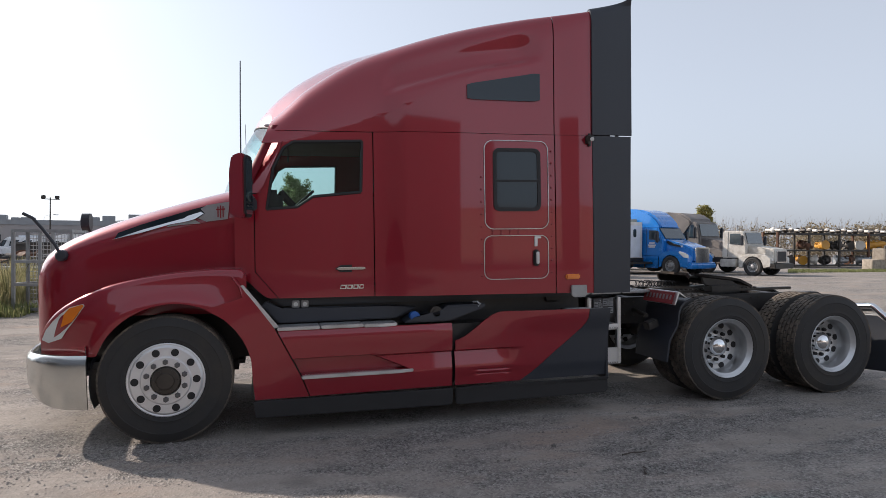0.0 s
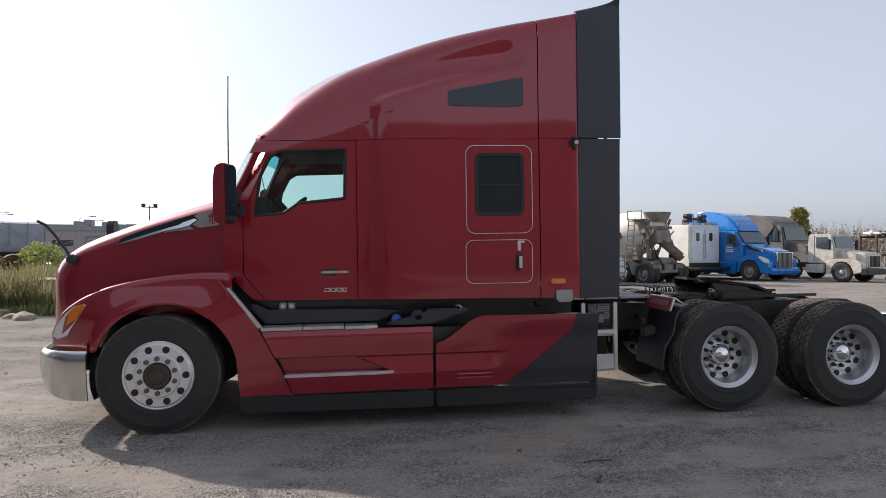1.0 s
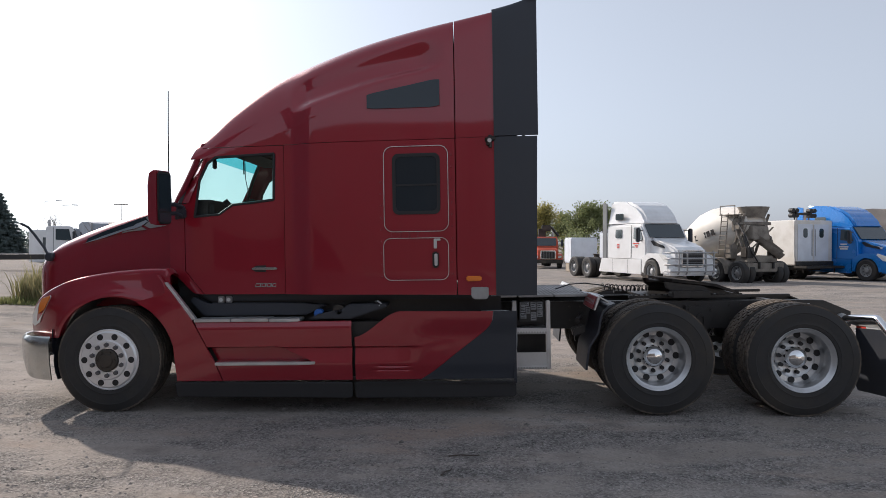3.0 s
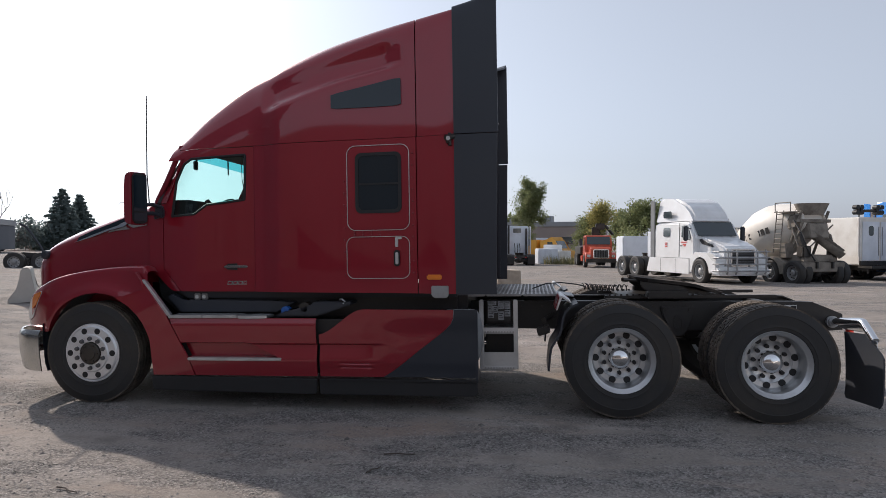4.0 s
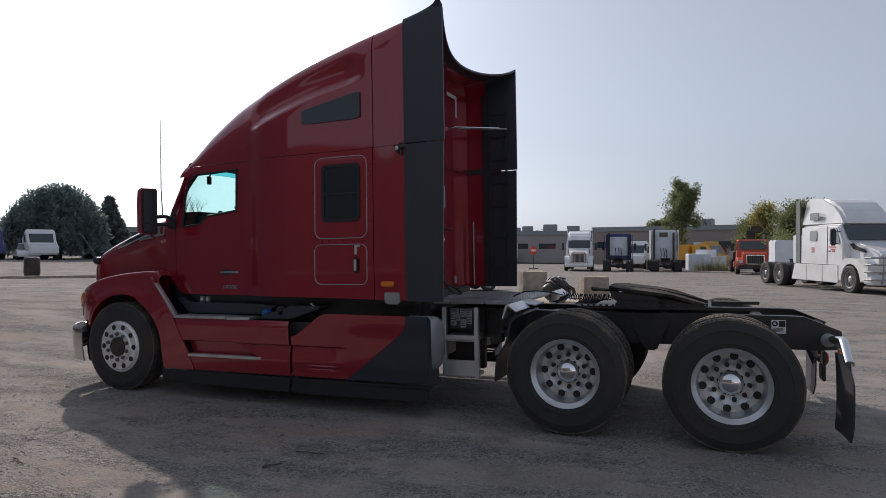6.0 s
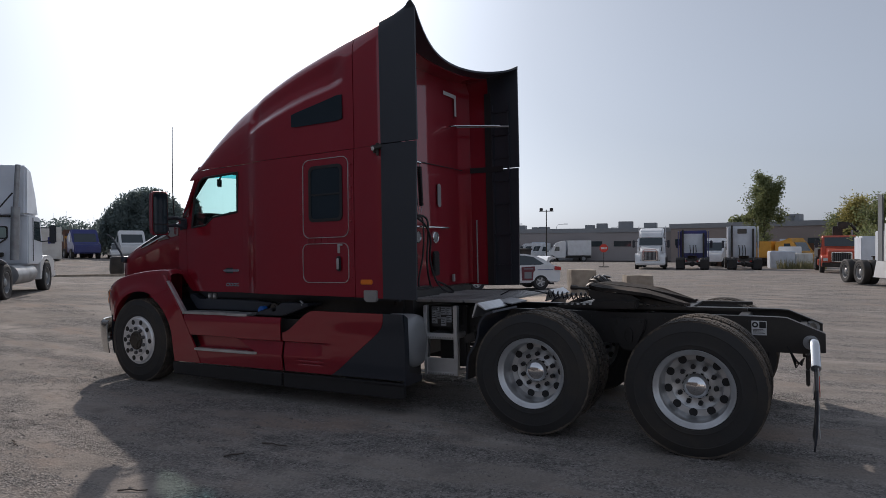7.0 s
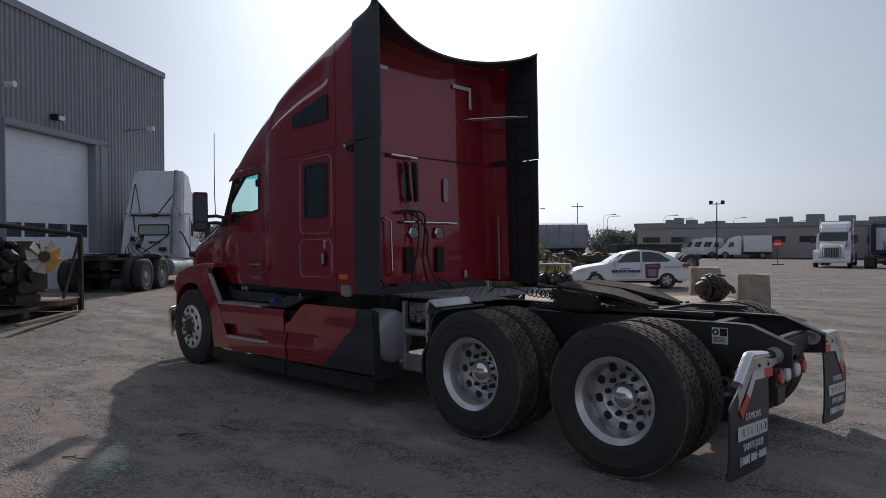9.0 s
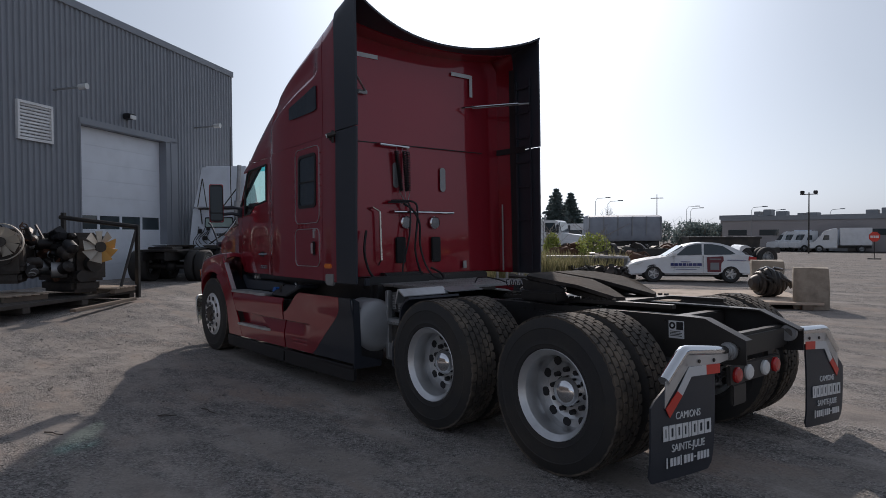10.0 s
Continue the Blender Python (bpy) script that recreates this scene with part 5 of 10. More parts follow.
sticker = part("rail_sticker", bm, WHITE, TRUCK, "white inspection sticker on the frame rail")
bm = B()
lathe(bm, [(0.024, 0.690), (0.024, 0.6925), (0.012, 0.6925), (0.012, 0.690)], "y", (7.063, 0, 0.872), 14, closed=True)
box(bm, 7.095, 7.145, 0.690, 0.6925, 0.845, 0.899)
for k in range(4):
    box(bm, 7.045, 7.135 - 0.01 * (k % 2), 0.690, 0.6925, 0.800 + k * 0.010, 0.804 + k * 0.010)
part("sticker_print", bm, SEAL, sticker)

bm = B()
box(bm, 3.72, 4.07, 0.42, 1.96, 1.03, 1.055, 0.006)
box(bm, 4.085, 4.44, 0.42, 1.96, 1.03, 1.055, 0.006)
box(bm, 4.455, 4.80, 0.42, 1.96, 1.03, 1.055, 0.006)
deck = part("deck_plate", bm, PLATE, TRUCK, "grey diamond-tread deck plate")
bm = B()
for i in range(26):
    for j in range(30):
        x, y = 3.745 + i * 0.041, 0.45 + j * 0.051
        a = 0.7 if (i + j) % 2 else -0.7
        box(bm, -0.014, 0.014, -0.004, 0.004, 0, 0.004, m=Matrix.Translation((x, y, 1.054)) @ Matrix.Rotation(a, 4, "Z"))
tagged(part("tread_pattern", bm, PLATE, deck), kind="stuff")
bm = B()
prism(bm, [(4.79, 1.056), (4.96, 1.03), (4.96, 1.02), (4.79, 1.046)], "y", 0.45, 0.85)
part("deck_ramp", bm, ALU_DULL, TRUCK)

# boarding ladder
bm = B()
for xx in (4.035, 4.378):
    prism(bm, [(xx - 0.022, 1.0), (xx + 0.022, 1.0), (xx + 0.022, 0.30), (xx - 0.022, 0.30)], "y", 0.36, 0.42, 0.008)
box(bm, 4.05, 4.37, 0.36, 0.62, 0.66, 0.72, 0.006)
prism(bm, [(4.05, 0.32), (4.37, 0.32), (4.37, 0.47), (4.05, 0.47)], "y", 0.37, 0.385, 0.004)
box(bm, 4.05, 4.37, 0.36, 0.62, 0.30, 0.335, 0.006)
ladder = part("ladder", bm, ALU, TRUCK, "aluminium two-step boarding ladder")
for z in (0.665, 0.302):
    bm = B()
    box(bm, 4.06, 4.36, 0.354, 0.362, z, z + 0.008)
    for i in range(11):
        box(bm, 4.065 + i * 0.028, 4.078 + i * 0.028, 0.352, 0.362, z, z + 0.02)
    part("step_edge", bm, PLATE, ladder, "toothed anti-slip edge")
bm = B()
box(bm, 4.09, 4.33, 0.40, 0.66, 0.78, 0.985, 0.01)
box(bm, 4.06, 4.38, 0.62, 0.70, 0.35, 0.98, 0.01)
part("battery_box", bm, BLACK_FRAME, TRUCK)
for x0, x1, z0, z1 in ((4.100, 4.185, 0.945, 0.985), (4.100, 4.150, 0.880, 0.940), (4.155, 4.200, 0.865, 0.935), (4.100, 4.160, 0.815, 0.870), (4.205, 4.262, 0.905, 0.985), (4.268, 4.325, 0.905, 0.985), (4.205, 4.262, 0.795, 0.880), (4.268, 4.325, 0.830, 0.895)):
    bm = B()
    box(bm, x0, x1, 0.392, 0.399, z0, z1)
    label = part("warning_label", bm, DULL_LABEL, TRUCK, "small worn pale warning label")
    bm = B()
    for k in range(3):
        zz = z0 + (z1 - z0) * (0.22 + 0.26 * k)
        box(bm, x0 + 0.006, x1 - 0.008 - 0.012 * (k % 2), 0.389, 0.391, zz, zz + 0.006)
    tagged(part("label_print", bm, SEAL, label), kind="stuff")

# fuel tank dome behind the skirt
bm = B()
lathe(bm, [(0.0, 4.055), (0.10, 4.049), (0.19, 4.030), (0.245, 4.005), (0.265, 3.975), (0.272, 3.935), (0.272, 3.70)], "x", (0, 0.272, 0.645), 40)
part("fuel_tank", bm, TANK, TRUCK, "round aluminium fuel tank")
bm = B()
lathe(bm, [(0.0, 4.055), (0.10, 4.049), (0.19, 4.030), (0.245, 4.005), (0.265, 3.975), (0.272, 3.935), (0.272, 3.70)], "x", (0, 2 * YC - 0.272, 0.645), 40)
part("fuel_tank", bm, TANK, TRUCK, "round aluminium fuel tank")


# quarter fenders in front of the drive wheels
def quarter(bm):
    rows = []
    for k in range(9):
        a = radians(128 + 52 * k / 8)
        r = 0.60 + 0.03 * math.sin(k)
        x, z = 5.345 + r * math.cos(a), 0.51 + r * math.sin(a)
        rows.append([(x, y, z) for y in (-0.03, 0.25, 0.54)])
    rows.append([(4.70, y, 0.36) for y in (-0.02, 0.25, 0.54)])
    sheet(bm, rows)
    thicken(bm, 0.02)


both_sides("quarter_fender", quarter, BLACK_TRIM, TRUCK, "black plastic quarter fender")


def quarter_plate(bm):
    prism(bm, [(4.765, 0.935), (4.780, 0.935), (4.822, 1.056), (4.905, 1.000), (4.908, 1.010), (4.825, 1.070), (4.805, 1.066)], "y", -0.04, 0.47, 0.003)


plates = both_sides("fender_plate", quarter_plate, ALU, TRUCK, "dull bright-edged plate on the quarter fender")
bm = B()
prism(bm, [(4.757, 0.945), (4.763, 0.943), (4.801, 1.06), (4.795, 1.06)], "y", 0.0, 0.51)
part("plate_face", bm, mat("dusty_red_plate", (0.30, 0.045, 0.05), 0.5, stain=0.3), plates[0], "red nameplate drawn without letters")
bm = B()
for k in range(8):
    y0 = 0.03 + k * 0.058
    prism(bm, [(4.767, 0.975), (4.770, 0.974), (4.788, 1.03), (4.785, 1.031)], "y", y0, y0 + 0.030)
part("plate_print", bm, ALU_DULL, plates[0])
bm = B()
rod(bm, (4.66, 0.30, 0.80), (4.78, 0.75, 0.82), 0.025, 8)
prism(bm, [(4.60, 0.66), (4.72, 0.70), (4.70, 0.78), (4.58, 0.74)], "y", 0.15, 0.25, 0.01)
part("fender_bracket", bm, STEEL_DARK, TRUCK)

# fifth wheel
bm = B()
for s in (-1, 1):
    pts = [(5.60, YR + s * 0.02), (5.62, YR + s * 0.33), (5.72, YR + s * 0.46), (6.02, YR + s * 0.46), (6.20, YR + s * 0.40), (6.48, YR + s * 0.28), (6.52, YR + s * 0.20), (6.30, YR + s * 0.10), (6.08, YR + s * 0.04)]
    prism(bm, pts if s > 0 else pts[::-1], "z", 1.155, 1.185)
for v in bm.verts:
    v.co.z += 0.012 - 0.115 * (v.co.x - 5.6) - 0.07 * ease(6.10, 6.55, v.co.x)
fifth = part("fifth_wheel", bm, GREASE, TRUCK, "greasy black fifth-wheel coupling plate")
bm = B()
for s in (-1, 1):
    prism(bm, [(5.64, 1.155), (6.05, 1.105), (6.12, 1.06), (5.95, 1.03), (5.75, 1.03), (5.66, 1.09)], "y", YR + s * 0.43 - 0.02, YR + s * 0.43 + 0.02, 0.005)
    prism(bm, [(6.02, 1.108), (6.50, 0.995), (6.50, 0.97), (6.02, 1.04)], "y", YR + s * 0.30 - 0.015, YR + s * 0.30 + 0.015, 0.004)
    box(bm, 5.70, 6.10, YR + s * 0.46 - 0.07, YR + s * 0.46 + 0.07, 0.985, 1.06, 0.012)
box(bm, 5.45, 6.55, 0.80, 1.58, 0.975, 1.0, 0.005)
rod(bm, (5.50, 0.72, 1.17), (5.70, 0.85, 1.145), 0.014, 8)
rod(bm, (5.47, 0.70, 1.175), (5.52, 0.735, 1.168), 0.022, 8)
part("coupling_base", bm, STEEL_DARK, fifth)
bm = B()
for i in range(2):
    y0 = 0.82 + 0.72 * i
    box(bm, 5.30, 7.0, y0 - 0.03, y0 + 0.03, 0.97, 1.0, 0.004)
    for k in range(20):
        box(bm, 5.34 + k * 0.06, 5.36 + k * 0.06, y0 - 0.02, y0 + 0.02, 0.998, 1.015)
part("slide_rail", bm, STEEL_DARK, TRUCK, "dark toothed slide rail on the frame")


# ---- air lines, grab rails and lamps on the rear wall ----
def coil(p, q, r, turns, sag=0.0, n=10):
    p, q = Vector(p), Vector(q)
    d = (q - p).normalized()
    u = d.orthogonal().normalized()
    v = d.cross(u)
    pts = []
    steps = turns * n
    for i in range(steps + 1):
        t = i / steps
        a = 2 * math.pi * turns * t
        pts.append(p + (q - p) * t + r * (math.cos(a) * u + math.sin(a) * v) - Vector((0, 0, sag * math.sin(t * math.pi))))
    return pts


XW = BACK + 0.014
MESH_LENS = mat("speckled_lamp_lens", (0.40, 0.40, 0.41), 0.3, grain=0.5, size=120, stain=0.3, second=(0.10, 0.10, 0.11), coat=0.5)
for y, x in ((0.78, 0.05), (0.86, 0.09), (0.93, 0.06)):
    bm = B()
    pipe(bm, coil((XW + x, y, 2.50), (XW + x + 0.01, y + 0.02 + 0.4 * (0.86 - y), 2.06), 0.022, 24), 0.0060, 5)
    part("air_coil", bm, CABLE, TRUCK, "coiled black air line")
for y in (0.78, 0.86, 0.93):
    bm = B()
    rod(bm, (XW + 0.06, y, 2.55), (XW + 0.06, y, 2.49), 0.004, 5)
    part("hanger_wire", bm, ALU_DULL, TRUCK)
    bm = B()
    rod(bm, (XW + 0.06, y + 0.02, 2.06), (XW + 0.07, 0.90, 1.90), 0.004, 5)
    part("hanger_wire", bm, ALU_DULL, TRUCK)


def grab(bm, pts, r=0.014):
    pipe(bm, pts, r, 8)


bm = B()
grab(bm, [(XW, 0.55, 2.56), (XW + 0.06, 0.56, 2.56), (XW + 0.06, 0.94, 2.55), (XW, 0.95, 2.55)], 0.016)
part("hose_rail", bm, CHROME, TRUCK, "short chrome hose rail")
bm = B()
grab(bm, [(XW, 0.72, 1.83), (XW + 0.06, 0.73, 1.83), (XW + 0.06, 1.58, 1.83), (XW, 1.59, 1.83)])
part("grab_rail", bm, CHROME, TRUCK, "chrome grab rail across the rear wall")
bm = B()
grab(bm, [(XW, 0.44, 1.86), (XW + 0.05, 0.46, 1.87), (XW + 0.06, 0.54, 1.83), (XW + 0.06, 0.55, 1.30), (XW, 0.55, 1.25)])
part("grab_rail", bm, CHROME, TRUCK, "upright chrome grab rail")
bm = B()
grab(bm, [(XW, 1.78, 3.10), (XW + 0.06, 1.80, 3.10), (XW + 0.45, 2.30, 3.14)], 0.012)
part("grab_rail", bm, CHROME, TRUCK)
for y in (0.92, 1.33):
    bm = B()
    lathe(bm, [(0.072, 0.0), (0.072, 0.025), (0.060, 0.034), (0.055, 0.025)], "x", (XW, y, 1.715), 24, caps=False)
    lp = part("rear_work_lamp", bm, CHROME, TRUCK, "round work lamp with a bright bezel")
    bm = B()
    lathe(bm, [(0.0, 0.035), (0.03, 0.033), (0.056, 0.026)], "x", (XW, y, 1.715), 24)
    part("lamp_lens", bm, MESH_LENS, lp)
for y in (0.845, 1.347):
    bm = B()
    box(bm, XW, XW + 0.02, y - 0.07, y + 0.07, 1.26, 1.55, 0.01)
    for k in range(8):
        box(bm, XW + 0.018, XW + 0.03, y - 0.055, y + 0.055, 1.285 + k * 0.031, 1.30 + k * 0.031)
    part("wall_vent", bm, SEAL, TRUCK, "dark louvred vent")
bm = B()
prism(bm, round_rect(1.43, 1.51, 2.08, 2.36, 0.038), "x", XW, XW + 0.006)
part("vent_cover", bm, ALU_DULL, TRUCK, "pale oval cover")
bm = B()
prism(bm, round_rect(0.76, 0.84, 2.10, 2.38, 0.038), "x", XW, XW + 0.006)
part("vent_cover", bm, ALU_DULL, TRUCK, "pale oval cover")
bm = B()
box(bm, XW, XW + 0.004, 0.31, 0.585, 3.485, 3.53)
part("reflective_mark", bm, TAPE_WHITE, TRUCK, "silver reflective corner mark")
bm = B()
prism(bm, [(1.63, 3.515), (1.96, 3.515), (1.96, 3.25), (1.915, 3.25), (1.915, 3.47), (1.63, 3.47)], "x", XW, XW + 0.004)
part("reflective_mark", bm, TAPE_WHITE, TRUCK, "silver reflective corner mark")
bm = B()
box(bm, XW, XW + 0.02, 1.76, 1.81, 1.17, 1.26, 0.004)
part("wall_bracket", bm, ALU_DULL, TRUCK)
bm = B()
box(bm, XW, XW + 0.05, 0.30, 0.42, 3.08, 3.12, 0.006)
part("wall_bracket", bm, ALU_DULL, TRUCK)
bm = B()
box(bm, 3.50, 3.72, 0.30, 2.08, 0.98, 1.13, 0.02)
box(bm, 3.60, 3.74, 0.55, 1.10, 1.06, 1.16, 0.02)
part("rear_cab_mount", bm, BLACK_FRAME, TRUCK)
for pts, r in (([(XW + 0.06, 0.86, 1.92), (XW + 0.10, 0.95, 1.85), (XW + 0.12, 1.03, 1.70), (XW + 0.10, 1.05, 1.45), (XW + 0.14, 1.10, 1.22), (XW + 0.22, 1.16, 1.10), (XW + 0.30, 1.22, 1.08), (XW + 0.22, 1.24, 1.14), (XW + 0.12, 1.18, 1.20)], 0.012),
               ([(XW + 0.05, 0.66, 1.93), (XW + 0.09, 0.80, 1.93), (XW + 0.09, 0.92, 1.90), (XW + 0.10, 0.90, 1.55), (XW + 0.08, 0.82, 1.22), (XW + 0.12, 0.80, 1.05)], 0.010),
               ([(XW + 0.05, 0.70, 1.95), (XW + 0.08, 0.98, 1.94), (XW + 0.10, 1.02, 1.80), (XW + 0.10, 0.98, 1.40), (XW + 0.10, 1.06, 1.12)], 0.012),
               ([(3.68, 0.36, 1.62), (3.70, 0.32, 1.40), (3.72, 0.36, 1.20), (3.78, 0.42, 1.08)], 0.014)):
    bm = B()
    sp = []
    P = [Vector(p) for p in pts]
    for i in range(len(P) - 1):
        a, b, c, d = P[max(0, i - 1)], P[i], P[i + 1], P[min(len(P) - 1, i + 2)]
        for k in range(6):
            t = k / 6
            sp.append(0.5 * ((2 * b) + (c - a) * t + (2 * a - 5 * b + 4 * c - d) * t * t + (3 * b - a - 3 * c + d) * t ** 3))
    sp.append(P[-1])
    pipe(bm, sp, r, 7)
    part("hose", bm, CABLE, TRUCK, "black rubber hose")
bm = B()
pipe(bm, coil((5.12, 1.02, 1.085), (5.58, 1.10, 1.065), 0.034, 10, 0.012), 0.005, 5)
pipe(bm, [(4.55, 1.12, 1.06), (4.70, 1.02, 1.12), (4.86, 1.00, 1.13), (5.02, 1.01, 1.11), (5.12, 1.02, 1.085)], 0.007, 5)
pipe(bm, coil((5.10, 1.24, 1.075), (5.55, 1.24, 1.06), 0.032, 9, 0.012), 0.005, 5)
part("air_coil", bm, CABLE, TRUCK, "coiled line lying on the frame")


# ---- rear lamps, mud flaps ----
bm = B()
box(bm, 7.43, 7.46, 0.71, 1.43, 0.51, 0.64, 0.008)
box(bm, 7.41, 7.44, 0.83, 0.89, 0.60, 0.72)
box(bm, 7.41, 7.44, 1.29, 1.35, 0.60, 0.72)
bar = part("light_bar", bm, BLACK_FRAME, TRUCK, "black bar of round rear lamps")
for y, mt in ((0.795, RED_LENS), (0.948, WHITE_LENS), (1.180, WHITE_LENS), (1.340, RED_LENS)):
    bm = B()
    lathe(bm, [(0.052, 7.455), (0.052, 7.475), (0.040, 7.485), (0.0, 7.488)], "x", (0, y, 0.572), 24)
    part("rear_lamp", bm, mt, bar, "round red tail lamp" if mt is RED_LENS else "round clear reversing lamp")
bm = B()
box(bm, 7.43, 7.46, 0.75, 0.93, 0.37, 0.51, 0.008)
part("number_plate_holder", bm, BLACK_FRAME, TRUCK)
bm = B()
for k in range(5):
    pipe(bm, [(7.30, 0.70 + 0.03 * k, 0.70), (7.36, 0.66 + 0.02 * k, 0.60 - 0.02 * k), (7.40, 0.70, 0.55 + 0.01 * k), (7.42, 0.78, 0.60)], 0.006, 5)
part("wiring", bm, CABLE, TRUCK)


def flap_set(near):
    """One mud flap with its bent tube hanger, tape and print; the whole leans a little to the far side."""
    def put(y, z):
        if not near:
            return 2.165 - y, z - 0.045 - 0.08 * (0.165 - y)
        return y, z - 0.08 * (y - 0.13)
    back = 0.0 if near else 0.025

    def flat(bm, pts, x0, x1, bev=0.0):
        return prism(bm, [put(y, z) for y, z in pts], "x", x0 + back, x1 + back, bev)
    # the rubber sheet, cut away along the hanger and bowed a little
    bm = B()
    rows = []
    for j in range(17):
        z = 0.075 + 0.625 * j / 16
        y0 = -0.235 + (0.30 * (z - 0.52) / 0.18 if z > 0.52 else 0.0) + (0.035 * (0.115 - z) / 0.04 if z < 0.115 else 0.0)
        y1 = 0.430 + 0.025 * j / 16 - (0.035 * (0.115 - z) / 0.04 if z < 0.115 else 0.0)
        row = []
        for i in range(9):
            y, zz = put(y0 + (y1 - y0) * i / 8, z)
            row.append((7.484 + back + 0.014 * math.sin(j / 16 * 2.4) + 0.008 * math.sin(i / 8 * math.pi) - 0.010 * ease(0.20, 0.0, j / 16), y, zz))
        rows.append(row)
    sheet(bm, rows)
    thicken(bm, 0.012)
    top = part("mud_flap", bm, BLACK_TRIM, TRUCK, "black printed rubber mud flap on a bent chrome hanger")
    bm = B()
    pipe(bm, [(x + back, *put(y, z)) for x, y, z in ((7.470, 0.69, 0.785), (7.480, 0.52, 0.797), (7.485, 0.14, 0.808), (7.487, 0.105, 0.803), (7.488, 0.08, 0.785), (7.490, -0.095, 0.645))], 0.034, 18)
    part("hanger_tube", bm, CHROME, top, "bent polished tube")
    bm = B()
    for x0, x1, rad in ((0.660, 0.690, 0.058), (0.640, 0.660, 0.044)):
        ya, za = put(x0, 0.785)
        yb, zb = put(x1, 0.785)
        rod(bm, (7.470 + back, ya, za), (7.470 + back, yb, zb), rad, 20)
    part("hanger_flange", bm, ALU_DULL, top)
    bm = B()
    flat(bm, [(0.60, 0.79), (0.10, 0.80), (0.02, 0.74), (0.135, 0.718), (0.49, 0.722), (0.60, 0.74)], 7.500, 7.507)
    flat(bm, [(0.10, 0.80), (-0.10, 0.64), (-0.115, 0.495), (-0.07, 0.54), (0.135, 0.718)], 7.500, 7.507)
    part("hanger_plate", bm, ALU, top)
    bm = B()
    for y in (0.25, 0.42):
        yy, zz = put(y, 0.745)
        rod(bm, (7.505 + back, yy, zz), (7.514 + back, yy, zz), 0.012, 6)
    part("hanger_bolt", bm, STEEL_DARK, top)
    for pts, mt in (([(0.487, 0.722), (0.325, 0.720), (0.328, 0.662), (0.487, 0.664)], TAPE_RED), ([(0.325, 0.720), (0.137, 0.717), (0.158, 0.660), (0.328, 0.662)], TAPE_WHITE),
                    ([(0.137, 0.717), (0.010, 0.584), (0.060, 0.556), (0.158, 0.660)], TAPE_WHITE), ([(0.010, 0.584), (-0.112, 0.492), (-0.074, 0.440), (0.060, 0.556)], TAPE_RED)):
        bm = B()
        flat(bm, pts, 7.508, 7.513)
        part("reflective_tape", bm, mt, top, "red and silver reflective tape")
    lean = Matrix.Rotation(-0.08, 4, "X")
    face = Matrix.Rotation(radians(90), 4, "Z") @ Matrix.Rotation(radians(90), 4, "X")
    mid, drop = (0.128, 0.0) if near else (2.062, 0.062)

    def at(z):
        return Matrix.Translation((7.506 + back, mid, z - drop)) @ lean @ face
    lettering("CAMIONS", 0.060, WHITE, top, at(0.442), "white capitals")
    lettering("SAINTE-JULIE", 0.062, WHITE, top, at(0.260), "white capitals")

    def bar(bm, y0, y1, z0, z1, slant=0.0):
        """An upright print bar, its foot at y0."""
        lo, hi = z0 - 0.08 * (y0 + y1) / 2 - drop, z1 - 0.08 * (y0 + y1) / 2 - drop
        prism(bm, [(mid + y0, lo), (mid + y1, lo), (mid + y1 + slant, hi), (mid + y0 + slant, hi)], "x", 7.504 + back, 7.508 + back)
    y0 = -0.262
    for wide in (0.050, 0.062, 0.058, 0.058, 0.020, 0.060, 0.064, 0.072):
        # plain blocks of a bold name, each with a slot so that they read as strokes
        bm = B()
        bar(bm, y0, y0 + 0.020, 0.310, 0.395)
        if wide > 0.03:
            bar(bm, y0 + 0.020, y0 + wide - 0.018, 0.310, 0.328)
            bar(bm, y0 + wide - 0.018, y0 + wide, 0.310, 0.395)
            bar(bm, y0 + 0.020, y0 + wide - 0.018, 0.378, 0.395)
        part("name_block", bm, WHITE, top, "plain white block of a bold name")
        y0 += wide + 0.010
    for k in range(13):
        bm = B()
        tall = 0.006 if k in (0, 4) else 0.0
        if k == 8:
            bar(bm, -0.232 + k * 0.0360, -0.210 + k * 0.0360, 0.182, 0.190)
        else:
            bar(bm, -0.232 + k * 0.0360, (-0.222 if tall else -0.208) + k * 0.0360, 0.162 - tall, 0.208 + tall)
        part("number_bar", bm, WHITE, top)
    return top


flap_set(True)
flap_set(False)


# ---- paints and surfaces of the yard ----
WHITE_PAINT = mat("white_truck_paint", (0.80, 0.81, 0.82), 0.32, coat=0.6, grain=0.05, stain=0.14, second=(0.48, 0.47, 0.45))
GREY_FAIR = mat("grey_fairing", (0.27, 0.28, 0.295), 0.5, grain=0.06, stain=0.1)
BLUE_PAINT = mat("blue_truck_paint", (0.020, 0.20, 0.62), 0.25, 0.1, coat=0.8, grain=0.05, stain=0.08)
NAVY = mat("navy_paint", (0.035, 0.045, 0.20), 0.35, coat=0.4)
DUSTY_GREY = mat("dusty_grey_paint", (0.13, 0.12, 0.115), 0.6, grain=0.12, stain=0.3, second=(0.24, 0.21, 0.19))
DAYCAB = mat("faded_pale_blue_white", (0.76, 0.80, 0.86), 0.45, coat=0.2, grain=0.06, stain=0.16, second=(0.42, 0.44, 0.48))
CREAM = mat("cream_drum_paint", (0.78, 0.75, 0.69), 0.5, grain=0.08, stain=0.2, second=(0.52, 0.48, 0.43))
CEMENT = mat("cement_crusted_steel", (0.27, 0.245, 0.21), 0.9, grain=0.3, size=14, stain=0.45, stain_size=3, second=(0.13, 0.115, 0.10), bump=0.4)
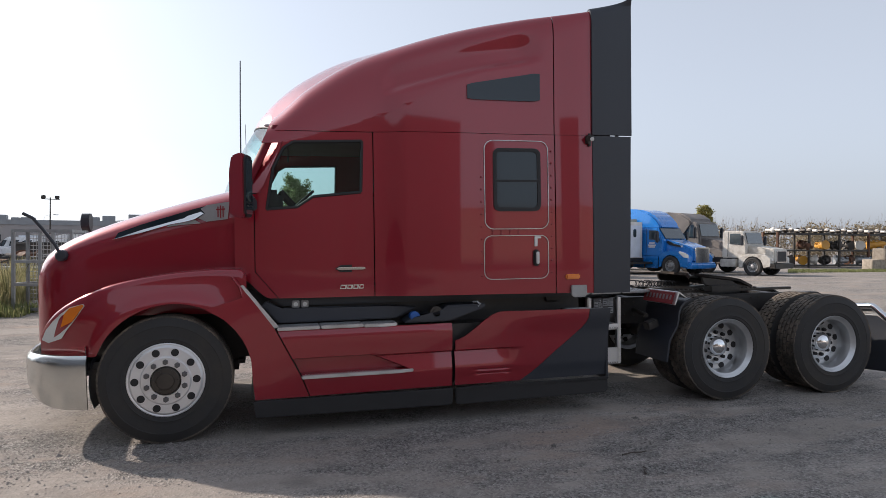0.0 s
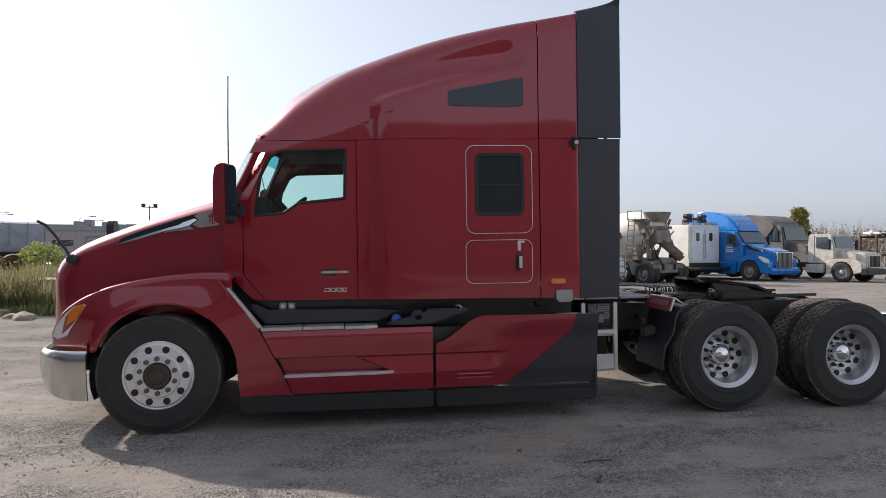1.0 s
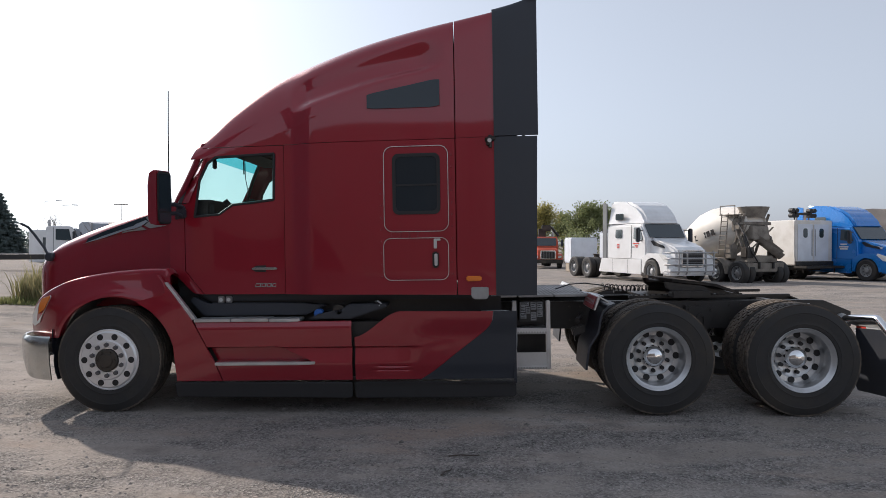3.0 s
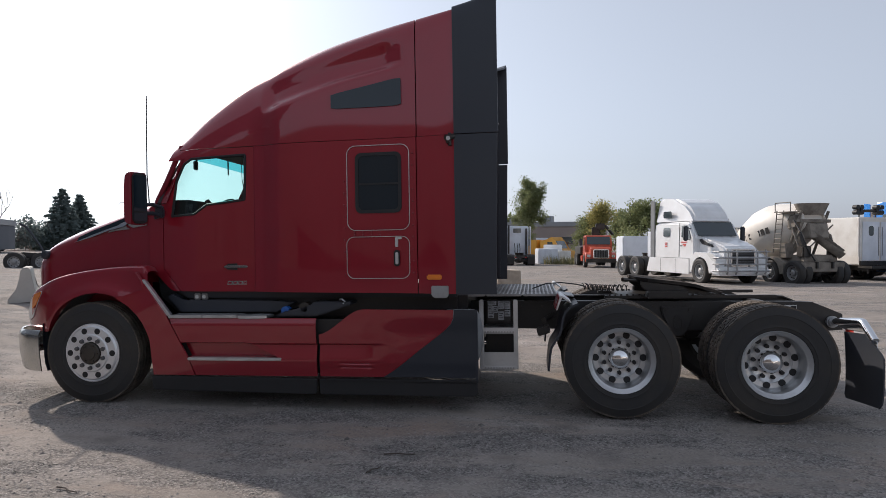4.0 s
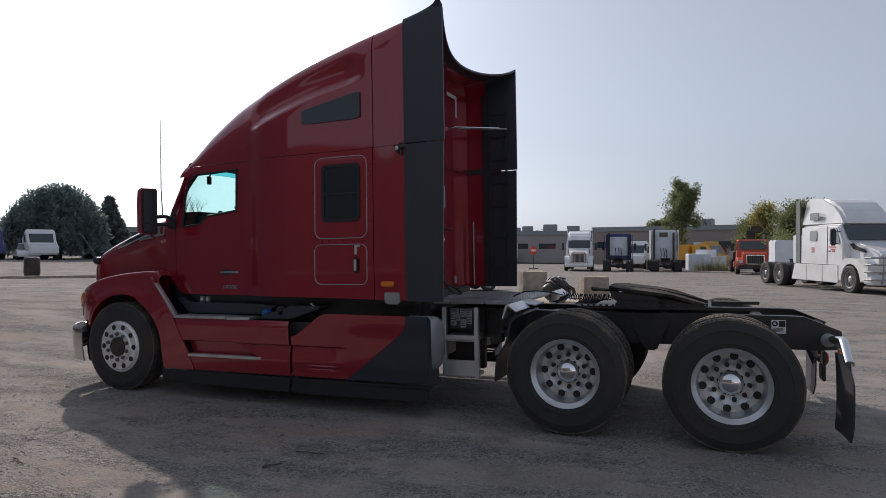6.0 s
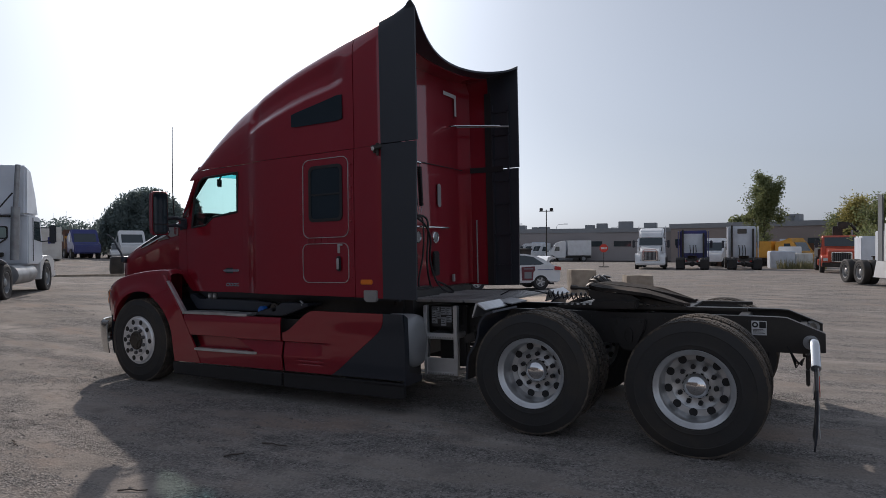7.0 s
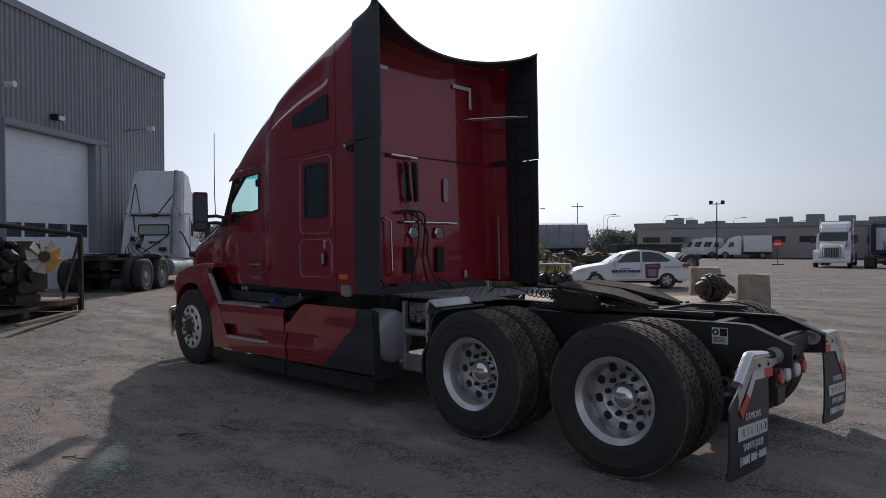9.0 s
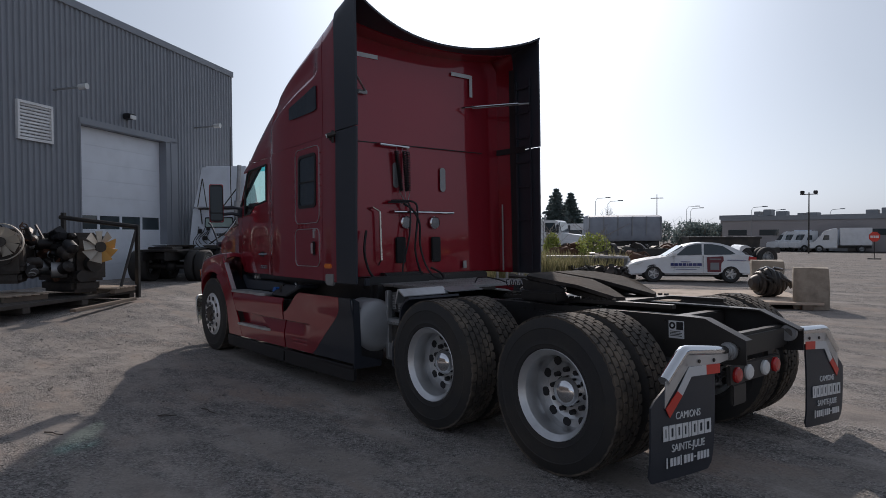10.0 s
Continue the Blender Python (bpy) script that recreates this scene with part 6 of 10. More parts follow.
BOX_WHITE = mat("aged_white_panel", (0.78, 0.76, 0.72), 0.5, grain=0.06, stain=0.2, second=(0.42, 0.37, 0.30))
ORANGE = mat("orange_truck_paint", (0.55, 0.085, 0.035), 0.4, coat=0.3, stain=0.15)
YELLOW = mat("yellow_machine_paint", (0.60, 0.30, 0.03), 0.45, coat=0.2, stain=0.2)
SCREEN = mat("dark_windscreen", (0.035, 0.050, 0.058), 0.06, grain=0.02, coat=0.8)
MESH_GRILLE = mat("grey_grille", (0.16, 0.16, 0.17), 0.35, 0.8, grain=0.3, size=90)
RUST = mat("rusty_iron", (0.13, 0.060, 0.032), 0.85, grain=0.3, size=22, stain=0.4, second=(0.05, 0.035, 0.030), bump=0.4)
CONCRETE = mat("weathered_concrete", (0.40, 0.345, 0.275), 0.9, grain=0.25, size=30, stain=0.4, stain_size=5, second=(0.22, 0.19, 0.155), bump=0.35, bump_size=28)
WOOD = mat("grey_weathered_timber", (0.20, 0.155, 0.115), 0.85, grain=0.3, size=26, stain=0.3, second=(0.10, 0.085, 0.07), bump=0.25)
OLD_TIMBER = mat("oil_darkened_timber", (0.085, 0.072, 0.060), 0.85, grain=0.3, size=26, stain=0.35, second=(0.035, 0.032, 0.03), bump=0.25, per_piece=0.25)
PLYWOOD = mat("sun_bleached_planks", (0.58, 0.48, 0.38), 0.85, grain=0.25, size=12, stain=0.3, second=(0.30, 0.24, 0.18), bump=0.2, per_piece=0.25)
OILY = mat("oily_engine_iron", (0.040, 0.038, 0.036), 0.5, 0.4, grain=0.35, size=14, stain=0.45, second=(0.12, 0.10, 0.085), bump=0.3)
FAN_WHITE = mat("dirty_white_plastic", (0.45, 0.42, 0.36), 0.6, stain=0.25)
FAN_YELLOW = mat("amber_plastic", (0.62, 0.36, 0.09), 0.55, stain=0.2)


# ---- vehicles ----
def far_wheel_mesh():
    bm = tyre()
    me = bpy.data.meshes.new("tyre")
    bmesh.ops.recalc_face_normals(bm, faces=bm.faces)
    bm.to_mesh(me)
    bm.free()
    me.materials.append(RUBBER)
    me.polygons.foreach_set("use_smooth", [True] * len(me.polygons))
    return me


FAR_TYRE = far_wheel_mesh()
bm = B()
lathe(bm, [(0.30, -0.06), (0.305, -0.125), (0.285, -0.12), (0.262, -0.02), (0.20, -0.01), (0.13, -0.03), (0.12, -0.09), (0.08, -0.115), (0.0, -0.118)], "y", (0, 0, 0), 28, caps=False)
for k in range(10):
    a = 2 * math.pi * k / 10
    rod(bm, (0.17 * math.cos(a), -0.01, 0.17 * math.sin(a)), (0.17 * math.cos(a), -0.05, 0.17 * math.sin(a)), 0.02, 6)
bmesh.ops.recalc_face_normals(bm, faces=bm.faces)
FAR_RIM = bpy.data.meshes.new("rim")
bm.to_mesh(FAR_RIM)
bm.free()
FAR_RIM.materials.append(ALU_DULL)
FAR_HOLES = bpy.data.meshes.new("vent_hole")
bm = B()
for k in range(10):
    a = 2 * math.pi * (k + 0.5) / 10
    rod(bm, (0.232 * math.cos(a), -0.028, 0.232 * math.sin(a)), (0.232 * math.cos(a), -0.008, 0.232 * math.sin(a)), 0.026, 8)
bm.to_mesh(FAR_HOLES)
bm.free()
FAR_HOLES.materials.append(SEAL)


def add_wheel(parent, x, y, R=0.51, right=False, wide=1.0):
    """A road wheel as a part, its rim a sub-part."""
    t = new("wheel", FAR_TYRE)
    t.parent = parent
    s = R / 0.512
    t.matrix_basis = Matrix.Translation((x, y, R - 0.01)) @ (flip if right else Matrix.Identity(4)) @ Matrix.Diagonal((s, wide, s, 1))
    for me in (FAR_RIM, FAR_HOLES):
        o = new(me.name, me)
        o.parent = t
        if me is FAR_HOLES:
            tagged(o, "dark holes round the wheel disc", kind="stuff")
    return t


def axle_wheels(parent, x, width=2.42, dual=False, R=0.51):
    add_wheel(parent, x, 0.14, R)
    add_wheel(parent, x, width - 0.14, R, True)
    if dual:
        add_wheel(parent, x, 0.46, R)
        add_wheel(parent, x, width - 0.46, R, True)


def narrow(bm, zt, k, yc=1.21):
    """Lean the flanks in above a height."""
    for v in bm.verts:
        if v.co.z > zt:
            v.co.y = yc + (v.co.y - yc) * (1 - k * (v.co.z - zt))
    return bm


def pane(parent, pts, y, paint=None, name="side_window", zt=None, k=0.0, thick=0.02):
    bm = B()
    prism(bm, pts, "y", y, y + thick)
    if zt is not None:
        narrow(bm, zt, k)
    return part(name, bm, paint or SCREEN, parent)


def fender_shape(bm, y0, y1, R=0.51, front=-1.05, back=0.75, top=1.28):
    pts = [(front, 0.55), (front, 1.0), (front + 0.25, top - 0.08), (-0.3, top), (0.35, top), (back, top - 0.22), (back, 0.42)]
    for k in range(9):
        a = radians(-8 + 196 * k / 8)
        pts.append(((R + 0.09) * math.cos(a), R + (R + 0.09) * math.sin(a)))
    prism(bm, pts, "y", y0, y1, 0.02, 1)


def frame_and_tail(v, tail, tandem=(5.35, 6.67), single=False):
    bm = B()
    for y in (0.80, 1.55):
        box(bm, -0.8, tail, y - 0.04, y + 0.04, 0.70, 0.97, 0.01)
    for x in (1.0, 2.5, 4.2, 6.0):
        box(bm, x - 0.05, x + 0.05, 0.80, 1.55, 0.74, 0.92)
    part("chassis", bm, BLACK_FRAME, v)
    for x in (tandem[:1] if single else tandem):
        axle_wheels(v, x, dual=True)
        bm = B()
        rod(bm, (x, 0.3, 0.5), (x, 2.1, 0.5), 0.09, 10)
        bmesh.ops.create_uvsphere(bm, u_segments=12, v_segments=8, radius=0.2, matrix=Matrix.Translation((x, 1.2, 0.5)))
        part("axle", bm, BLACK_FRAME, v)


def coupling(v, x):
    bm = B()
    prism(bm, [(x - 0.35, 0.85), (x + 0.1, 0.75), (x + 0.55, 1.0), (x + 0.3, 1.2), (x + 0.55, 1.4), (x + 0.1, 1.65), (x - 0.35, 1.55)], "z", 1.12, 1.16)
    box(bm, x - 0.2, x + 0.2, 0.85, 1.55, 0.97, 1.12)
    part("fifth_wheel", bm, GREASE, v)


def mirror_pair(v, x, z0, z1, y=-0.16, width=2.42, paint=None):
    for yy in (y, width - y):
        bm = B()
        box(bm, x - 0.08, x + 0.06, yy - 0.10, yy + 0.10, z0, z1, 0.04)
        inner = 0.2 if yy < 1 else width - 0.2
        rod(bm, (x, yy, z0 + 0.1), (x + 0.12, inner, z0 + 0.05), 0.02, 6)
        rod(bm, (x, yy, z1 - 0.1), (x + 0.12, inner, z1 - 0.1), 0.02, 6)
        part("wing_mirror", bm, paint or BLACK_TRIM, v)


def grille(v, x, y0, y1, z0, z1, bars=7, paint=MESH_GRILLE, surround=CHROME, upright=True):
    bm = B()
    ring_band(bm, round_rect(y0, y1, z0, z1, 0.08), round_rect(y0 + 0.05, y1 - 0.05, z0 + 0.05, z1 - 0.05, 0.05), "x", x - 0.03, x + 0.02)
    g = part("grille", bm, surround, v, "bright grille surround")
    bm = B()
    prism(bm, round_rect(y0 + 0.04, y1 - 0.04, z0 + 0.04, z1 - 0.04, 0.05), "x", x - 0.005, x + 0.02)
    part("grille_back", bm, SEAL, g)
    for k in range(bars):
        bm = B()
        if upright:
            y = y0 + (y1 - y0) * (k + 0.8) / (bars + 0.6)
            box(bm, x - 0.022, x - 0.004, y - 0.018, y + 0.018, z0 + 0.04, z1 - 0.04)
        else:
            z = z0 + (z1 - z0) * (k + 0.8) / (bars + 0.6)
            box(bm, x - 0.022, x - 0.004, y0 + 0.04, y1 - 0.04, z - 0.018, z + 0.018)
        part("grille_bar", bm, paint, g)


def sleeper_truck(name, label, m, paint, roof_paint=None, tail_paint=None, style="high"):
    """A conventional tractor with sleeper, its x running back from the front axle."""
    v = empty(name, label, "truck", m)
    roof_paint = roof_paint or paint
    zt, k = 1.9, 0.045
    bm = B()
    prism(bm, [(0.50, 0.95), (0.50, 1.92), (0.92, 2.55), (3.62, 2.55), (3.62, 0.95)], "y", 0.10, 2.32, 0.07, 3)
    part("cab_body", narrow(bm, zt, k), paint, v)
    bm = B()
    if style == "high":
        pts = [(0.78, 2.50), (0.86, 2.72), (1.10, 3.06), (1.45, 3.36), (1.85, 3.54), (2.4, 3.64), (3.1, 3.68), (3.62, 3.68), (3.62, 2.50)]
    else:
        pts = [(0.85, 2.50), (1.05, 2.75), (1.5, 3.12), (2.1, 3.32), (3.0, 3.40), (3.62, 3.42), (3.62, 2.50)]
    prism(bm, pts, "y", 0.13, 2.29, 0.16, 4)
    for q in bm.verts:
        if q.co.z > 2.6:
            q.co.y = 1.21 + (q.co.y - 1.21) * (1 - 0.18 * ease(2.7, 3.7, q.co.z) - 0.20 * ease(1.9, 0.85, q.co.x))
    part("roof_fairing", bm, roof_paint, v)
    for yy in (0.08, 2.29):
        bm = B()
        prism(bm, [(3.60, 0.95), (3.60, 3.60), (3.98, 3.66), (3.98, 1.0)], "y", yy, yy + 0.05, 0.02)
        part("side_extender", bm, tail_paint or paint, v)
    # bonnet with fenders
    bm = B()
    prism(bm, [(-1.12, 0.70), (-1.12, 1.38), (-1.0, 1.52), (-0.3, 1.72), (0.62, 1.98), (0.62, 0.95)], "y", 0.36, 2.06, 0.10, 3)
    for q in bm.verts:
        q.co.y = 1.21 + (q.co.y - 1.21) * (1 - 0.10 * ease(0.3, -1.1, q.co.x))
    part("bonnet", bm, paint, v)
    for y0, y1 in ((0.05, 0.46), (1.96, 2.37)):
        bm = B()
        fender_shape(bm, y0, y1)
        part("fender", bm, paint, v)
    for s in (0, 1):
        bm = B()
        pts = [(-1.10, 0.92), (-0.80, 0.97), (-0.50, 1.22), (-0.56, 1.30), (-0.90, 1.20), (-1.10, 1.10)]
        prism(bm, pts, "y", 0.035 if not s else 2.355, 0.065 if not s else 2.385, 0.006)
        part("headlamp", bm, WHITE_LENS, v)
        bm = B()
        pts = [(-0.42, 1.50), (0.30, 1.62), (0.50, 1.80), (0.36, 1.84), (0.02, 1.70), (-0.34, 1.60)]
        prism(bm, pts, "y", 0.340 if not s else 2.00, 0.42 if not s else 2.08, 0.004)
        part("bonnet_vent", bm, SEAL, v)
    if tail_paint:
        grille(v, -1.14, 0.66, 1.76, 0.72, 1.42, 6, upright=False)
    else:
        grille(v, -1.15, 0.58, 1.84, 0.62, 1.50, 12, ALU_DULL, CHROME)
    bm = B()
    prism(bm, [(-1.28, 0.36), (-1.30, 0.62), (-1.16, 0.72), (-0.62, 0.72), (-0.66, 0.40)], "y", 0.06, 2.36, 0.06, 3)
    part("bumper", bm, paint, v)
    # glass
    bm = B()
    prism(bm, [(0.46, 1.98), (0.49, 1.96), (0.90, 2.53), (0.86, 2.56)], "y", 0.30, 2.12)
    part("windscreen", bm, SCREEN, v, "dark raked windscreen")
    for yy in (0.085, 2.315):
        pane(v, [(0.72, 1.86), (1.42, 1.92), (1.42, 2.42), (0.98, 2.42)], yy, zt=zt, k=k)
        pane(v, round_rect(2.35, 2.88, 1.95, 2.35, 0.08), yy, zt=zt, k=k)
        pane(v, round_rect(2.30, 2.95, 2.78, 3.08, 0.08), yy + (0.055 if yy < 1 else -0.055))
        bm = B()
        box(bm, 1.60, 1.612, yy - 0.003, yy + 0.02, 1.05, 2.52)
        part("door_gap", narrow(bm, zt, k), SEAL, v)
        bm = B()
        box(bm, 1.36, 1.54, yy - 0.02, yy + 0.01, 1.52, 1.56, 0.01)
        part("door_handle", bm, BLACK_TRIM, v)
    # side skirts
    for y0 in (0.04, 2.33):
        bm = B()
        prism(bm, [(0.78, 0.34), (0.78, 1.0), (4.0, 1.0), (4.25, 0.34)], "y", y0, y0 + 0.05, 0.012)
        part("side_skirt", bm, paint, v)
        for x in (1.8, 3.0):
            bm = B()
            box(bm, x, x + 0.012, y0 - 0.004 if y0 < 1 else y0 + 0.046, y0 + 0.006 if y0 < 1 else y0 + 0.054, 0.36, 0.98)
            part("skirt_gap", bm, SEAL, v)
    bm = B()
    box(bm, 0.9, 4.0, 0.1, 2.32, 0.45, 0.95)
    part("tank_bay", bm, BLACK_FRAME, v)
    mirror_pair(v, 0.72, 1.75, 2.38)
    axle_wheels(v, 0.0)
    frame_and_tail(v, 7.3)
    coupling(v, 5.9)
    return v


RZ_ROW = 110.0


def row_pose(rx, ry, deg, lx=0.0, ly=2.42):
    """The pose that brings the truck's point (lx, ly) over a place of the yard."""
    a = radians(deg)
    return pose(rx - (lx * math.cos(a) - ly * math.sin(a)), ry - (lx * math.sin(a) + ly * math.cos(a)), 0, 0, 0, deg)


white_semi = sleeper_truck("semi_truck", "white high-roof sleeper tractor with a tubular front guard", row_pose(11.35, 21.9, RZ_ROW), WHITE_PAINT, tail_paint=mat("dark_grey_fairing", (0.17, 0.18, 0.19), 0.6, stain=0.2))
bm = B()
for y in (0.35, 0.75, 1.67, 2.07):
    pipe(bm, [(-1.34, y, 0.42), (-1.42, y, 0.55), (-1.42, y, 1.30), (-1.36, y, 1.40)], 0.035, 8)
for z in (0.55, 0.82, 1.08, 1.32):
    pipe(bm, [(-0.95, 0.0, z), (-1.25, 0.06, z), (-1.42, 0.32, z), (-1.42, 2.10, z), (-1.25, 2.36, z), (-0.95, 2.42, z)], 0.032, 8)
part("front_guard", bm, ALU_DULL, white_semi, "grey tubular front guard")
for k, (x, z, w) in enumerate(((1.02, 1.70, 0.46), (1.10, 1.60, 0.22), (1.10, 1.54, 0.16), (2.55, 1.66, 0.20), (2.55, 1.58, 0.20), (2.55, 1.50, 0.20))):
    bm = B()
    box(bm, x, x + w, 2.318, 2.326, z - 0.02, z + 0.02)
    part("door_print", bm, TAPE_RED, white_semi, "faint red lettering drawn as a plain bar")
bm = B()
box(bm, 3.98, 4.5, 0.2, 2.2, 1.0, 2.2, 0.03)
part("rear_locker", bm, DAYCAB, white_semi)

blue_semi = sleeper_truck("semi_truck", "bright blue high-roof sleeper tractor", row_pose(22.05, 24.8, RZ_ROW), BLUE_PAINT)
for x, z, w in ((1.05, 1.72, 0.36), (0.98, 1.60, 0.50), (1.02, 1.50, 0.42)):
    bm = B()
    box(bm, x, x + w, 2.318, 2.326, z - 0.035, z + 0.035)
    part("door_print", bm, WHITE, blue_semi, "white lettering drawn as a plain bar")
bm = B()
for k in range(3):
    box(bm, -0.5 + k * 0.14, -0.4 + k * 0.14, 2.0, 2.02, 1.50 + 0.03 * k, 1.60 + 0.03 * k)
part("bonnet_print", bm, WHITE, blue_semi)


def rigid_truck(name, label, m, paint, grille_paint=MESH_GRILLE, body=None):
    """A vocational truck: square cab, short bonnet."""
    v = empty(name, label, "truck", m)
    bm = B()
    prism(bm, [(0.45, 0.95), (0.45, 1.75), (0.62, 2.42), (0.75, 2.52), (1.85, 2.52), (1.92, 2.45), (1.92, 0.95)], "y", 0.14, 2.28, 0.06, 3)
    part("cab_body", narrow(bm, 1.7, 0.06), paint, v)
    bm = B()
    prism(bm, [(-1.05, 0.72), (-1.05, 1.45), (-0.98, 1.52), (0.55, 1.72), (0.55, 0.95)], "y", 0.42, 2.0, 0.07, 3)
    part("bonnet", bm, paint, v)
    for y0, y1 in ((0.05, 0.52), (1.90, 2.37)):
        bm = B()
        fender_shape(bm, y0, y1, front=-1.0, back=0.85, top=1.22)
        part("fender", bm, paint, v)
        bm = B()
        box(bm, -1.03, -0.97, y0 + 0.08, y1 - 0.08, 0.80, 1.02, 0.03)
        part("headlamp", bm, WHITE_LENS, v)
    grille(v, -1.07, 0.62, 1.80, 0.75, 1.42, 9, grille_paint)
    bm = B()
    prism(bm, [(-1.28, 0.42), (-1.28, 0.70), (-0.95, 0.72), (-0.95, 0.42)], "y", 0.08, 2.34, 0.03)
    part("bumper", bm, STEEL_DARK, v)
    bm = B()
    prism(bm, [(0.42, 1.80), (0.46, 1.79), (0.60, 2.38), (0.56, 2.40)], "y", 0.32, 2.10)
    part("windscreen", bm, SCREEN, v)
    for yy in (0.125, 2.275):
        pane(v, [(0.70, 1.72), (1.45, 1.78), (1.45, 2.36), (0.82, 2.36)], yy, zt=1.7, k=0.06)
        bm = B()
        box(bm, 1.55, 1.562, yy - 0.003, yy + 0.02, 1.05, 2.45)
        part("door_gap", narrow(bm, 1.7, 0.06), SEAL, v)
    mirror_pair(v, 0.55, 1.70, 2.25)
    for y0 in (-0.02, 2.07):
        bm = B()
        box(bm, 0.95, 1.95, y0, y0 + 0.37, 0.45, 0.90, 0.04)
        part("tank_step", bm, paint if body is None else ALU_DULL, v)
    bm = B()
    rod(bm, (2.02, 0.35, 0.9), (2.02, 0.35, 2.9), 0.07, 12)
    part("exhaust_stack", bm, ALU_DULL, v)
    axle_wheels(v, 0.0)
    frame_and_tail(v, 7.2)
    return v


DUSTY_WHITE = mat("dusty_off_white_paint", (0.60, 0.58, 0.53), 0.6, grain=0.12, size=20, stain=0.4, stain_size=2.5, second=(0.30, 0.27, 0.23))
voc = rigid_truck("vocational_truck", "dusty white bonneted work truck with a bare chassis", row_pose(25.85, 23.0, 112), DUSTY_WHITE)
voc.matrix_basis = voc.matrix_basis @ Matrix.Translation((0, 1.21, 0)) @ Matrix.Scale(0.80, 4) @ Matrix.Translation((0, -1.21, 0))
voc.scale = (0.92, 0.92, 0.95)
grey_truck = rigid_truck("dump_truck", "dusty dark grey dump truck with a tall covered box", row_pose(26.5, 27.4, 112), DUSTY_GREY)
grey_truck.scale = (1.12, 1.12, 1.22)
bm = B()
prism(bm, [(2.0, 1.0), (0.9, 2.35), (0.95, 2.62), (1.5, 2.95), (2.3, 3.02), (6.8, 3.02), (6.8, 1.0)], "y", 0.1, 2.32, 0.10, 3)
part("cargo_box", bm, DUSTY_GREY, grey_truck, "dusty grey box with a rounded tarpaulin hood")


# concrete mixer, its discharge end towards the yard
def mixer_truck():
    v = rigid_truck("concrete_mixer", "cream drum concrete mixer truck crusted with cement", row_pose(14.75, 23.5, -70, 5.5, 0.0), CREAM)
    tilt = Matrix.Translation((4.3, 1.21, 2.25)) @ Matrix.Rotation(radians(-14), 4, "Y")
    bm = B()
    lathe(bm, [(0.0, -2.05), (0.55, -2.0), (0.80, -1.75), (1.16, -0.55), (1.20, 0.1), (1.10, 0.7), (0.80, 1.65), (0.58, 2.25), (0.50, 2.3), (0.46, 2.2)], "x", (0, 0, 0), 40)
    bmesh.ops.transform(bm, matrix=tilt, verts=bm.verts)
    drum = part("drum", bm, CREAM, v, "cream painted mixing drum")
    bm = B()
    for k in range(7):
        a = radians(186)
        x = -0.95 + k * 0.27
        rr = 1.17 + 0.02
        box(bm, x, x + 0.19, -0.01, 0.01, -0.13, 0.13, m=tilt @ Matrix.Rotation(radians(8), 4, "X") @ Matrix.Translation((0, -rr + 0.03 + 0.10 * ease(-0.4, -1.0, x) + 0.06 * ease(0.3, 1.0, x), 0)))
    part("drum_print", bm, SEAL, drum, "dark name on the drum drawn as plain blocks")
    bm = B()
    lathe(bm, [(0.66, 1.82), (0.70, 1.84), (0.70, 1.96), (0.66, 1.98)], "x", (0, 0, 0), 32, closed=True)
    bmesh.ops.transform(bm, matrix=tilt, verts=bm.verts)
    part("roller_ring", bm, CEMENT, drum)
    bm = B()
    lathe(bm, [(0.30, 2.92), (0.34, 3.04), (0.54, 3.40), (0.58, 3.40), (0.40, 2.92)], "z", (6.35, 1.21, 0), 24, closed=True)
    for v2 in bm.verts:
        v2.co.y = 1.21 + (v2.co.y - 1.21) * 1.25
    part("hopper", bm, CEMENT, v, "cement-crusted charging hopper")
    bm = B()
    for y in (0.55, 1.87):
        pipe(bm, [(5.6, y, 1.0), (6.15, y, 2.2), (6.55, y, 3.08)], 0.06, 8)
        pipe(bm, [(6.75, y, 1.0), (6.65, y, 2.0), (6.1, y, 2.75)], 0.05, 8)
    box(bm, 6.05, 6.6, 0.45, 1.97, 2.60, 2.74, 0.02)
    box(bm, 5.9, 6.9, 0.4, 2.02, 0.95, 1.25, 0.03)
    box(bm, 6.3, 7.1, 0.2, 2.2, 0.55, 0.95, 0.03)
    rod(bm, (6.0, 0.5, 1.3), (6.7, 0.5, 2.6), 0.04, 6)
    rod(bm, (6.7, 0.45, 1.2), (6.0, 0.45, 2.7), 0.04, 6)
    rod(bm, (6.7, 0.5, 1.3), (6.7, 1.95, 2.5), 0.035, 6)
    box(bm, 5.75, 6.2, 0.15, 0.5, 1.1, 1.75, 0.03)
    part("rear_pedestal", bm, CEMENT, v)
    for y in (0.30, 1.75):
        bm = B()
        box(bm, 6.55, 6.95, y, y + 0.42, 1.15, 1.62, 0.04)
        rod(bm, (6.75, y + 0.2, 1.6), (6.55, y + 0.2, 2.1), 0.05, 8)
        part("control_box", bm, STEEL_DARK, v, "dirty dark control box")
    bm = B()
    pipe(bm, [(6.35, 0.35, 2.7), (6.8, 0.3, 2.2), (6.95, 0.5, 1.5), (7.05, 0.8, 1.0)], 0.03, 6)
    part("hydraulic_hose", bm, CABLE, v)
    bm = B()
    prism(bm, [(5.72, 2.55), (6.05, 2.95), (6.35, 2.92), (6.40, 2.40), (5.95, 2.30)], "y", 0.42, 2.0, 0.04)
    part("splash_guard", bm, CEMENT, v, "cement-crusted guard round the drum's mouth")
    bm = B()
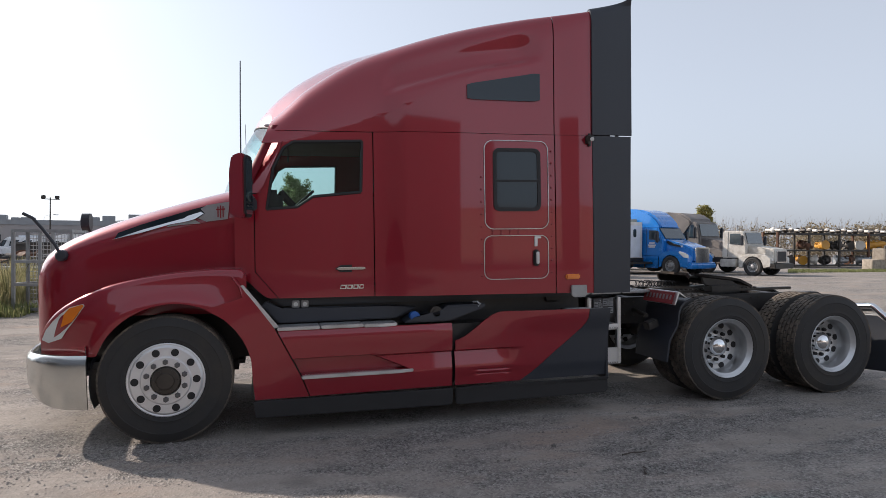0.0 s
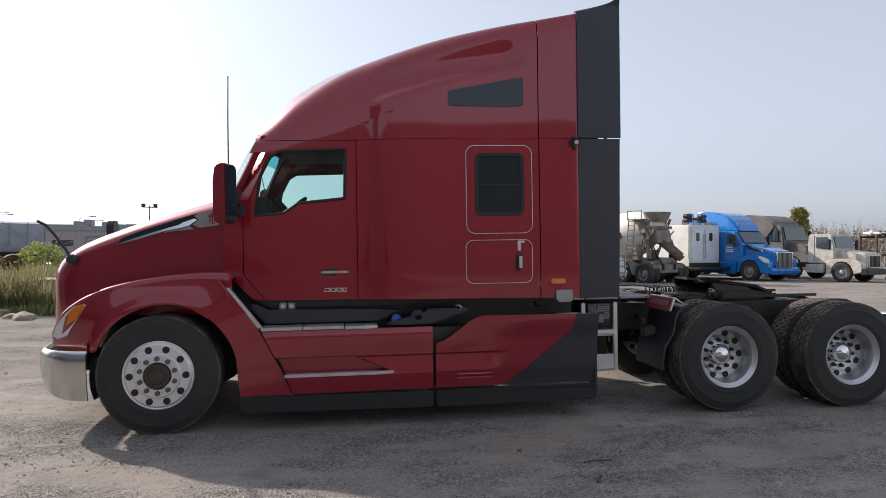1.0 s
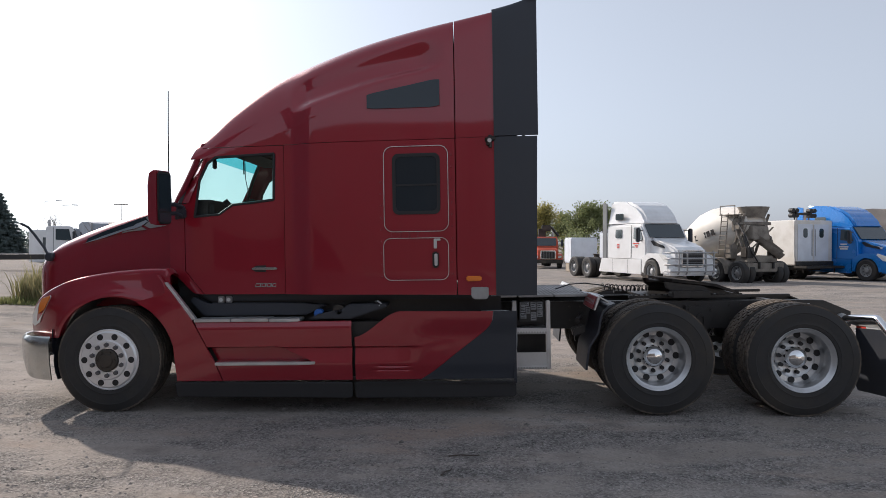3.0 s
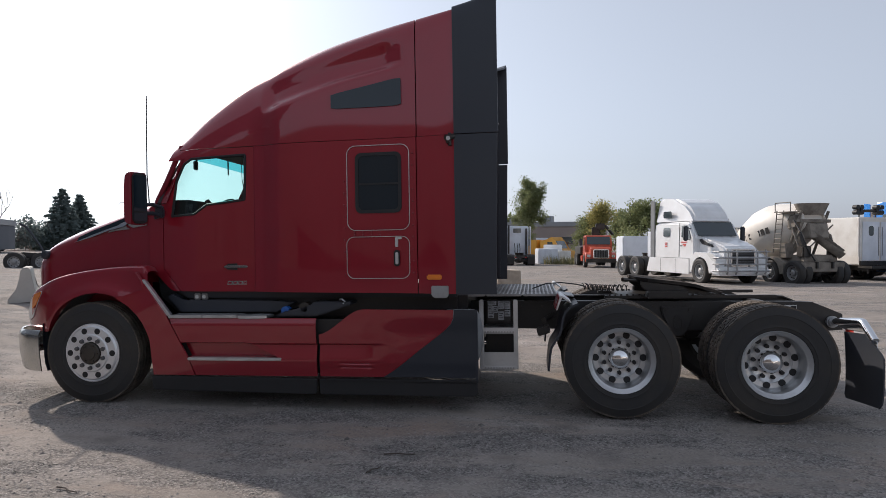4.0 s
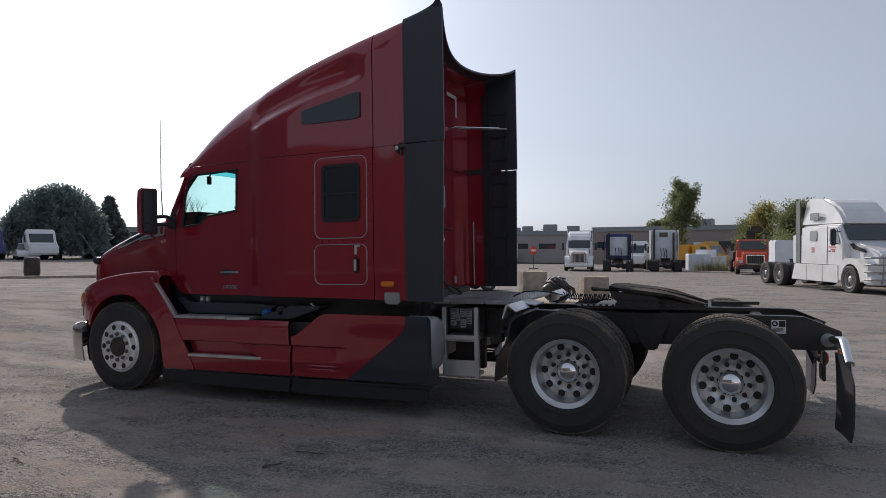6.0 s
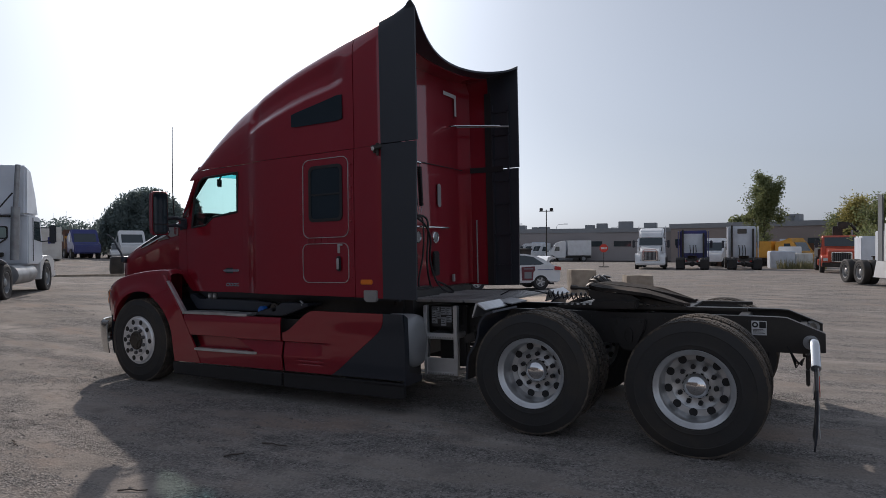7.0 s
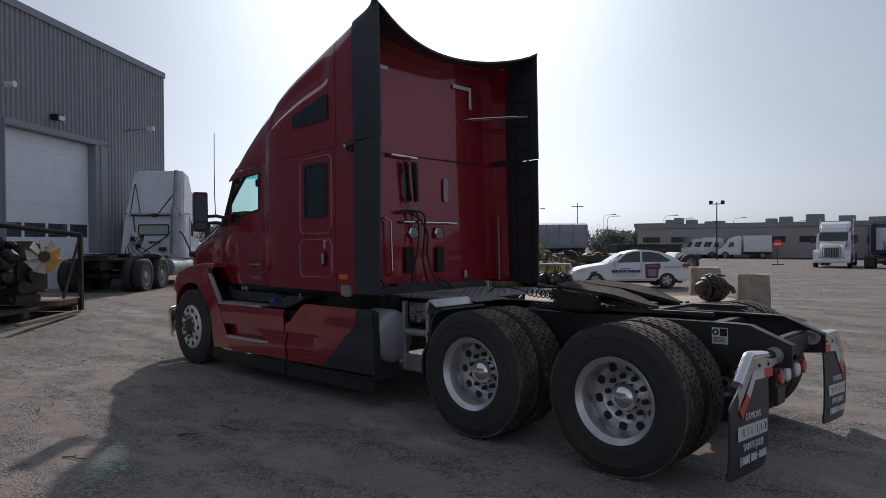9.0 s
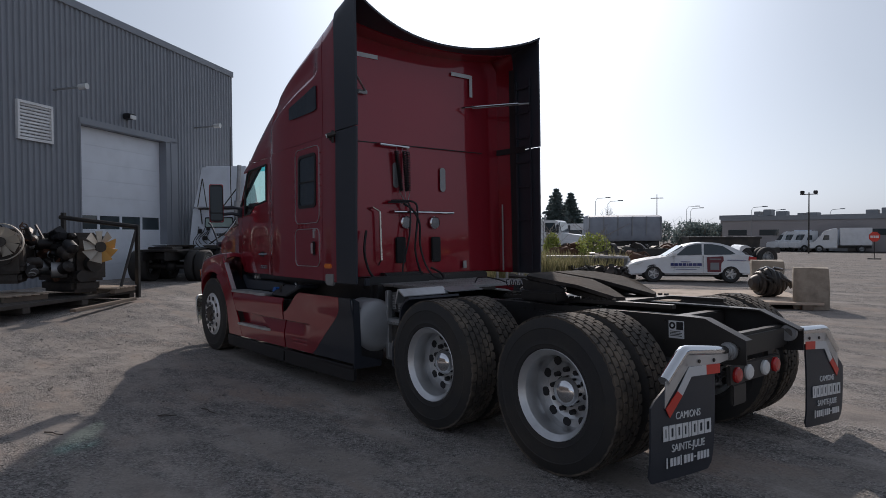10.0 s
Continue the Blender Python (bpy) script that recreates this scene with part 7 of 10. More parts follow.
    prism(bm, [(6.10, 2.62), (6.75, 2.55), (6.85, 1.95), (6.45, 1.90)], "y", 0.75, 1.67, 0.03)
    part("collector", bm, CEMENT, v)

    def trough(bm, p, q, r):
        p, q = Vector(p), Vector(q)
        d = (q - p).normalized()
        side = d.cross(Vector((0, 0, 1))).normalized()
        up = side.cross(d)
        rows = []
        for e in (p, q):
            rows.append([e + r * (math.cos(a) * side + math.sin(a) * up) for a in [math.pi + math.pi * i / 8 for i in range(9)]])
        sheet(bm, rows)
        thicken(bm, 0.03)
    bm = B()
    trough(bm, (6.50, 0.95, 2.35), (7.05, 2.15, 1.30), 0.27)
    part("chute", bm, CEMENT, v, "grey discharge chute swung to one side")
    bm = B()
    trough(bm, (6.60, 1.55, 2.10), (6.95, 2.25, 1.45), 0.18)
    part("spare_chute", bm, CEMENT, v)
    bm = B()
    for x in (5.55, 5.95):
        rod(bm, (x, 0.02, 1.3), (x, 0.20, 3.12), 0.025, 6)
    for k in range(8):
        rod(bm, (5.55, 0.03 + 0.02 * k, 1.5 + 0.21 * k), (5.95, 0.03 + 0.02 * k, 1.5 + 0.21 * k), 0.02, 6)
    for x in (5.5, 6.4):
        rod(bm, (x, 0.15, 3.05), (x, 0.15, 3.45), 0.02, 6)
    rod(bm, (5.5, 0.15, 3.45), (6.4, 0.15, 3.45), 0.02, 6)
    box(bm, 5.5, 6.4, 0.1, 0.6, 3.03, 3.07)
    part("ladder", bm, CEMENT, v, "access ladder beside the drum")
    bm = B()
    fender_shape(bm, 0.0, 0.55, front=-0.8, back=0.8, top=1.15)
    bmesh.ops.transform(bm, matrix=Matrix.Translation((5.35, 0, 0)), verts=bm.verts)
    part("rear_fender", bm, CEMENT, v)
    return v


mixer_truck()


def box_truck():
    """White service body with double rear doors."""
    v = empty("box_trailer", "aged white service box with double rear doors and a lamp bar", "trailer", row_pose(19.25, 25.7, -70, 5.4, 0.0))
    bm = B()
    box(bm, 0.0, 5.4, 0.0, 2.35, 0.75, 2.95, 0.04)
    part("box_body", bm, BOX_WHITE, v)
    bm = B()
    box(bm, 0.0, 5.4, -0.012, 0.01, 0.80, 1.15)
    part("side_stripe", bm, CREAM, v)
    for y in (0.62, 1.62):
        bm = B()
        box(bm, 5.40, 5.43, y - 0.46, y + 0.46, 0.98, 2.75, 0.012)
        d = part("rear_door", bm, DAYCAB, v, "pale grey panel door")
        bm = B()
        prism(bm, round_rect(y - 0.13, y + 0.13, 2.10, 2.55, 0.10), "x", 5.432, 5.442)
        part("door_window", bm, SCREEN, d)
        bm = B()
        rod(bm, (5.45, y + (0.40 if y < 1 else -0.40), 1.2), (5.45, y + (0.40 if y < 1 else -0.40), 2.5), 0.015, 6)
        part("lock_rod", bm, ALU_DULL, d)
    bm = B()
    box(bm, 5.35, 6.1, 0.0, 2.35, 0.62, 0.74, 0.02)
    box(bm, 5.40, 5.48, 0.0, 2.35, 0.76, 0.95, 0.01)
    for y in (0.2, 2.15):
        rod(bm, (5.7, y, 0.4), (5.7, y, 0.7), 0.03, 6)
    part("rear_platform", bm, STEEL_DARK, v)
    bm = B()
    box(bm, 5.0, 5.15, 0.15, 1.35, 3.20, 3.32, 0.02)
    for y in (0.3, 1.2):
        rod(bm, (5.08, y, 2.95), (5.08, y, 3.25), 0.03, 6)
    part("lamp_bar", bm, STEEL_DARK, v)
    for y in (0.2, 1.3):
        for z in (3.18, 3.42):
            bm = B()
            rod(bm, (4.98, y - 0.08, z), (5.22, y - 0.08, z), 0.11, 12)
            rod(bm, (4.98, y + 0.14, z), (5.22, y + 0.14, z), 0.11, 12)
            part("work_lamp", bm, SEAL, v, "black round work lamps")
    axle_wheels(v, 3.6, 2.35, True, 0.45)
    bm = B()
    box(bm, 0.2, 5.3, 0.6, 1.7, 0.5, 0.75)
    part("chassis", bm, BLACK_FRAME, v)
    return v


box_truck()

# ---- the row along the far side of the yard ----
conv = sleeper_truck("semi_truck", "white sleeper tractor with a tall bright grille, facing the yard", pose(-2.2, 49.7, 0, 0, 0, 99), WHITE_PAINT, style="low")
bm = B()
ring_band(bm, round_rect(0.70, 1.72, 0.70, 1.62, 0.08), round_rect(0.76, 1.66, 0.76, 1.56, 0.05), "x", -1.20, -1.13)
part("grille_frame", bm, CHROME, conv)


def rear_tractor(name, label, m, paint, panel, roof=3.1):
    """A tractor seen from behind."""
    v = empty(name, label, "truck", m)
    bm = B()
    prism(bm, [(0.6, 0.95), (0.6, 1.9), (1.0, 2.6), (1.8, roof), (2.9, roof + 0.02), (2.9, 0.95)], "y", 0.15, 2.27, 0.08, 3)
    part("cab_body", bm, paint, v)
    bm = B()
    prism(bm, [(-1.1, 0.7), (-1.1, 1.4), (0.65, 1.9), (0.65, 0.95)], "y", 0.4, 2.0, 0.08, 3)
    part("bonnet", bm, paint, v)
    bm = B()
    prism(bm, round_rect(0.40, 2.02, 1.35, roof - 0.25, 0.06), "x", 2.90, 2.93, 0.01)
    part("rear_panel", bm, panel, v)
    for y0, top in ((0.35, roof + 0.1), (1.94, roof - 0.2)):
        bm = B()
        box(bm, 2.9, 3.3, y0, y0 + 0.13, 1.0, top, 0.03)
        part("exhaust_guard", bm, STEEL_DARK, v)
    for y in (0.05, 2.37):
        bm = B()
        prism(bm, [(2.85, 1.0), (3.35, 1.0), (3.35, roof - 0.05), (2.85, roof)], "y", y - 0.02, y + 0.03, 0.01)
        part("side_extender", bm, paint, v)
    mirror_pair(v, 0.8, 1.75, 2.4)
    axle_wheels(v, 0.0)
    frame_and_tail(v, 5.9, (4.1, 5.4))
    coupling(v, 4.7)
    for y in (0.32, 2.10):
        bm = B()
        box(bm, 5.92, 5.94, y - 0.3, y + 0.3, 0.18, 0.85, 0.005)
        part("mud_flap", bm, RUBBER, v)
    bm = B()
    for y in (0.8, 1.6):
        box(bm, 5.9, 5.93, y - 0.1, y + 0.1, 0.72, 0.80, 0.01)
    part("tail_lamp", bm, RED_LENS, v)
    for k, y in enumerate((0.95, 1.2, 1.4)):
        bm = B()
        pipe(bm, [(2.95, y, 2.0), (3.15, y + 0.05, 1.5), (3.4, y, 1.1), (3.9, y + 0.1, 1.05)], 0.03, 6)
        part("hose", bm, CABLE, v)
    return v


rear_tractor("semi_truck", "navy tractor with a pale rear panel, parked nose-in", pose(-0.18, 49.4, 0, 0, 0, -84) @ Matrix.Translation((-5.5, -1.2, 0)), NAVY, DAYCAB, 3.2)
grey_cab = rear_tractor("semi_truck", "pale grey-blue sleeper tractor seen from behind", pose(3.5, 51.0, 0, 0, 0, -82) @ Matrix.Translation((-5.5, -1.2, 0)), DAYCAB, DAYCAB, 3.55)
bm = B()
prism(bm, round_rect(0.85, 1.55, 2.95, 3.35, 0.05), "x", 2.93, 2.945)
part("rear_window", bm, SCREEN, grey_cab)
orange = rigid_truck("crane_truck", "orange bonneted truck with a folded crane behind its cab", pose(10.92, 45.87, 0, 0, 0, 92), ORANGE)
bm = B()
box(bm, 2.1, 2.5, 0.9, 1.5, 1.0, 3.2, 0.05)
box(bm, 2.0, 2.6, 0.5, 1.2, 3.0, 3.5, 0.05)
pipe(bm, [(2.3, 1.2, 3.2), (2.3, 0.4, 3.3), (2.5, -0.2, 2.6)], 0.12, 8)
part("crane", bm, STEEL_DARK, orange)
bm = B()
box(bm, 2.7, 7.0, 0.05, 2.37, 1.0, 1.6, 0.04)
part("flat_body", bm, STEEL_DARK, orange)

# pale tank body beside it
bm = B()
box(bm, -1.1, 1.1, -1.0, 1.0, 0.7, 2.7, 0.08)
body_ob = empty("storage_container", "pale grey steel container body on blocks", "container", pose(11.02, 37.49, 0, 0, 0, 8))
body_ob.scale = (0.8, 0.8, 0.84)
part("container_shell", bm, DAYCAB, body_ob)
bm = B()
for x in (-0.8, 0.8):
    box(bm, x - 0.2, x + 0.2, -0.9, 0.9, 0.0, 0.7, 0.02)
part("support_block", bm, CONCRETE, body_ob)


# ---- white day-cab tractor by the workshop ----
def day_cab():
    v = empty("semi_truck", "pale day-cab tractor with a sloped roof deflector and upright exhaust", "truck", row_pose(-11.87, 4.25, -43, 5.0, 2.28))
    v.location.z += 0.13
    bm = B()
    prism(bm, [(0.45, 0.95), (0.45, 1.75), (0.66, 2.42), (0.75, 2.50), (2.02, 2.52), (2.05, 2.45), (2.05, 0.95)], "y", 0.06, 2.36, 0.06, 3)
    part("cab_body", bm, DAYCAB, v)
    bm = B()
    prism(bm, [(0.80, 2.48), (1.05, 3.20), (1.35, 4.00), (1.85, 4.12), (2.20, 2.50)], "y", 0.12, 2.34, 0.08, 3)
    for q in bm.verts:
        if q.co.z > 2.6:
            q.co.y = 1.21 + (q.co.y - 1.21) * (1 - 0.045 * (q.co.z - 2.6))
    part("roof_deflector", bm, DAYCAB, v, "sloped roof air deflector")
    bm = B()
    prism(bm, [(2.235, 2.54), (2.245, 2.54), (1.93, 4.04), (1.92, 4.04)], "y", 0.20, 2.22, 0.004)
    part("deflector_back", bm, DAYCAB, v)
    bm = B()
    prism(bm, [(-1.15, 0.72), (-1.15, 1.30), (-1.0, 1.42), (0.55, 1.75), (0.55, 0.95)], "y", 0.40, 2.02, 0.10, 3)
    part("bonnet", bm, WHITE_PAINT, v)
    for y0, y1 in ((0.04, 0.52), (1.90, 2.38)):
        bm = B()
        fender_shape(bm, y0, y1, front=-1.05, back=0.72, top=1.22)
        part("fender", bm, WHITE_PAINT, v)
    bm = B()
    prism(bm, [(-1.3, 0.42), (-1.3, 0.70), (-0.9, 0.72), (-0.9, 0.42)], "y", 0.06, 2.36, 0.04)
    part("bumper", bm, WHITE_PAINT, v)
    bm = B()
    ring_band(bm, round_rect(0.66, 1.80, 1.76, 2.16, 0.06), round_rect(0.70, 1.76, 1.80, 2.12, 0.05), "x", 2.045, 2.075)
    wn2 = part("rear_window", bm, SEAL, v, "wide rear window")
    bm = B()
    # opaque pane; its pale green paints the daylight seen through the cab
    prism(bm, round_rect(0.69, 1.77, 1.79, 2.13, 0.05), "x", 2.05, 2.06)
    part("pane", bm, mat("pale_green_glass", (0.42, 0.52, 0.48), 0.08, coat=0.5), wn2)
    for k in range(6):
        bm = B()
        box(bm, 2.052, 2.058, 1.08 + 0.07 * k, 1.13 + 0.07 * k, 1.46, 1.56)
        part("number_bar", bm, SEAL, v)
    for yy in (0.045, 2.355):
        pane(v, [(0.68, 1.68), (1.42, 1.74), (1.42, 2.34), (0.82, 2.34)], yy, zt=1.7, k=0.0)
        bm = B()
        box(bm, 1.56, 1.572, yy - 0.004, yy + 0.024, 1.05, 2.45)
        part("door_gap", bm, SEAL, v)
    bm = B()
    prism(bm, [(0.42, 1.80), (0.46, 1.79), (0.64, 2.38), (0.60, 2.40)], "y", 0.32, 2.10)
    part("windscreen", bm, SCREEN, v)
    mirror_pair(v, 0.55, 1.62, 2.25, y=-0.28)
    bm = B()
    rod(bm, (2.36, 2.06, 1.1), (2.36, 2.10, 2.75), 0.125, 16)
    part("heat_guard", bm, ALU_DULL, v, "round steel heat guard of the exhaust")
    bm = B()
    rod(bm, (2.36, 2.10, 2.75), (2.32, 2.16, 4.06), 0.075, 14)
    part("exhaust_pipe", bm, ALU_DULL, v, "upright exhaust pipe")
    bm = B()
    for a, b in (((2.24, 0.35, 2.55), (2.02, 0.30, 3.6)), ((2.24, 0.85, 2.55), (2.02, 0.32, 3.6)), ((2.24, 1.5, 2.55), (2.10, 1.95, 3.2)), ((2.10, 1.75, 1.75), (2.3, 0.9, 1.1)), ((2.08, 0.55, 1.9), (2.15, 0.45, 2.45)), ((2.08, 0.30, 2.47), (2.08, 2.1, 2.47))):
        rod(bm, a, b, 0.025, 6)
    part("stay_bar", bm, STEEL_DARK, v)
    for k in range(5):
        bm = B()
        y = 0.40 + 0.16 * k
        w = 0.10 + 0.03 * k
        pipe(bm, [(2.10 + 0.22 * math.sin(j / 12 * math.pi), y + w * math.sin(j / 12 * 5.5 + k), 1.80 - 0.06 * k - 0.75 * j / 12) for j in range(13)], 0.016, 6)
        part("hose", bm, CABLE, v)
    for y0, y1, z0, z1 in ((1.20, 1.42, 2.42, 2.56), (0.62, 0.80, 1.30, 1.45), (1.45, 1.70, 1.20, 1.34), (0.40, 0.56, 1.55, 1.72), (0.78, 0.92, 1.66, 1.80)):
        bm = B()
        box(bm, 2.06, 2.17, y0, y1, z0, z1, 0.02)
        part("valve_box", bm, STEEL_DARK, v)
    for yy in (0.30, 2.12):
        bm = B()
        rod(bm, (1.3, yy, 0.66), (3.3, yy, 0.66), 0.30, 24)
        part("fuel_tank", bm, ALU_DULL, v, "round aluminium fuel tank")
    for yy in (0.33, 2.09):
        bm = B()
        rows = []
        for k in range(19):
            a = radians(88 + 77 * k / 18)
            x, z = 5.0 + 1.15 * math.cos(a), 0.62 + 0.56 * math.sin(a)
            rows.append([(x, yy - 0.30, z), (x, yy + 0.30, z)])
        sheet(bm, rows)
        thicken(bm, 0.02)
        part("tandem_fender", bm, DAYCAB, v)
    axle_wheels(v, 0.0)
    frame_and_tail(v, 6.75, (4.35, 5.65))
    coupling(v, 5.0)
    bm = B()
    box(bm, 2.3, 6.6, 0.55, 1.85, 0.98, 1.04, 0.01)
    box(bm, 5.7, 6.4, 0.8, 1.6, 1.04, 1.12, 0.02)
    part("deck", bm, STEEL_DARK, v)
    return v


day_tractor = day_cab()
# its near flank leans in towards the roof
for ob in day_tractor.children_recursive:
    if ob.type == "MESH" and ob.matrix_local.to_translation().length < 0.01:
        for q in ob.data.vertices:
            q.co.y += 0.12 * max(0.0, q.co.z - 1.0) * min(1.0, max(0.0, (0.9 - q.co.y) / 0.6))


# ---- white saloon car with its boot open ----
def saloon():
    v = empty("car", "white saloon car with dark sign lettering and an open boot lid", "car", row_pose(-2.62, 15.45, 40, 0.0, 0.0))
    W = 1.78
    low = [(-0.84, 0.24), (-0.90, 0.36), (-0.91, 0.50), (-0.86, 0.60), (-0.76, 0.68), (-0.55, 0.755), (-0.20, 0.83), (0.20, 0.895), (0.50, 0.94), (1.2, 0.975), (2.0, 0.995), (2.7, 1.01), (3.10, 1.01), (3.38, 0.985), (3.52, 0.93), (3.57, 0.80), (3.58, 0.55), (3.52, 0.28)]
    arch = []
    for cx in (2.685, 0.0):
        for k in range(11):
            a = radians(180 * k / 10)
            arch.append((cx + 0.36 * math.cos(a), 0.28 + 0.36 * math.sin(a)))
    bm = B()
    prism(bm, low + arch, "y", 0.0, W, 0.05, 3)
    for q in bm.verts:
        q.co.y = W / 2 + (q.co.y - W / 2) * (1 - 0.06 * ease(0.6, 1.0, q.co.z) - 0.16 * ease(-0.3, -0.9, q.co.x) - 0.10 * ease(3.0, 3.6, q.co.x))
    part("car_body", bm, WHITE_PAINT, v)
    roof = [(0.42, 0.92), (0.75, 1.12), (1.05, 1.285), (1.25, 1.370), (1.50, 1.430), (1.80, 1.458), (2.10, 1.450), (2.40, 1.405), (2.65, 1.330), (2.90, 1.215), (3.15, 1.075), (3.22, 0.98), (3.22, 0.94)]
    bm = B()
    prism(bm, roof, "y", 0.10, W - 0.10, 0.05, 3)
    for q in bm.verts:
        q.co.y = W / 2 + (q.co.y - W / 2) * (1 - 0.22 * ease(0.95, 1.45, q.co.z))
    part("greenhouse", bm, WHITE_PAINT, v)
    for s in (0, 1):
        for pts in ([(0.80, 0.985), (1.20, 1.31), (1.48, 1.385), (1.72, 1.395), (1.70, 1.005)], [(1.78, 1.006), (1.80, 1.395), (2.10, 1.385), (2.45, 1.32), (2.85, 1.05), (2.70, 1.01)]):
            bm = B()
            prism(bm, pts, "y", 0.088, 0.11)
            for q in bm.verts:
                q.co.y = W / 2 + (q.co.y - W / 2) * (1 - 0.22 * ease(0.95, 1.45, q.co.z)) - 0.004
            if s:
                bmesh.ops.transform(bm, matrix=Matrix.Translation((0, W, 0)) @ Matrix.Diagonal((1, -1, 1, 1)), verts=bm.verts)
            part("side_window", bm, SCREEN, v)
    bm = B()
    prism(bm, [(0.44, 0.95), (0.47, 0.93), (1.07, 1.30), (1.03, 1.33)], "y", 0.26, W - 0.26)
    part("windscreen", bm, SCREEN, v)
    for y, r in ((0.11, False), (W - 0.11, True)):
        for x in (0.0, 2.685):
            w = add_wheel(v, x, y, 0.325, r, 0.75)
            for k in range(5):
                bm = B()
                a = 2 * math.pi * k / 5 + 0.3
                prism(bm, [(-0.055, 0.04), (0.055, 0.04), (0.035, 0.29), (-0.035, 0.29)], "y", -0.135, -0.11, 0.006)
                bmesh.ops.transform(bm, matrix=Matrix.Rotation(a, 4, "Y"), verts=bm.verts)
                part("spoke", bm, ALU, w)
    bm = B()
    prism(bm, [(-0.84, 0.62), (-0.52, 0.70), (-0.30, 0.76), (-0.55, 0.62)], "y", 0.02, 0.06, 0.006)
    part("headlamp", bm, WHITE_LENS, v)
    bm = B()
    prism(bm, [(3.28, 0.80), (3.56, 0.78), (3.55, 0.92), (3.30, 0.95)], "y", 0.02, 0.08, 0.01)
    part("tail_lamp", bm, RED_LENS, v)
    bm = B()
    box(bm, 0.62, 0.80, -0.10, 0.05, 0.95, 1.07, 0.03)
    part("wing_mirror", bm, WHITE_PAINT, v)
    bm = B()
    box(bm, -0.88, -0.60, 0.14, 0.20, 0.36, 0.46, 0.01)
    part("fog_lamp_recess", bm, SEAL, v)
    bm = B()
    prism(bm, [(2.95, 1.02), (3.06, 1.32), (3.20, 1.36), (3.36, 1.30), (3.40, 1.24), (3.22, 1.28), (3.12, 1.20), (3.04, 1.02)], "y", 0.14, W - 0.14, 0.02)
    part("boot_lid", bm, WHITE_PAINT, v, "raised white boot lid")
    bm = B()
    box(bm, 0.72, 0.724, -0.004, 0.03, 0.35, 0.95)
    box(bm, 1.735, 1.739, -0.004, 0.03, 0.35, 0.99)
    box(bm, 0.9, 1.9, -0.004, 0.02, 0.33, 0.335)
    part("door_gap", bm, SEAL, v)
    bm = B()
    x = 0.60
    for wd in (0.11, 0.12, 0.12, 0.12, 0.035, 0.12, 0.13, 0.15):
        box(bm, x, x + wd, -0.006, 0.01, 0.60, 0.70)
        x += wd + 0.025
    box(bm, 0.62, 1.62, -0.006, 0.01, 0.545, 0.557)
    box(bm, 0.78, 1.50, -0.006, 0.01, 0.465, 0.478)
    box(bm, 0.95, 1.30, -0.006, 0.01, 0.74, 0.76)
    box(bm, 2.55, 3.2, 0.0, 0.02, 0.80, 0.82)
    part("door_lettering", bm, NAVY, v, "dark name drawn as plain blocks")
    bm = B()
    prism(bm, [(1.88, 0.38), (1.86, 0.92), (2.42, 0.95), (2.44, 0.80), (2.36, 0.70), (2.34, 0.38)], "y", -0.005, 0.012)
    pic = part("door_graphic", bm, mat("maroon_vinyl", (0.16, 0.03, 0.045), 0.4), v, "maroon vinyl graphic on the rear door")
    bm = B()
    box(bm, 1.98, 2.28, -0.008, 0.0, 0.46, 0.72)
    box(bm, 1.95, 2.35, -0.008, 0.0, 0.83, 0.87)
    part("graphic_panel", bm, GREY_FAIR, pic)
    bm = B()
    box(bm, -0.5, 3.3, 0.15, W - 0.15, 0.20, 0.35)
    part("floor_pan", bm, SEAL, v)
    return v


car = saloon()
car.matrix_basis = Matrix.Translation((-0.13, -0.15, 0)) @ car.matrix_basis @ Matrix.Translation((1.33, 0.89, 0)) @ Matrix.Scale(0.89, 4) @ Matrix.Translation((-1.33, -0.89, 0))


# ---- workshop with ribbed cladding ----
CLAD = mat("dark_grey_ribbed_steel", (0.255, 0.275, 0.31), 0.5, 0.1, grain=0.04, stain=0.10, second=(0.20, 0.215, 0.245))
DOOR_WHITE = mat("white_sectional_door", (0.80, 0.84, 0.90), 0.40, grain=0.03, stain=0.08)
WORKSHOP = tagged(empty("workshop_building", "tall workshop clad in dark ribbed steel with a white overhead door", "building", pose(-15.97, 4.21, 0.12, 0, 0, 128.3)), kind="")
WORKSHOP.scale = (0.9, 0.9, 0.9)
EAVE = 9.45
S0, S1 = -19.0, 4.70
D0, D1, DZ = -5.07, -0.16, 5.50


def ribbed(s0, s1, z0, z1, pitch=0.225):
    bm = B()
    pts, s = [], s0
    while s < s1 - 1e-6:
        for ds, dy in ((0.0, 0.0), (0.085, 0.0), (0.115, -0.045), (0.195, -0.045)):
            if s + ds <= s1:
                pts.append((s + ds, dy))
        s += pitch
    pts.append((s1, 0.0))
    sheet(bm, [[(a, b, z) for a, b in pts] for z in (z0, z1)])
    return bm


for s0, s1, z0, z1 in ((S0, D0, 0.0, EAVE), (D1, S1, 0.0, EAVE), (D0, D1, DZ, EAVE)):
    part("wall_cladding", ribbed(s0, s1, z0, z1), CLAD, WORKSHOP, "dark ribbed steel sheet", sharp=20)
bm = B()
box(bm, S0, D0, 0.01, 0.25, 0, EAVE)
box(bm, D1, S1, 0.01, 0.25, 0, EAVE)
box(bm, D0, D1, 0.01, 0.25, DZ, EAVE)
box(bm, S1 - 0.25, S1, 0.25, 22, 0, EAVE)
box(bm, S0, S0 + 0.25, 0.25, 22, 0, EAVE)
box(bm, S0, S1, 21.75, 22, 0, EAVE)
part("wall", bm, CLAD, WORKSHOP)
bm = B()
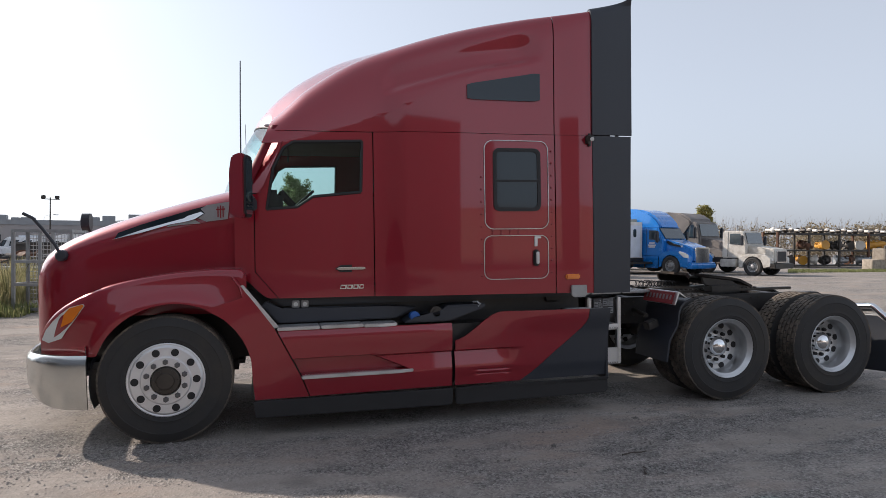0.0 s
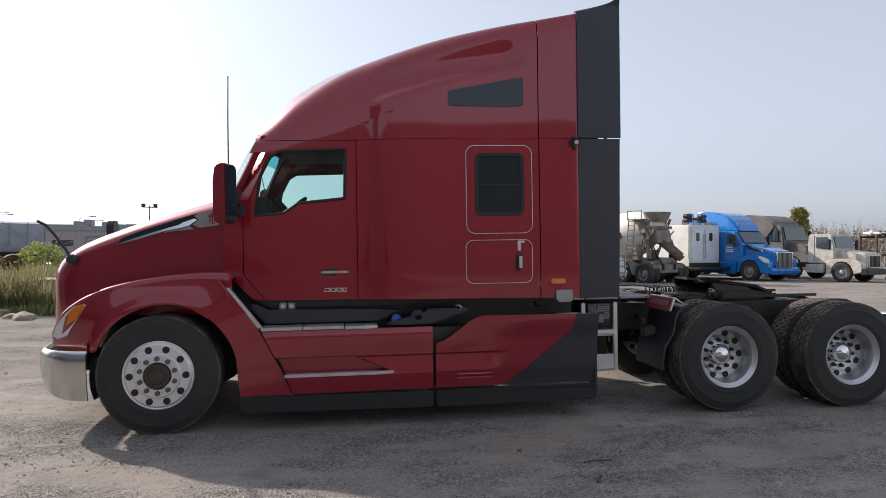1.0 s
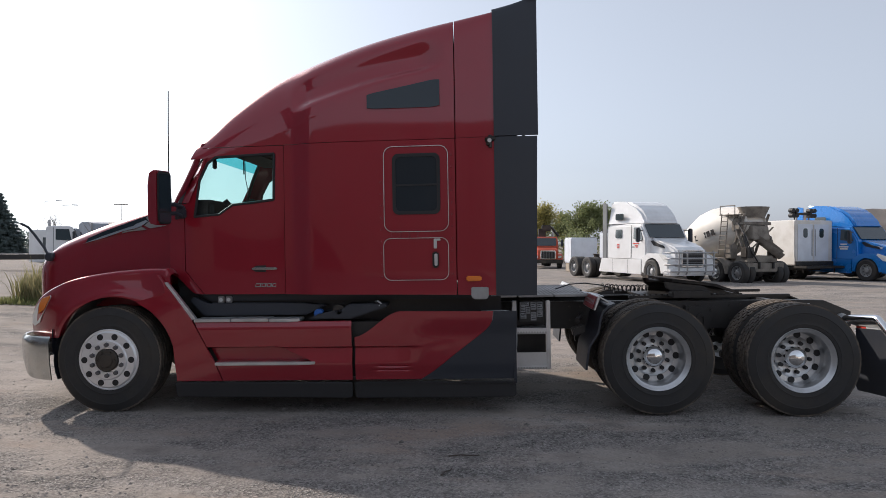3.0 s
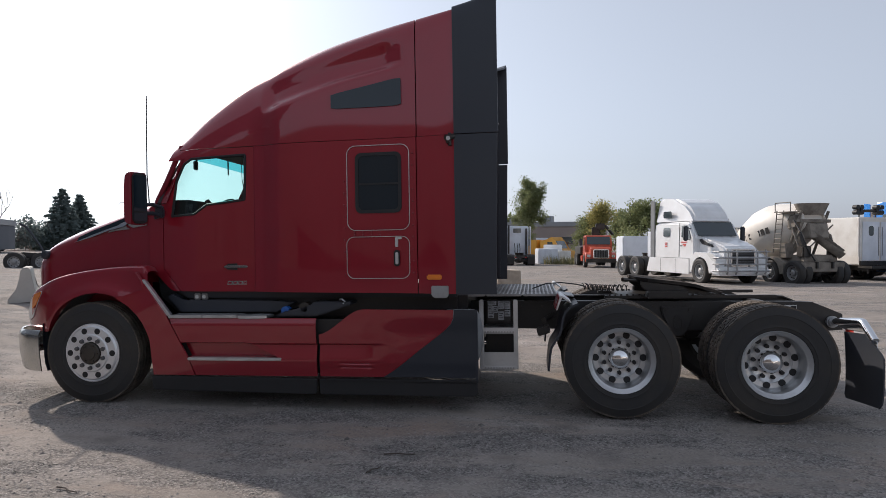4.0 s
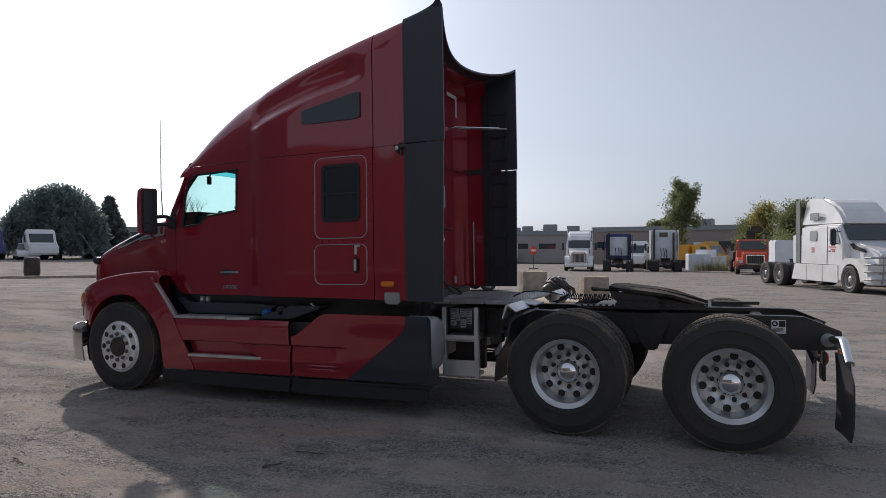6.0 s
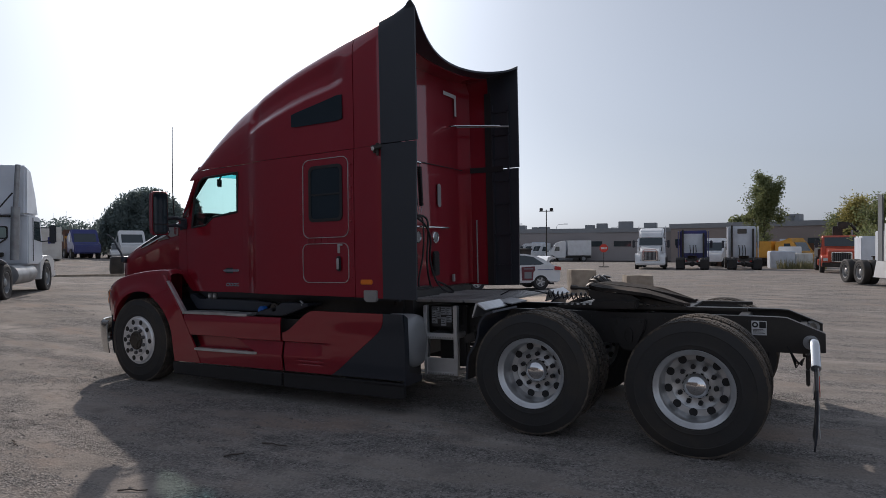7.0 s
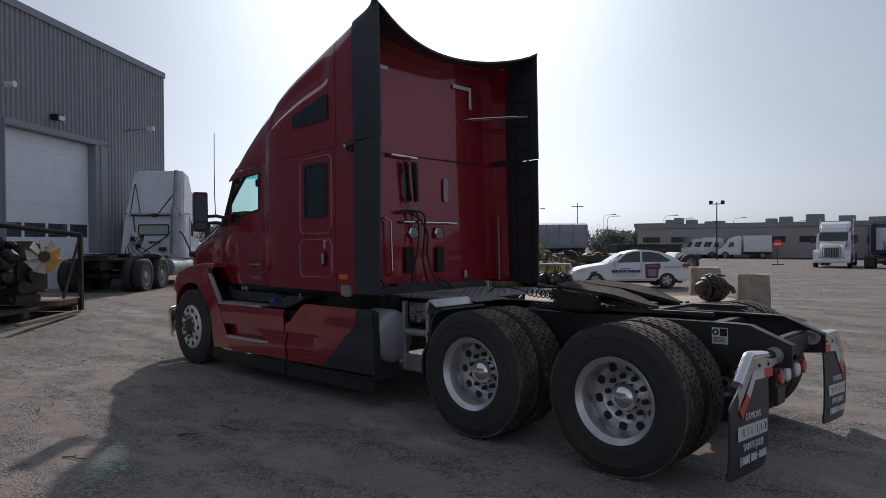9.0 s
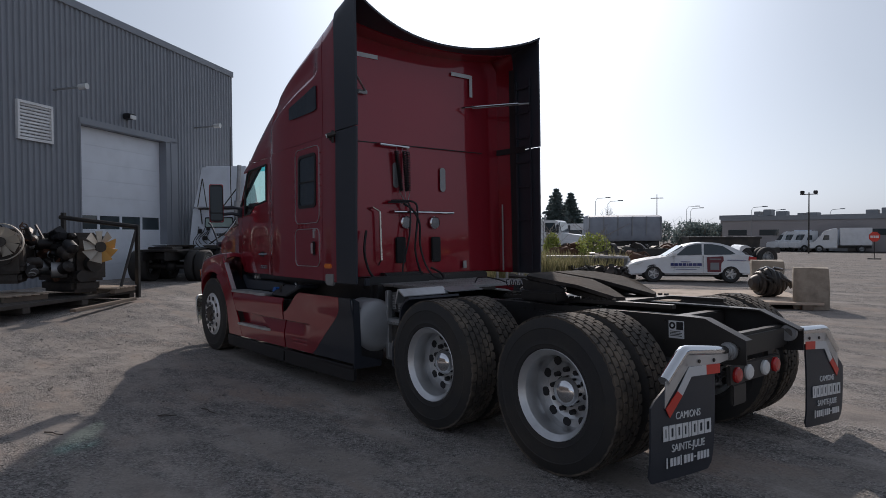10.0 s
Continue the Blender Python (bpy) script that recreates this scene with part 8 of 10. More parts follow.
box(bm, S0, S1, 0.0, 22, EAVE, EAVE + 0.12)
part("roof", bm, GREY_FAIR, WORKSHOP)
bm = B()
box(bm, S0 - 0.05, S1 + 0.05, -0.10, 0.02, EAVE - 0.10, EAVE + 0.16, 0.01)
part("eave_trim", bm, CLAD, WORKSHOP)
bm = B()
box(bm, D0 - 0.08, D0, -0.07, 0.35, 0, DZ + 0.1, 0.01)
box(bm, D1, D1 + 0.45, -0.07, -0.02, 0, DZ + 0.1, 0.01)
box(bm, D1 - 0.30, D1, -0.05, 0.35, 0, DZ, 0.01)
box(bm, D0 - 0.08, D1 + 0.45, -0.07, 0.02, DZ, DZ + 0.22, 0.01)
part("door_surround", bm, CLAD, WORKSHOP)
for k in range(9):
    z0, z1 = k * DZ / 9, (k + 1) * DZ / 9 - 0.002
    bm = B()
    if abs(k - 3) < 0.5:
        for i in range(4):
            w4 = (D1 - 0.30 - D0) / 4
            a = D0 + i * w4
            ring_band(bm, [(a, z0), (a + w4, z0), (a + w4, z1), (a, z1)], [(a + 0.06, z0 + 0.06), (a + w4 - 0.06, z0 + 0.06), (a + w4 - 0.06, z1 - 0.06), (a + 0.06, z1 - 0.06)], "y", 0.28, 0.33)
    else:
        box(bm, D0, D1 - 0.30, 0.28, 0.33, z0, z1, 0.004)
    panel = part("door_panel", bm, DOOR_WHITE, WORKSHOP)
    if abs(k - 3) < 0.5:
        for i in range(4):
            a = D0 + i * w4
            bm = B()
            box(bm, a + 0.05, a + w4 - 0.05, 0.30, 0.31, z0 + 0.05, z1 - 0.05)
            part("door_window", bm, SCREEN, panel)
bm = B()
ring_band(bm, [(-7.65, 4.62), (-6.30, 4.62), (-6.30, 5.82), (-7.65, 5.82)], [(-7.57, 4.70), (-6.38, 4.70), (-6.38, 5.74), (-7.57, 5.74)], "y", -0.12, -0.02)
vent = part("wall_vent", bm, WHITE_PAINT, WORKSHOP, "white louvred wall vent")
for k in range(10):
    bm = B()
    box(bm, -7.57, -6.38, -0.04, 0.0, -0.038, 0.038, m=Matrix.Translation((0, -0.04, 4.76 + k * 0.104)) @ Matrix.Rotation(radians(-35), 4, "X"))
    part("slat", bm, WHITE_PAINT, vent)
for s in (-6.2, 1.55):
    bm = B()
    pipe(bm, [(s, 0.0, 6.40), (s + 0.02, -0.5, 6.42), (s + 0.05, -1.0, 6.45)], 0.035, 8)
    arm = part("wall_lamp", bm, ALU_DULL, WORKSHOP, "grey arm lamp on the wall")
    bm = B()
    rod(bm, (s + 0.05, -1.0, 6.45), (s + 0.05, -1.28, 6.46), 0.10, 12)
    part("lamp_head", bm, WHITE_LENS, arm)
bm = B()
box(bm, -3.0, -2.65, -0.35, -0.03, 6.02, 6.22, 0.03)
part("flood_lamp", bm, SEAL, WORKSHOP, "dark floodlight above the door")
bm = B()
box(bm, -2.98, -2.67, -0.40, -0.34, 6.0, 6.16, 0.02)
part("flood_lens", bm, WHITE_LENS, WORKSHOP)


# ---- engines on a timber platform ----
def engine(name, label, m, fan=None, seed=0):
    rnd = random.Random(seed)
    v = empty(name, label, "engine", m)
    bm = B()
    box(bm, -0.60, 0.60, -0.28, 0.28, 0.25, 0.80, 0.05)
    box(bm, -0.55, 0.55, -0.20, 0.20, 0.78, 1.02, 0.04)
    box(bm, -0.50, 0.50, -0.24, 0.24, 0.05, 0.28, 0.06)
    rod(bm, (0.60, 0, 0.55), (0.78, 0, 0.55), 0.30, 20)
    part("engine_block", bm, OILY, v, "dark oily iron block")
    for k in range(6):
        bm = B()
        x = -0.48 + 0.18 * k
        box(bm, x, x + 0.14, -0.17, 0.17, 1.0, 1.10, 0.02)
        part("valve_cover", bm, OILY if k % 2 else STEEL_DARK, v)
    for k in range(9):
        bm = B()
        x, z = rnd.uniform(-0.55, 0.5), rnd.uniform(0.35, 1.0)
        s = rnd.choice((-1, 1))
        pipe(bm, [(x, s * 0.26, z), (x + rnd.uniform(-0.2, 0.2), s * 0.38, z + rnd.uniform(-0.1, 0.2)), (x + rnd.uniform(-0.4, 0.4), s * 0.34, z + rnd.uniform(-0.3, 0.25))], rnd.uniform(0.02, 0.05), 7)
        part("engine_pipe", bm, rnd.choice((STEEL_DARK, RUST, ALU_DULL, CABLE)), v)
    for k in range(4):
        bm = B()
        s = rnd.choice((-1, 1))
        x, z = rnd.uniform(-0.4, 0.4), rnd.uniform(0.4, 0.95)
        rod(bm, (x, s * 0.27, z), (x + rnd.uniform(0.05, 0.15), s * 0.47, z), rnd.uniform(0.08, 0.14), 14)
        part("engine_fitting", bm, rnd.choice((STEEL_DARK, ALU_DULL, OILY)), v)
    for k in range(26):
        bm = B()
        s = rnd.choice((-1, 1, 1))
        x, z, d = rnd.uniform(-0.6, 0.55), rnd.uniform(0.2, 1.12), rnd.uniform(0.05, 0.16)
        y = s * rnd.uniform(0.24, 0.40)
        tilt = Matrix.Translation((x, y, z)) @ Matrix.Rotation(rnd.uniform(-0.6, 0.6), 4, "Y") @ Matrix.Rotation(rnd.uniform(0, 3), 4, "X")
        if k % 3 == 0:
            box(bm, -d, d, -d * 0.5, d * 0.5, -d * 0.6, d * 0.6, 0.012, m=tilt)
        elif k % 3 == 1:
            lathe(bm, [(d * 0.3, -d), (d * 0.7, -d * 0.7), (d * 0.7, d * 0.5), (d * 0.4, d)], "x", (0, 0, 0), 12)
            bmesh.ops.transform(bm, matrix=tilt, verts=bm.verts)
        else:
            pipe(bm, coil((x - d, y, z), (x + d, y * 1.1, z + d), d * 0.5, 2), 0.012, 5)
        part("engine_fitting", bm, rnd.choice((STEEL_DARK, OILY, OILY, RUST, ALU_DULL, CABLE)), v)
    bm = B()
    for y, z, r in ((0.0, 0.55, 0.13), (0.2, 0.35, 0.10), (-0.18, 0.82, 0.08)):
        rod(bm, (-0.72, y, z), (-0.60, y, z), r, 18)
    part("pulley", bm, STEEL_DARK, v)
    if fan:
        bm = B()
        lathe(bm, [(0.09, -0.90), (0.09, -0.82), (0.05, -0.80)], "x", (0, 0, 0.85), 18)
        hubp = part("fan_hub", bm, STEEL_DARK, v)
        for k in range(9):
            a = 2 * math.pi * k / 9
            bm = B()
            prism(bm, [(-0.04, 0.07), (0.05, 0.07), (0.11, 0.27), (-0.08, 0.27)], "x", -0.005, 0.005)
            bmesh.ops.transform(bm, matrix=Matrix.Translation((-0.86, 0, 0.85)) @ Matrix.Rotation(a, 4, "X") @ Matrix.Rotation(radians(28), 4, "Z"), verts=bm.verts)
            part("fan_blade", bm, FAN_YELLOW if (fan == "yellow" and k in (2, 3, 4)) else FAN_WHITE, hubp)
        if fan == "ring":
            bm = B()
            lathe(bm, [(0.33, -0.92), (0.345, -0.92), (0.345, -0.80), (0.33, -0.80)], "x", (0, 0, 0.85), 36, closed=True)
            part("fan_shroud", bm, FAN_WHITE, v)
    return v


plat_a = 131.0
PX, PY = -6.76, 0.48
platform = empty("timber_platform", "low dark timber platform with a steel end frame", "platform", pose(PX, PY, 0.14, 0, 0, plat_a + 180))
platform.scale = (0.9, 0.9, 0.9)
for k in range(9):
    bm = B()
    box(bm, -0.4, 5.8, -1.98 + k * 0.22, -1.78 + k * 0.22, 0.12, 0.20, 0.012)
    part("plank", bm, OLD_TIMBER, platform)
for x in (-0.2, 1.5, 3.2, 4.9):
    bm = B()
    box(bm, x, x + 0.2, -2.0, 0.0, 0.0, 0.12, 0.01)
    part("bearer", bm, OLD_TIMBER, platform)
bm = B()
box(bm, -0.30, -0.20, 0.02, 0.12, 0.0, 1.88, 0.008)
box(bm, -0.30, -0.20, -2.15, -2.05, 0.0, 2.24, 0.008)
rod(bm, (-0.25, -2.2, 2.12), (-0.25, 0.10, 1.84), 0.06, 8)
rod(bm, (-0.25, 0.05, 1.80), (0.45, 0.05, 0.22), 0.035, 6)
part("end_frame", bm, STEEL_DARK, platform)
engine("engine", "large dark diesel engine with a yellow and white fan", pose(-6.75, -0.72, 0.32, 0, 0, 200), "yellow", 3).scale = (1.30, 1.30, 1.22)
engine("engine", "dirty diesel engine behind a round fan shroud, on pallets", pose(-6.30, -1.86, 0.60, 0, 0, 165), "ring", 8).scale = (1.13, 1.13, 1.04)
for k, (px, py) in enumerate(((-5.90, -1.90), (-6.73, -0.03))):
    v = empty("pallet", "weathered grey timber pallet", "pallet", pose(px, py, 0.32, 0, 0, 30 + 20 * k), "pallets on the platform")
    for i in range(5):
        bm = B()
        box(bm, -0.5, 0.5, -0.45 + i * 0.19, -0.33 + i * 0.19, 0.10, 0.125, 0.004)
        part("board", bm, PLYWOOD, v)
    for i in range(3):
        bm = B()
        box(bm, -0.45 + i * 0.4, -0.35 + i * 0.4, -0.45, 0.45, 0.0, 0.10, 0.004)
        part("block", bm, WOOD, v)
bm = B()
box(bm, -1.3, 1.1, -0.06, 0.06, 0.0, 0.06, 0.008)
solo("plank", bm, WOOD, "loose weathered plank on the gravel", "plank", pose(-5.54, -0.22, 0.13, 0, 0, 140))


# ---- concrete blocks, pump on a skid, plank deck behind the truck ----
def concrete_block(m, sx, sy, sz, seed):
    bm = B()
    box(bm, -sx / 2, sx / 2, -sy / 2, sy / 2, 0, sz)
    bmesh.ops.subdivide_edges(bm, edges=bm.edges[:], cuts=9, use_grid_fill=True)
    for v in bm.verts:
        n3 = noise.noise_vector(v.co * 2.3 + Vector((seed, 0, 0))) * 0.025 + noise.noise_vector(v.co * 8 + Vector((0, seed, 0))) * 0.010
        edge = sum(1 for a, b in ((abs(v.co.x), sx / 2), (abs(v.co.y), sy / 2), (v.co.z, sz)) if abs(a - b) < 0.04)
        v.co += n3 * (1.0 if v.co.z > 0.02 else 0.0)
        if edge >= 2:
            v.co.x *= 0.965
            v.co.y *= 0.965
    return solo("concrete_block", bm, CONCRETE, "rough weathered concrete barrier block", "concrete block", m, "concrete blocks in the yard", sharp=60)


concrete_block(pose(3.83, 11.15, 0, 0, 0, 24), 0.66, 0.62, 0.85, 1)
concrete_block(pose(1.35, 14.6, 0, 0, 0, 30), 0.80, 0.70, 0.84, 2)
PUMP_X, PUMP_Y = 2.78, 11.55
pump = empty("pump_motor", "round dark greasy pump with ribbed casing on a skid", "pump", pose(PUMP_X, PUMP_Y, 0.12, 0, 0, 55))
rnd_p = random.Random(4)
for k in range(7):
    bm = B()
    u = (k - 3) / 3
    r = 0.33 * math.sqrt(max(0.15, 1 - 0.7 * u * u))
    lathe(bm, [(r - 0.05 + 0.055 * math.cos(a), 0.055 * math.sin(a)) for a in [j * math.pi / 3 for j in range(6)]], "x", (0.105 * (k - 3), rnd_p.uniform(-0.015, 0.015), 0.34 + rnd_p.uniform(-0.015, 0.015)), 22, closed=True)
    for q in bm.verts:
        q.co += noise.noise_vector(q.co * 9) * 0.02
    part("casing_rib", bm, OILY if k % 2 else STEEL_DARK, pump)
bm = B()
lathe(bm, [(0.10, -0.42), (0.15, -0.38), (0.20, -0.25), (0.22, 0.0), (0.20, 0.25), (0.15, 0.38), (0.10, 0.42)], "x", (0, 0, 0.34), 20)
part("casing", bm, OILY, pump)
for k in range(9):
    bm = B()
    a = rnd_p.uniform(0, 3.14)
    x = rnd_p.uniform(-0.3, 0.2)
    pipe(bm, [(x, 0.30 * math.cos(a), 0.34 + 0.30 * math.sin(a)), (x + 0.10, 0.37 * math.cos(a + 0.3), 0.34 + 0.36 * math.sin(a + 0.3)), (x + 0.22, 0.30 * math.cos(a + 0.7), 0.34 + 0.30 * math.sin(a + 0.7))], rnd_p.uniform(0.015, 0.035), 6)
    part("hose", bm, rnd_p.choice((ALU_DULL, OILY, STEEL_DARK)), pump)
bm = B()
box(bm, -0.50, 0.50, -0.34, 0.34, 0.0, 0.12, 0.015)
skid = solo("skid", bm, STEEL_DARK, "low dark steel skid with a pale painted mark", "skid", pose(PUMP_X + 0.05, PUMP_Y - 0.05, 0, 0, 0, 20))
bm = B()
for k in range(9):
    box(bm, -0.35 + 0.08 * k, -0.30 + 0.08 * k, -0.344, -0.34, 0.03, 0.085)
part("skid_print", bm, WHITE, skid)
deckb = empty("plank_deck", "low sun-bleached plank deck on the ground", "deck", pose(1.10, 10.16, 0.0, 0, 0, 38))
for k in range(12):
    bm = B()
    box(bm, -2.9, 2.9, -1.3 + 0.25 * k, -1.055 + 0.25 * k, 0.10, 0.15, 0.006)
    part("plank", bm, PLYWOOD, deckb)
for x in (-2.6, 0, 2.6):
    bm = B()
    box(bm, x - 0.1, x + 0.1, -1.3, 1.6, 0, 0.10, 0.006)
    part("bearer", bm, WOOD, deckb)


# ---- trees and weeds ----
def leaf_material(name, a, b):
    m = bpy.data.materials.new(name)
    m.use_nodes = True
    n, l = m.node_tree.nodes, m.node_tree.links
    bs = n["Principled BSDF"]
    bs.inputs["Roughness"].default_value = 0.65
    bs.inputs["Specular IOR Level"].default_value = 0.25
    geo, mix = n.new("ShaderNodeNewGeometry"), n.new("ShaderNodeMix")
    mix.data_type = "RGBA"
    mix.inputs["A"].default_value, mix.inputs["B"].default_value = (*a, 1), (*b, 1)
    l.new(geo.outputs["Random Per Island"], mix.inputs["Factor"])
    l.new(mix.outputs["Result"], bs.inputs["Base Color"])
    tr, both = n.new("ShaderNodeBsdfTranslucent"), n.new("ShaderNodeMixShader")
    l.new(mix.outputs["Result"], tr.inputs["Color"])
    both.inputs["Fac"].default_value = 0.45
    l.new(bs.outputs["BSDF"], both.inputs[1])
    l.new(tr.outputs["BSDF"], both.inputs[2])
    l.new(both.outputs["Shader"], n["Material Output"].inputs["Surface"])
    return m


LEAF = leaf_material("green_leaves", (0.14, 0.17, 0.075), (0.26, 0.28, 0.13))
# distance haze is put into this colour: paler and bluer than the foliage
LEAF_HAZE = leaf_material("dark_conifer_needles", (0.155, 0.195, 0.190), (0.21, 0.255, 0.245))
LEAF_YELLOW = leaf_material("yellowing_leaves", (0.25, 0.24, 0.09), (0.42, 0.37, 0.13))
LEAF_BROWN = leaf_material("brown_scrub", (0.22, 0.18, 0.12), (0.36, 0.30, 0.20))
GRASS = leaf_material("dry_green_grass", (0.17, 0.17, 0.075), (0.36, 0.32, 0.18))
LEAF_BRIGHT = leaf_material("bright_yellow_green_leaves", (0.26, 0.32, 0.07), (0.42, 0.44, 0.14))
GRASS_SHORT = leaf_material("short_green_grass", (0.15, 0.18, 0.07), (0.26, 0.26, 0.12))
BARK = mat("grey_brown_bark", (0.085, 0.07, 0.06), 0.9, grain=0.3, size=20, stain=0.3, bump=0.4)


TWIG = mat("pale_dry_twigs", (0.30, 0.26, 0.22), 0.9, grain=0.3, size=5, stain=0.3)


def leaf_mesh(name, centres, size, material, rnd, flat=0.0, long=1.0):
    n = len(centres)
    c = np.array(centres)
    u = rnd.normal(size=(n, 3))
    u[:, 2] *= 1 - flat
    u /= np.linalg.norm(u, axis=1)[:, None] + 1e-9
    w = rnd.normal(size=(n, 3))
    v = np.cross(u, w)
    v /= np.linalg.norm(v, axis=1)[:, None] + 1e-9
    s = size * rnd.uniform(0.6, 1.3, size=(n, 1))
    pts = np.stack([c - u * s * long, c + v * s * 0.55, c + u * s * long, c - v * s * 0.55], axis=1).reshape(-1, 3)
    me = bpy.data.meshes.new(name)
    me.from_pydata([tuple(p) for p in pts.tolist()], [], [(4 * i, 4 * i + 1, 4 * i + 2, 4 * i + 3) for i in range(n)])
    me.materials.append(material)
    return me


def grow(bm, p, d, length, r, depth, rnd, tips, spread=0.6, kids=3, up=0.15):
    pts = [Vector(p)]
    dd = Vector(d).normalized()
    for k in range(4):
        dd = (dd + Vector(rnd.normal(0, 0.10, 3)) + Vector((0, 0, up * 0.3))).normalized()
        pts.append(pts[-1] + dd * length / 4)
    pipe(bm, pts, r, 6 if depth > 1 else 4, r * 0.55)
    if depth == 0:
        tips.extend(pts[2:])
        return
    for k in range(kids):
        t = 0.45 + 0.55 * (k + rnd.uniform(0, 0.9)) / kids
        i = min(3, int(t * 4))
        base = pts[i].lerp(pts[i + 1], t * 4 - i)
        ang = rnd.uniform(0, 2 * math.pi)
        side = Vector((math.cos(ang), math.sin(ang), rnd.uniform(-0.1, 0.5)))
        grow(bm, base, dd * (1 - spread) + side * spread + Vector((0, 0, up)), length * rnd.uniform(0.55, 0.75), r * 0.5, depth - 1, rnd, tips, spread, kids, up)
    tips.append(pts[-1])


def broadleaf(label, x, y, h, width, material, leaves, seed, leaf=0.16, trunk_h=0.22, category="tree", group=""):
    rnd = np.random.RandomState(seed)
    v = empty("tree", label, category, pose(x, y, 0, 0, 0, seed * 37 % 360), group)
    bm = B()
    tips = []
    grow(bm, (0, 0, 0), (0, 0, 1), h * 0.62, 0.025 * h, 3, rnd, tips, 0.55, 4, 0.25)
    zmax = max(t.z for t in tips)
    rmax = max(math.hypot(t.x, t.y) for t in tips)
    kz, kr = h * 0.97 / zmax, width / 2 / rmax
    for q in bm.verts:
        q.co = Vector((q.co.x * kr, q.co.y * kr, q.co.z * kz))
    part("trunk", bm, BARK, v)
    tips = [Vector((t.x * kr, t.y * kr, t.z * kz)) for t in tips if t.z * kz > h * trunk_h]
    centres = []
    for i in range(leaves):
        t = tips[rnd.randint(len(tips))]
        s = width * 0.060
        centres.append((t.x + rnd.normal(0, s), t.y + rnd.normal(0, s), max(h * trunk_h * 0.8, t.z + rnd.normal(0, s))))
    # leaf clumps fill an uneven egg between the limbs, with gaps left open
    clumps = []
    while len(clumps) < 46:
        z = rnd.uniform(trunk_h * 0.9, 0.97)
        q = (z - trunk_h * 0.9) / (0.97 - trunk_h * 0.9)
        reach = width / 2 * (math.sin(math.pi * min(1, 0.16 + 0.84 * q)) ** 0.6) * rnd.uniform(0.35, 1.0)
        a = rnd.uniform(0, 2 * math.pi)
        clumps.append((reach * math.cos(a), reach * math.sin(a), h * z, width * rnd.uniform(0.05, 0.10)))
    for i in range(leaves // 2):
        x0, y0, z0, s = clumps[rnd.randint(len(clumps))]
        centres.append((x0 + rnd.normal(0, s), y0 + rnd.normal(0, s), z0 + rnd.normal(0, s * 0.8)))
    o = new("crown", leaf_mesh("crown", centres, leaf, material, rnd))
    o.parent = v
    return v


def bare_tree(label, x, y, h, seed, category="tree"):
    rnd = np.random.RandomState(seed)
    v = empty("tree", label, category, pose(x, y, 0))
    bm = B()
    tips = []
    grow(bm, (0, 0, 0), (0, 0, 1), h * 0.55, 0.02 * h, 4, rnd, tips, 0.5, 4, 0.3)
    k = h / max(t.z for t in tips)
    for q in bm.verts:
        q.co *= k
    part("trunk", bm, BARK, v)
    return v


def spruce(label, x, y, h, width, seed):
    rnd = np.random.RandomState(seed)
    v = empty("spruce", label, "tree", pose(x, y, 0))
    bm = B()
    rod(bm, (0, 0, 0), (0, 0, h * 0.97), 0.02 * h, 8, 0.01)
    centres = []
    z = h * 0.06
    while z < h * 0.98:
        rr = width / 2 * (1 - z / h) ** 0.85 * rnd.uniform(0.85, 1.1) + 0.05
        nb = max(5, int(10 * rr / (width / 2)) + 4)
        for k in range(nb):
            a = 2 * math.pi * (k + rnd.uniform(0, 0.8)) / nb
            L = rr * rnd.uniform(0.75, 1.12)
            rod(bm, (0, 0, z), (L * math.cos(a), L * math.sin(a), z - 0.18 * L), 0.012 * h * 0.3, 4, 0.004)
            for j in range(int(22 + 60 * L)):
                t = rnd.uniform(0.15, 1.05)
                centres.append((L * t * math.cos(a) + rnd.normal(0, 0.06 * h * 0.12), L * t * math.sin(a) + rnd.normal(0, 0.06 * h * 0.12), z - 0.18 * L * t - abs(rnd.normal(0, 0.10)) + 0.05))
        z += h * 0.052
    part("trunk", bm, BARK, v)
    o = new("crown", leaf_mesh("crown", centres, 0.22, LEAF_HAZE, rnd, 0.3, 1.4))
    o.parent = v
    return v


def willow(label, x, y, h, width, seed):
    rnd = np.random.RandomState(seed)
    v = empty("willow", label, "tree", pose(x, y, 0))
    bm = B()
    tips = []
    grow(bm, (0, 0, 0), (0, 0, 1), h * 0.5, 0.04 * h, 3, rnd, tips, 0.6, 4, 0.2)
    part("trunk", bm, BARK, v)
    centres = []
    for k in range(760):
        a, q = rnd.uniform(0, 2 * math.pi), math.sqrt(rnd.uniform(0, 1))
        lump = 1 + 0.16 * math.sin(3 * a + 1.3) + 0.10 * math.sin(7 * a)
        r = width / 2 * q * lump
        top = h * (1 - 0.55 * q ** 2.6) * rnd.uniform(0.93, 1.02)
        drop = rnd.uniform(0.4, 0.95) * top
        for j in range(34):
            t = j / 33
            centres.append((r * math.cos(a) * (1 + 0.05 * t) + rnd.normal(0, 0.12), r * math.sin(a) * (1 + 0.05 * t) + rnd.normal(0, 0.12), top - drop * t))
    o = new("crown", leaf_mesh("crown", centres, 0.15, LEAF_HAZE, rnd, 0.0, 1.5))
    o.parent = v
    return v


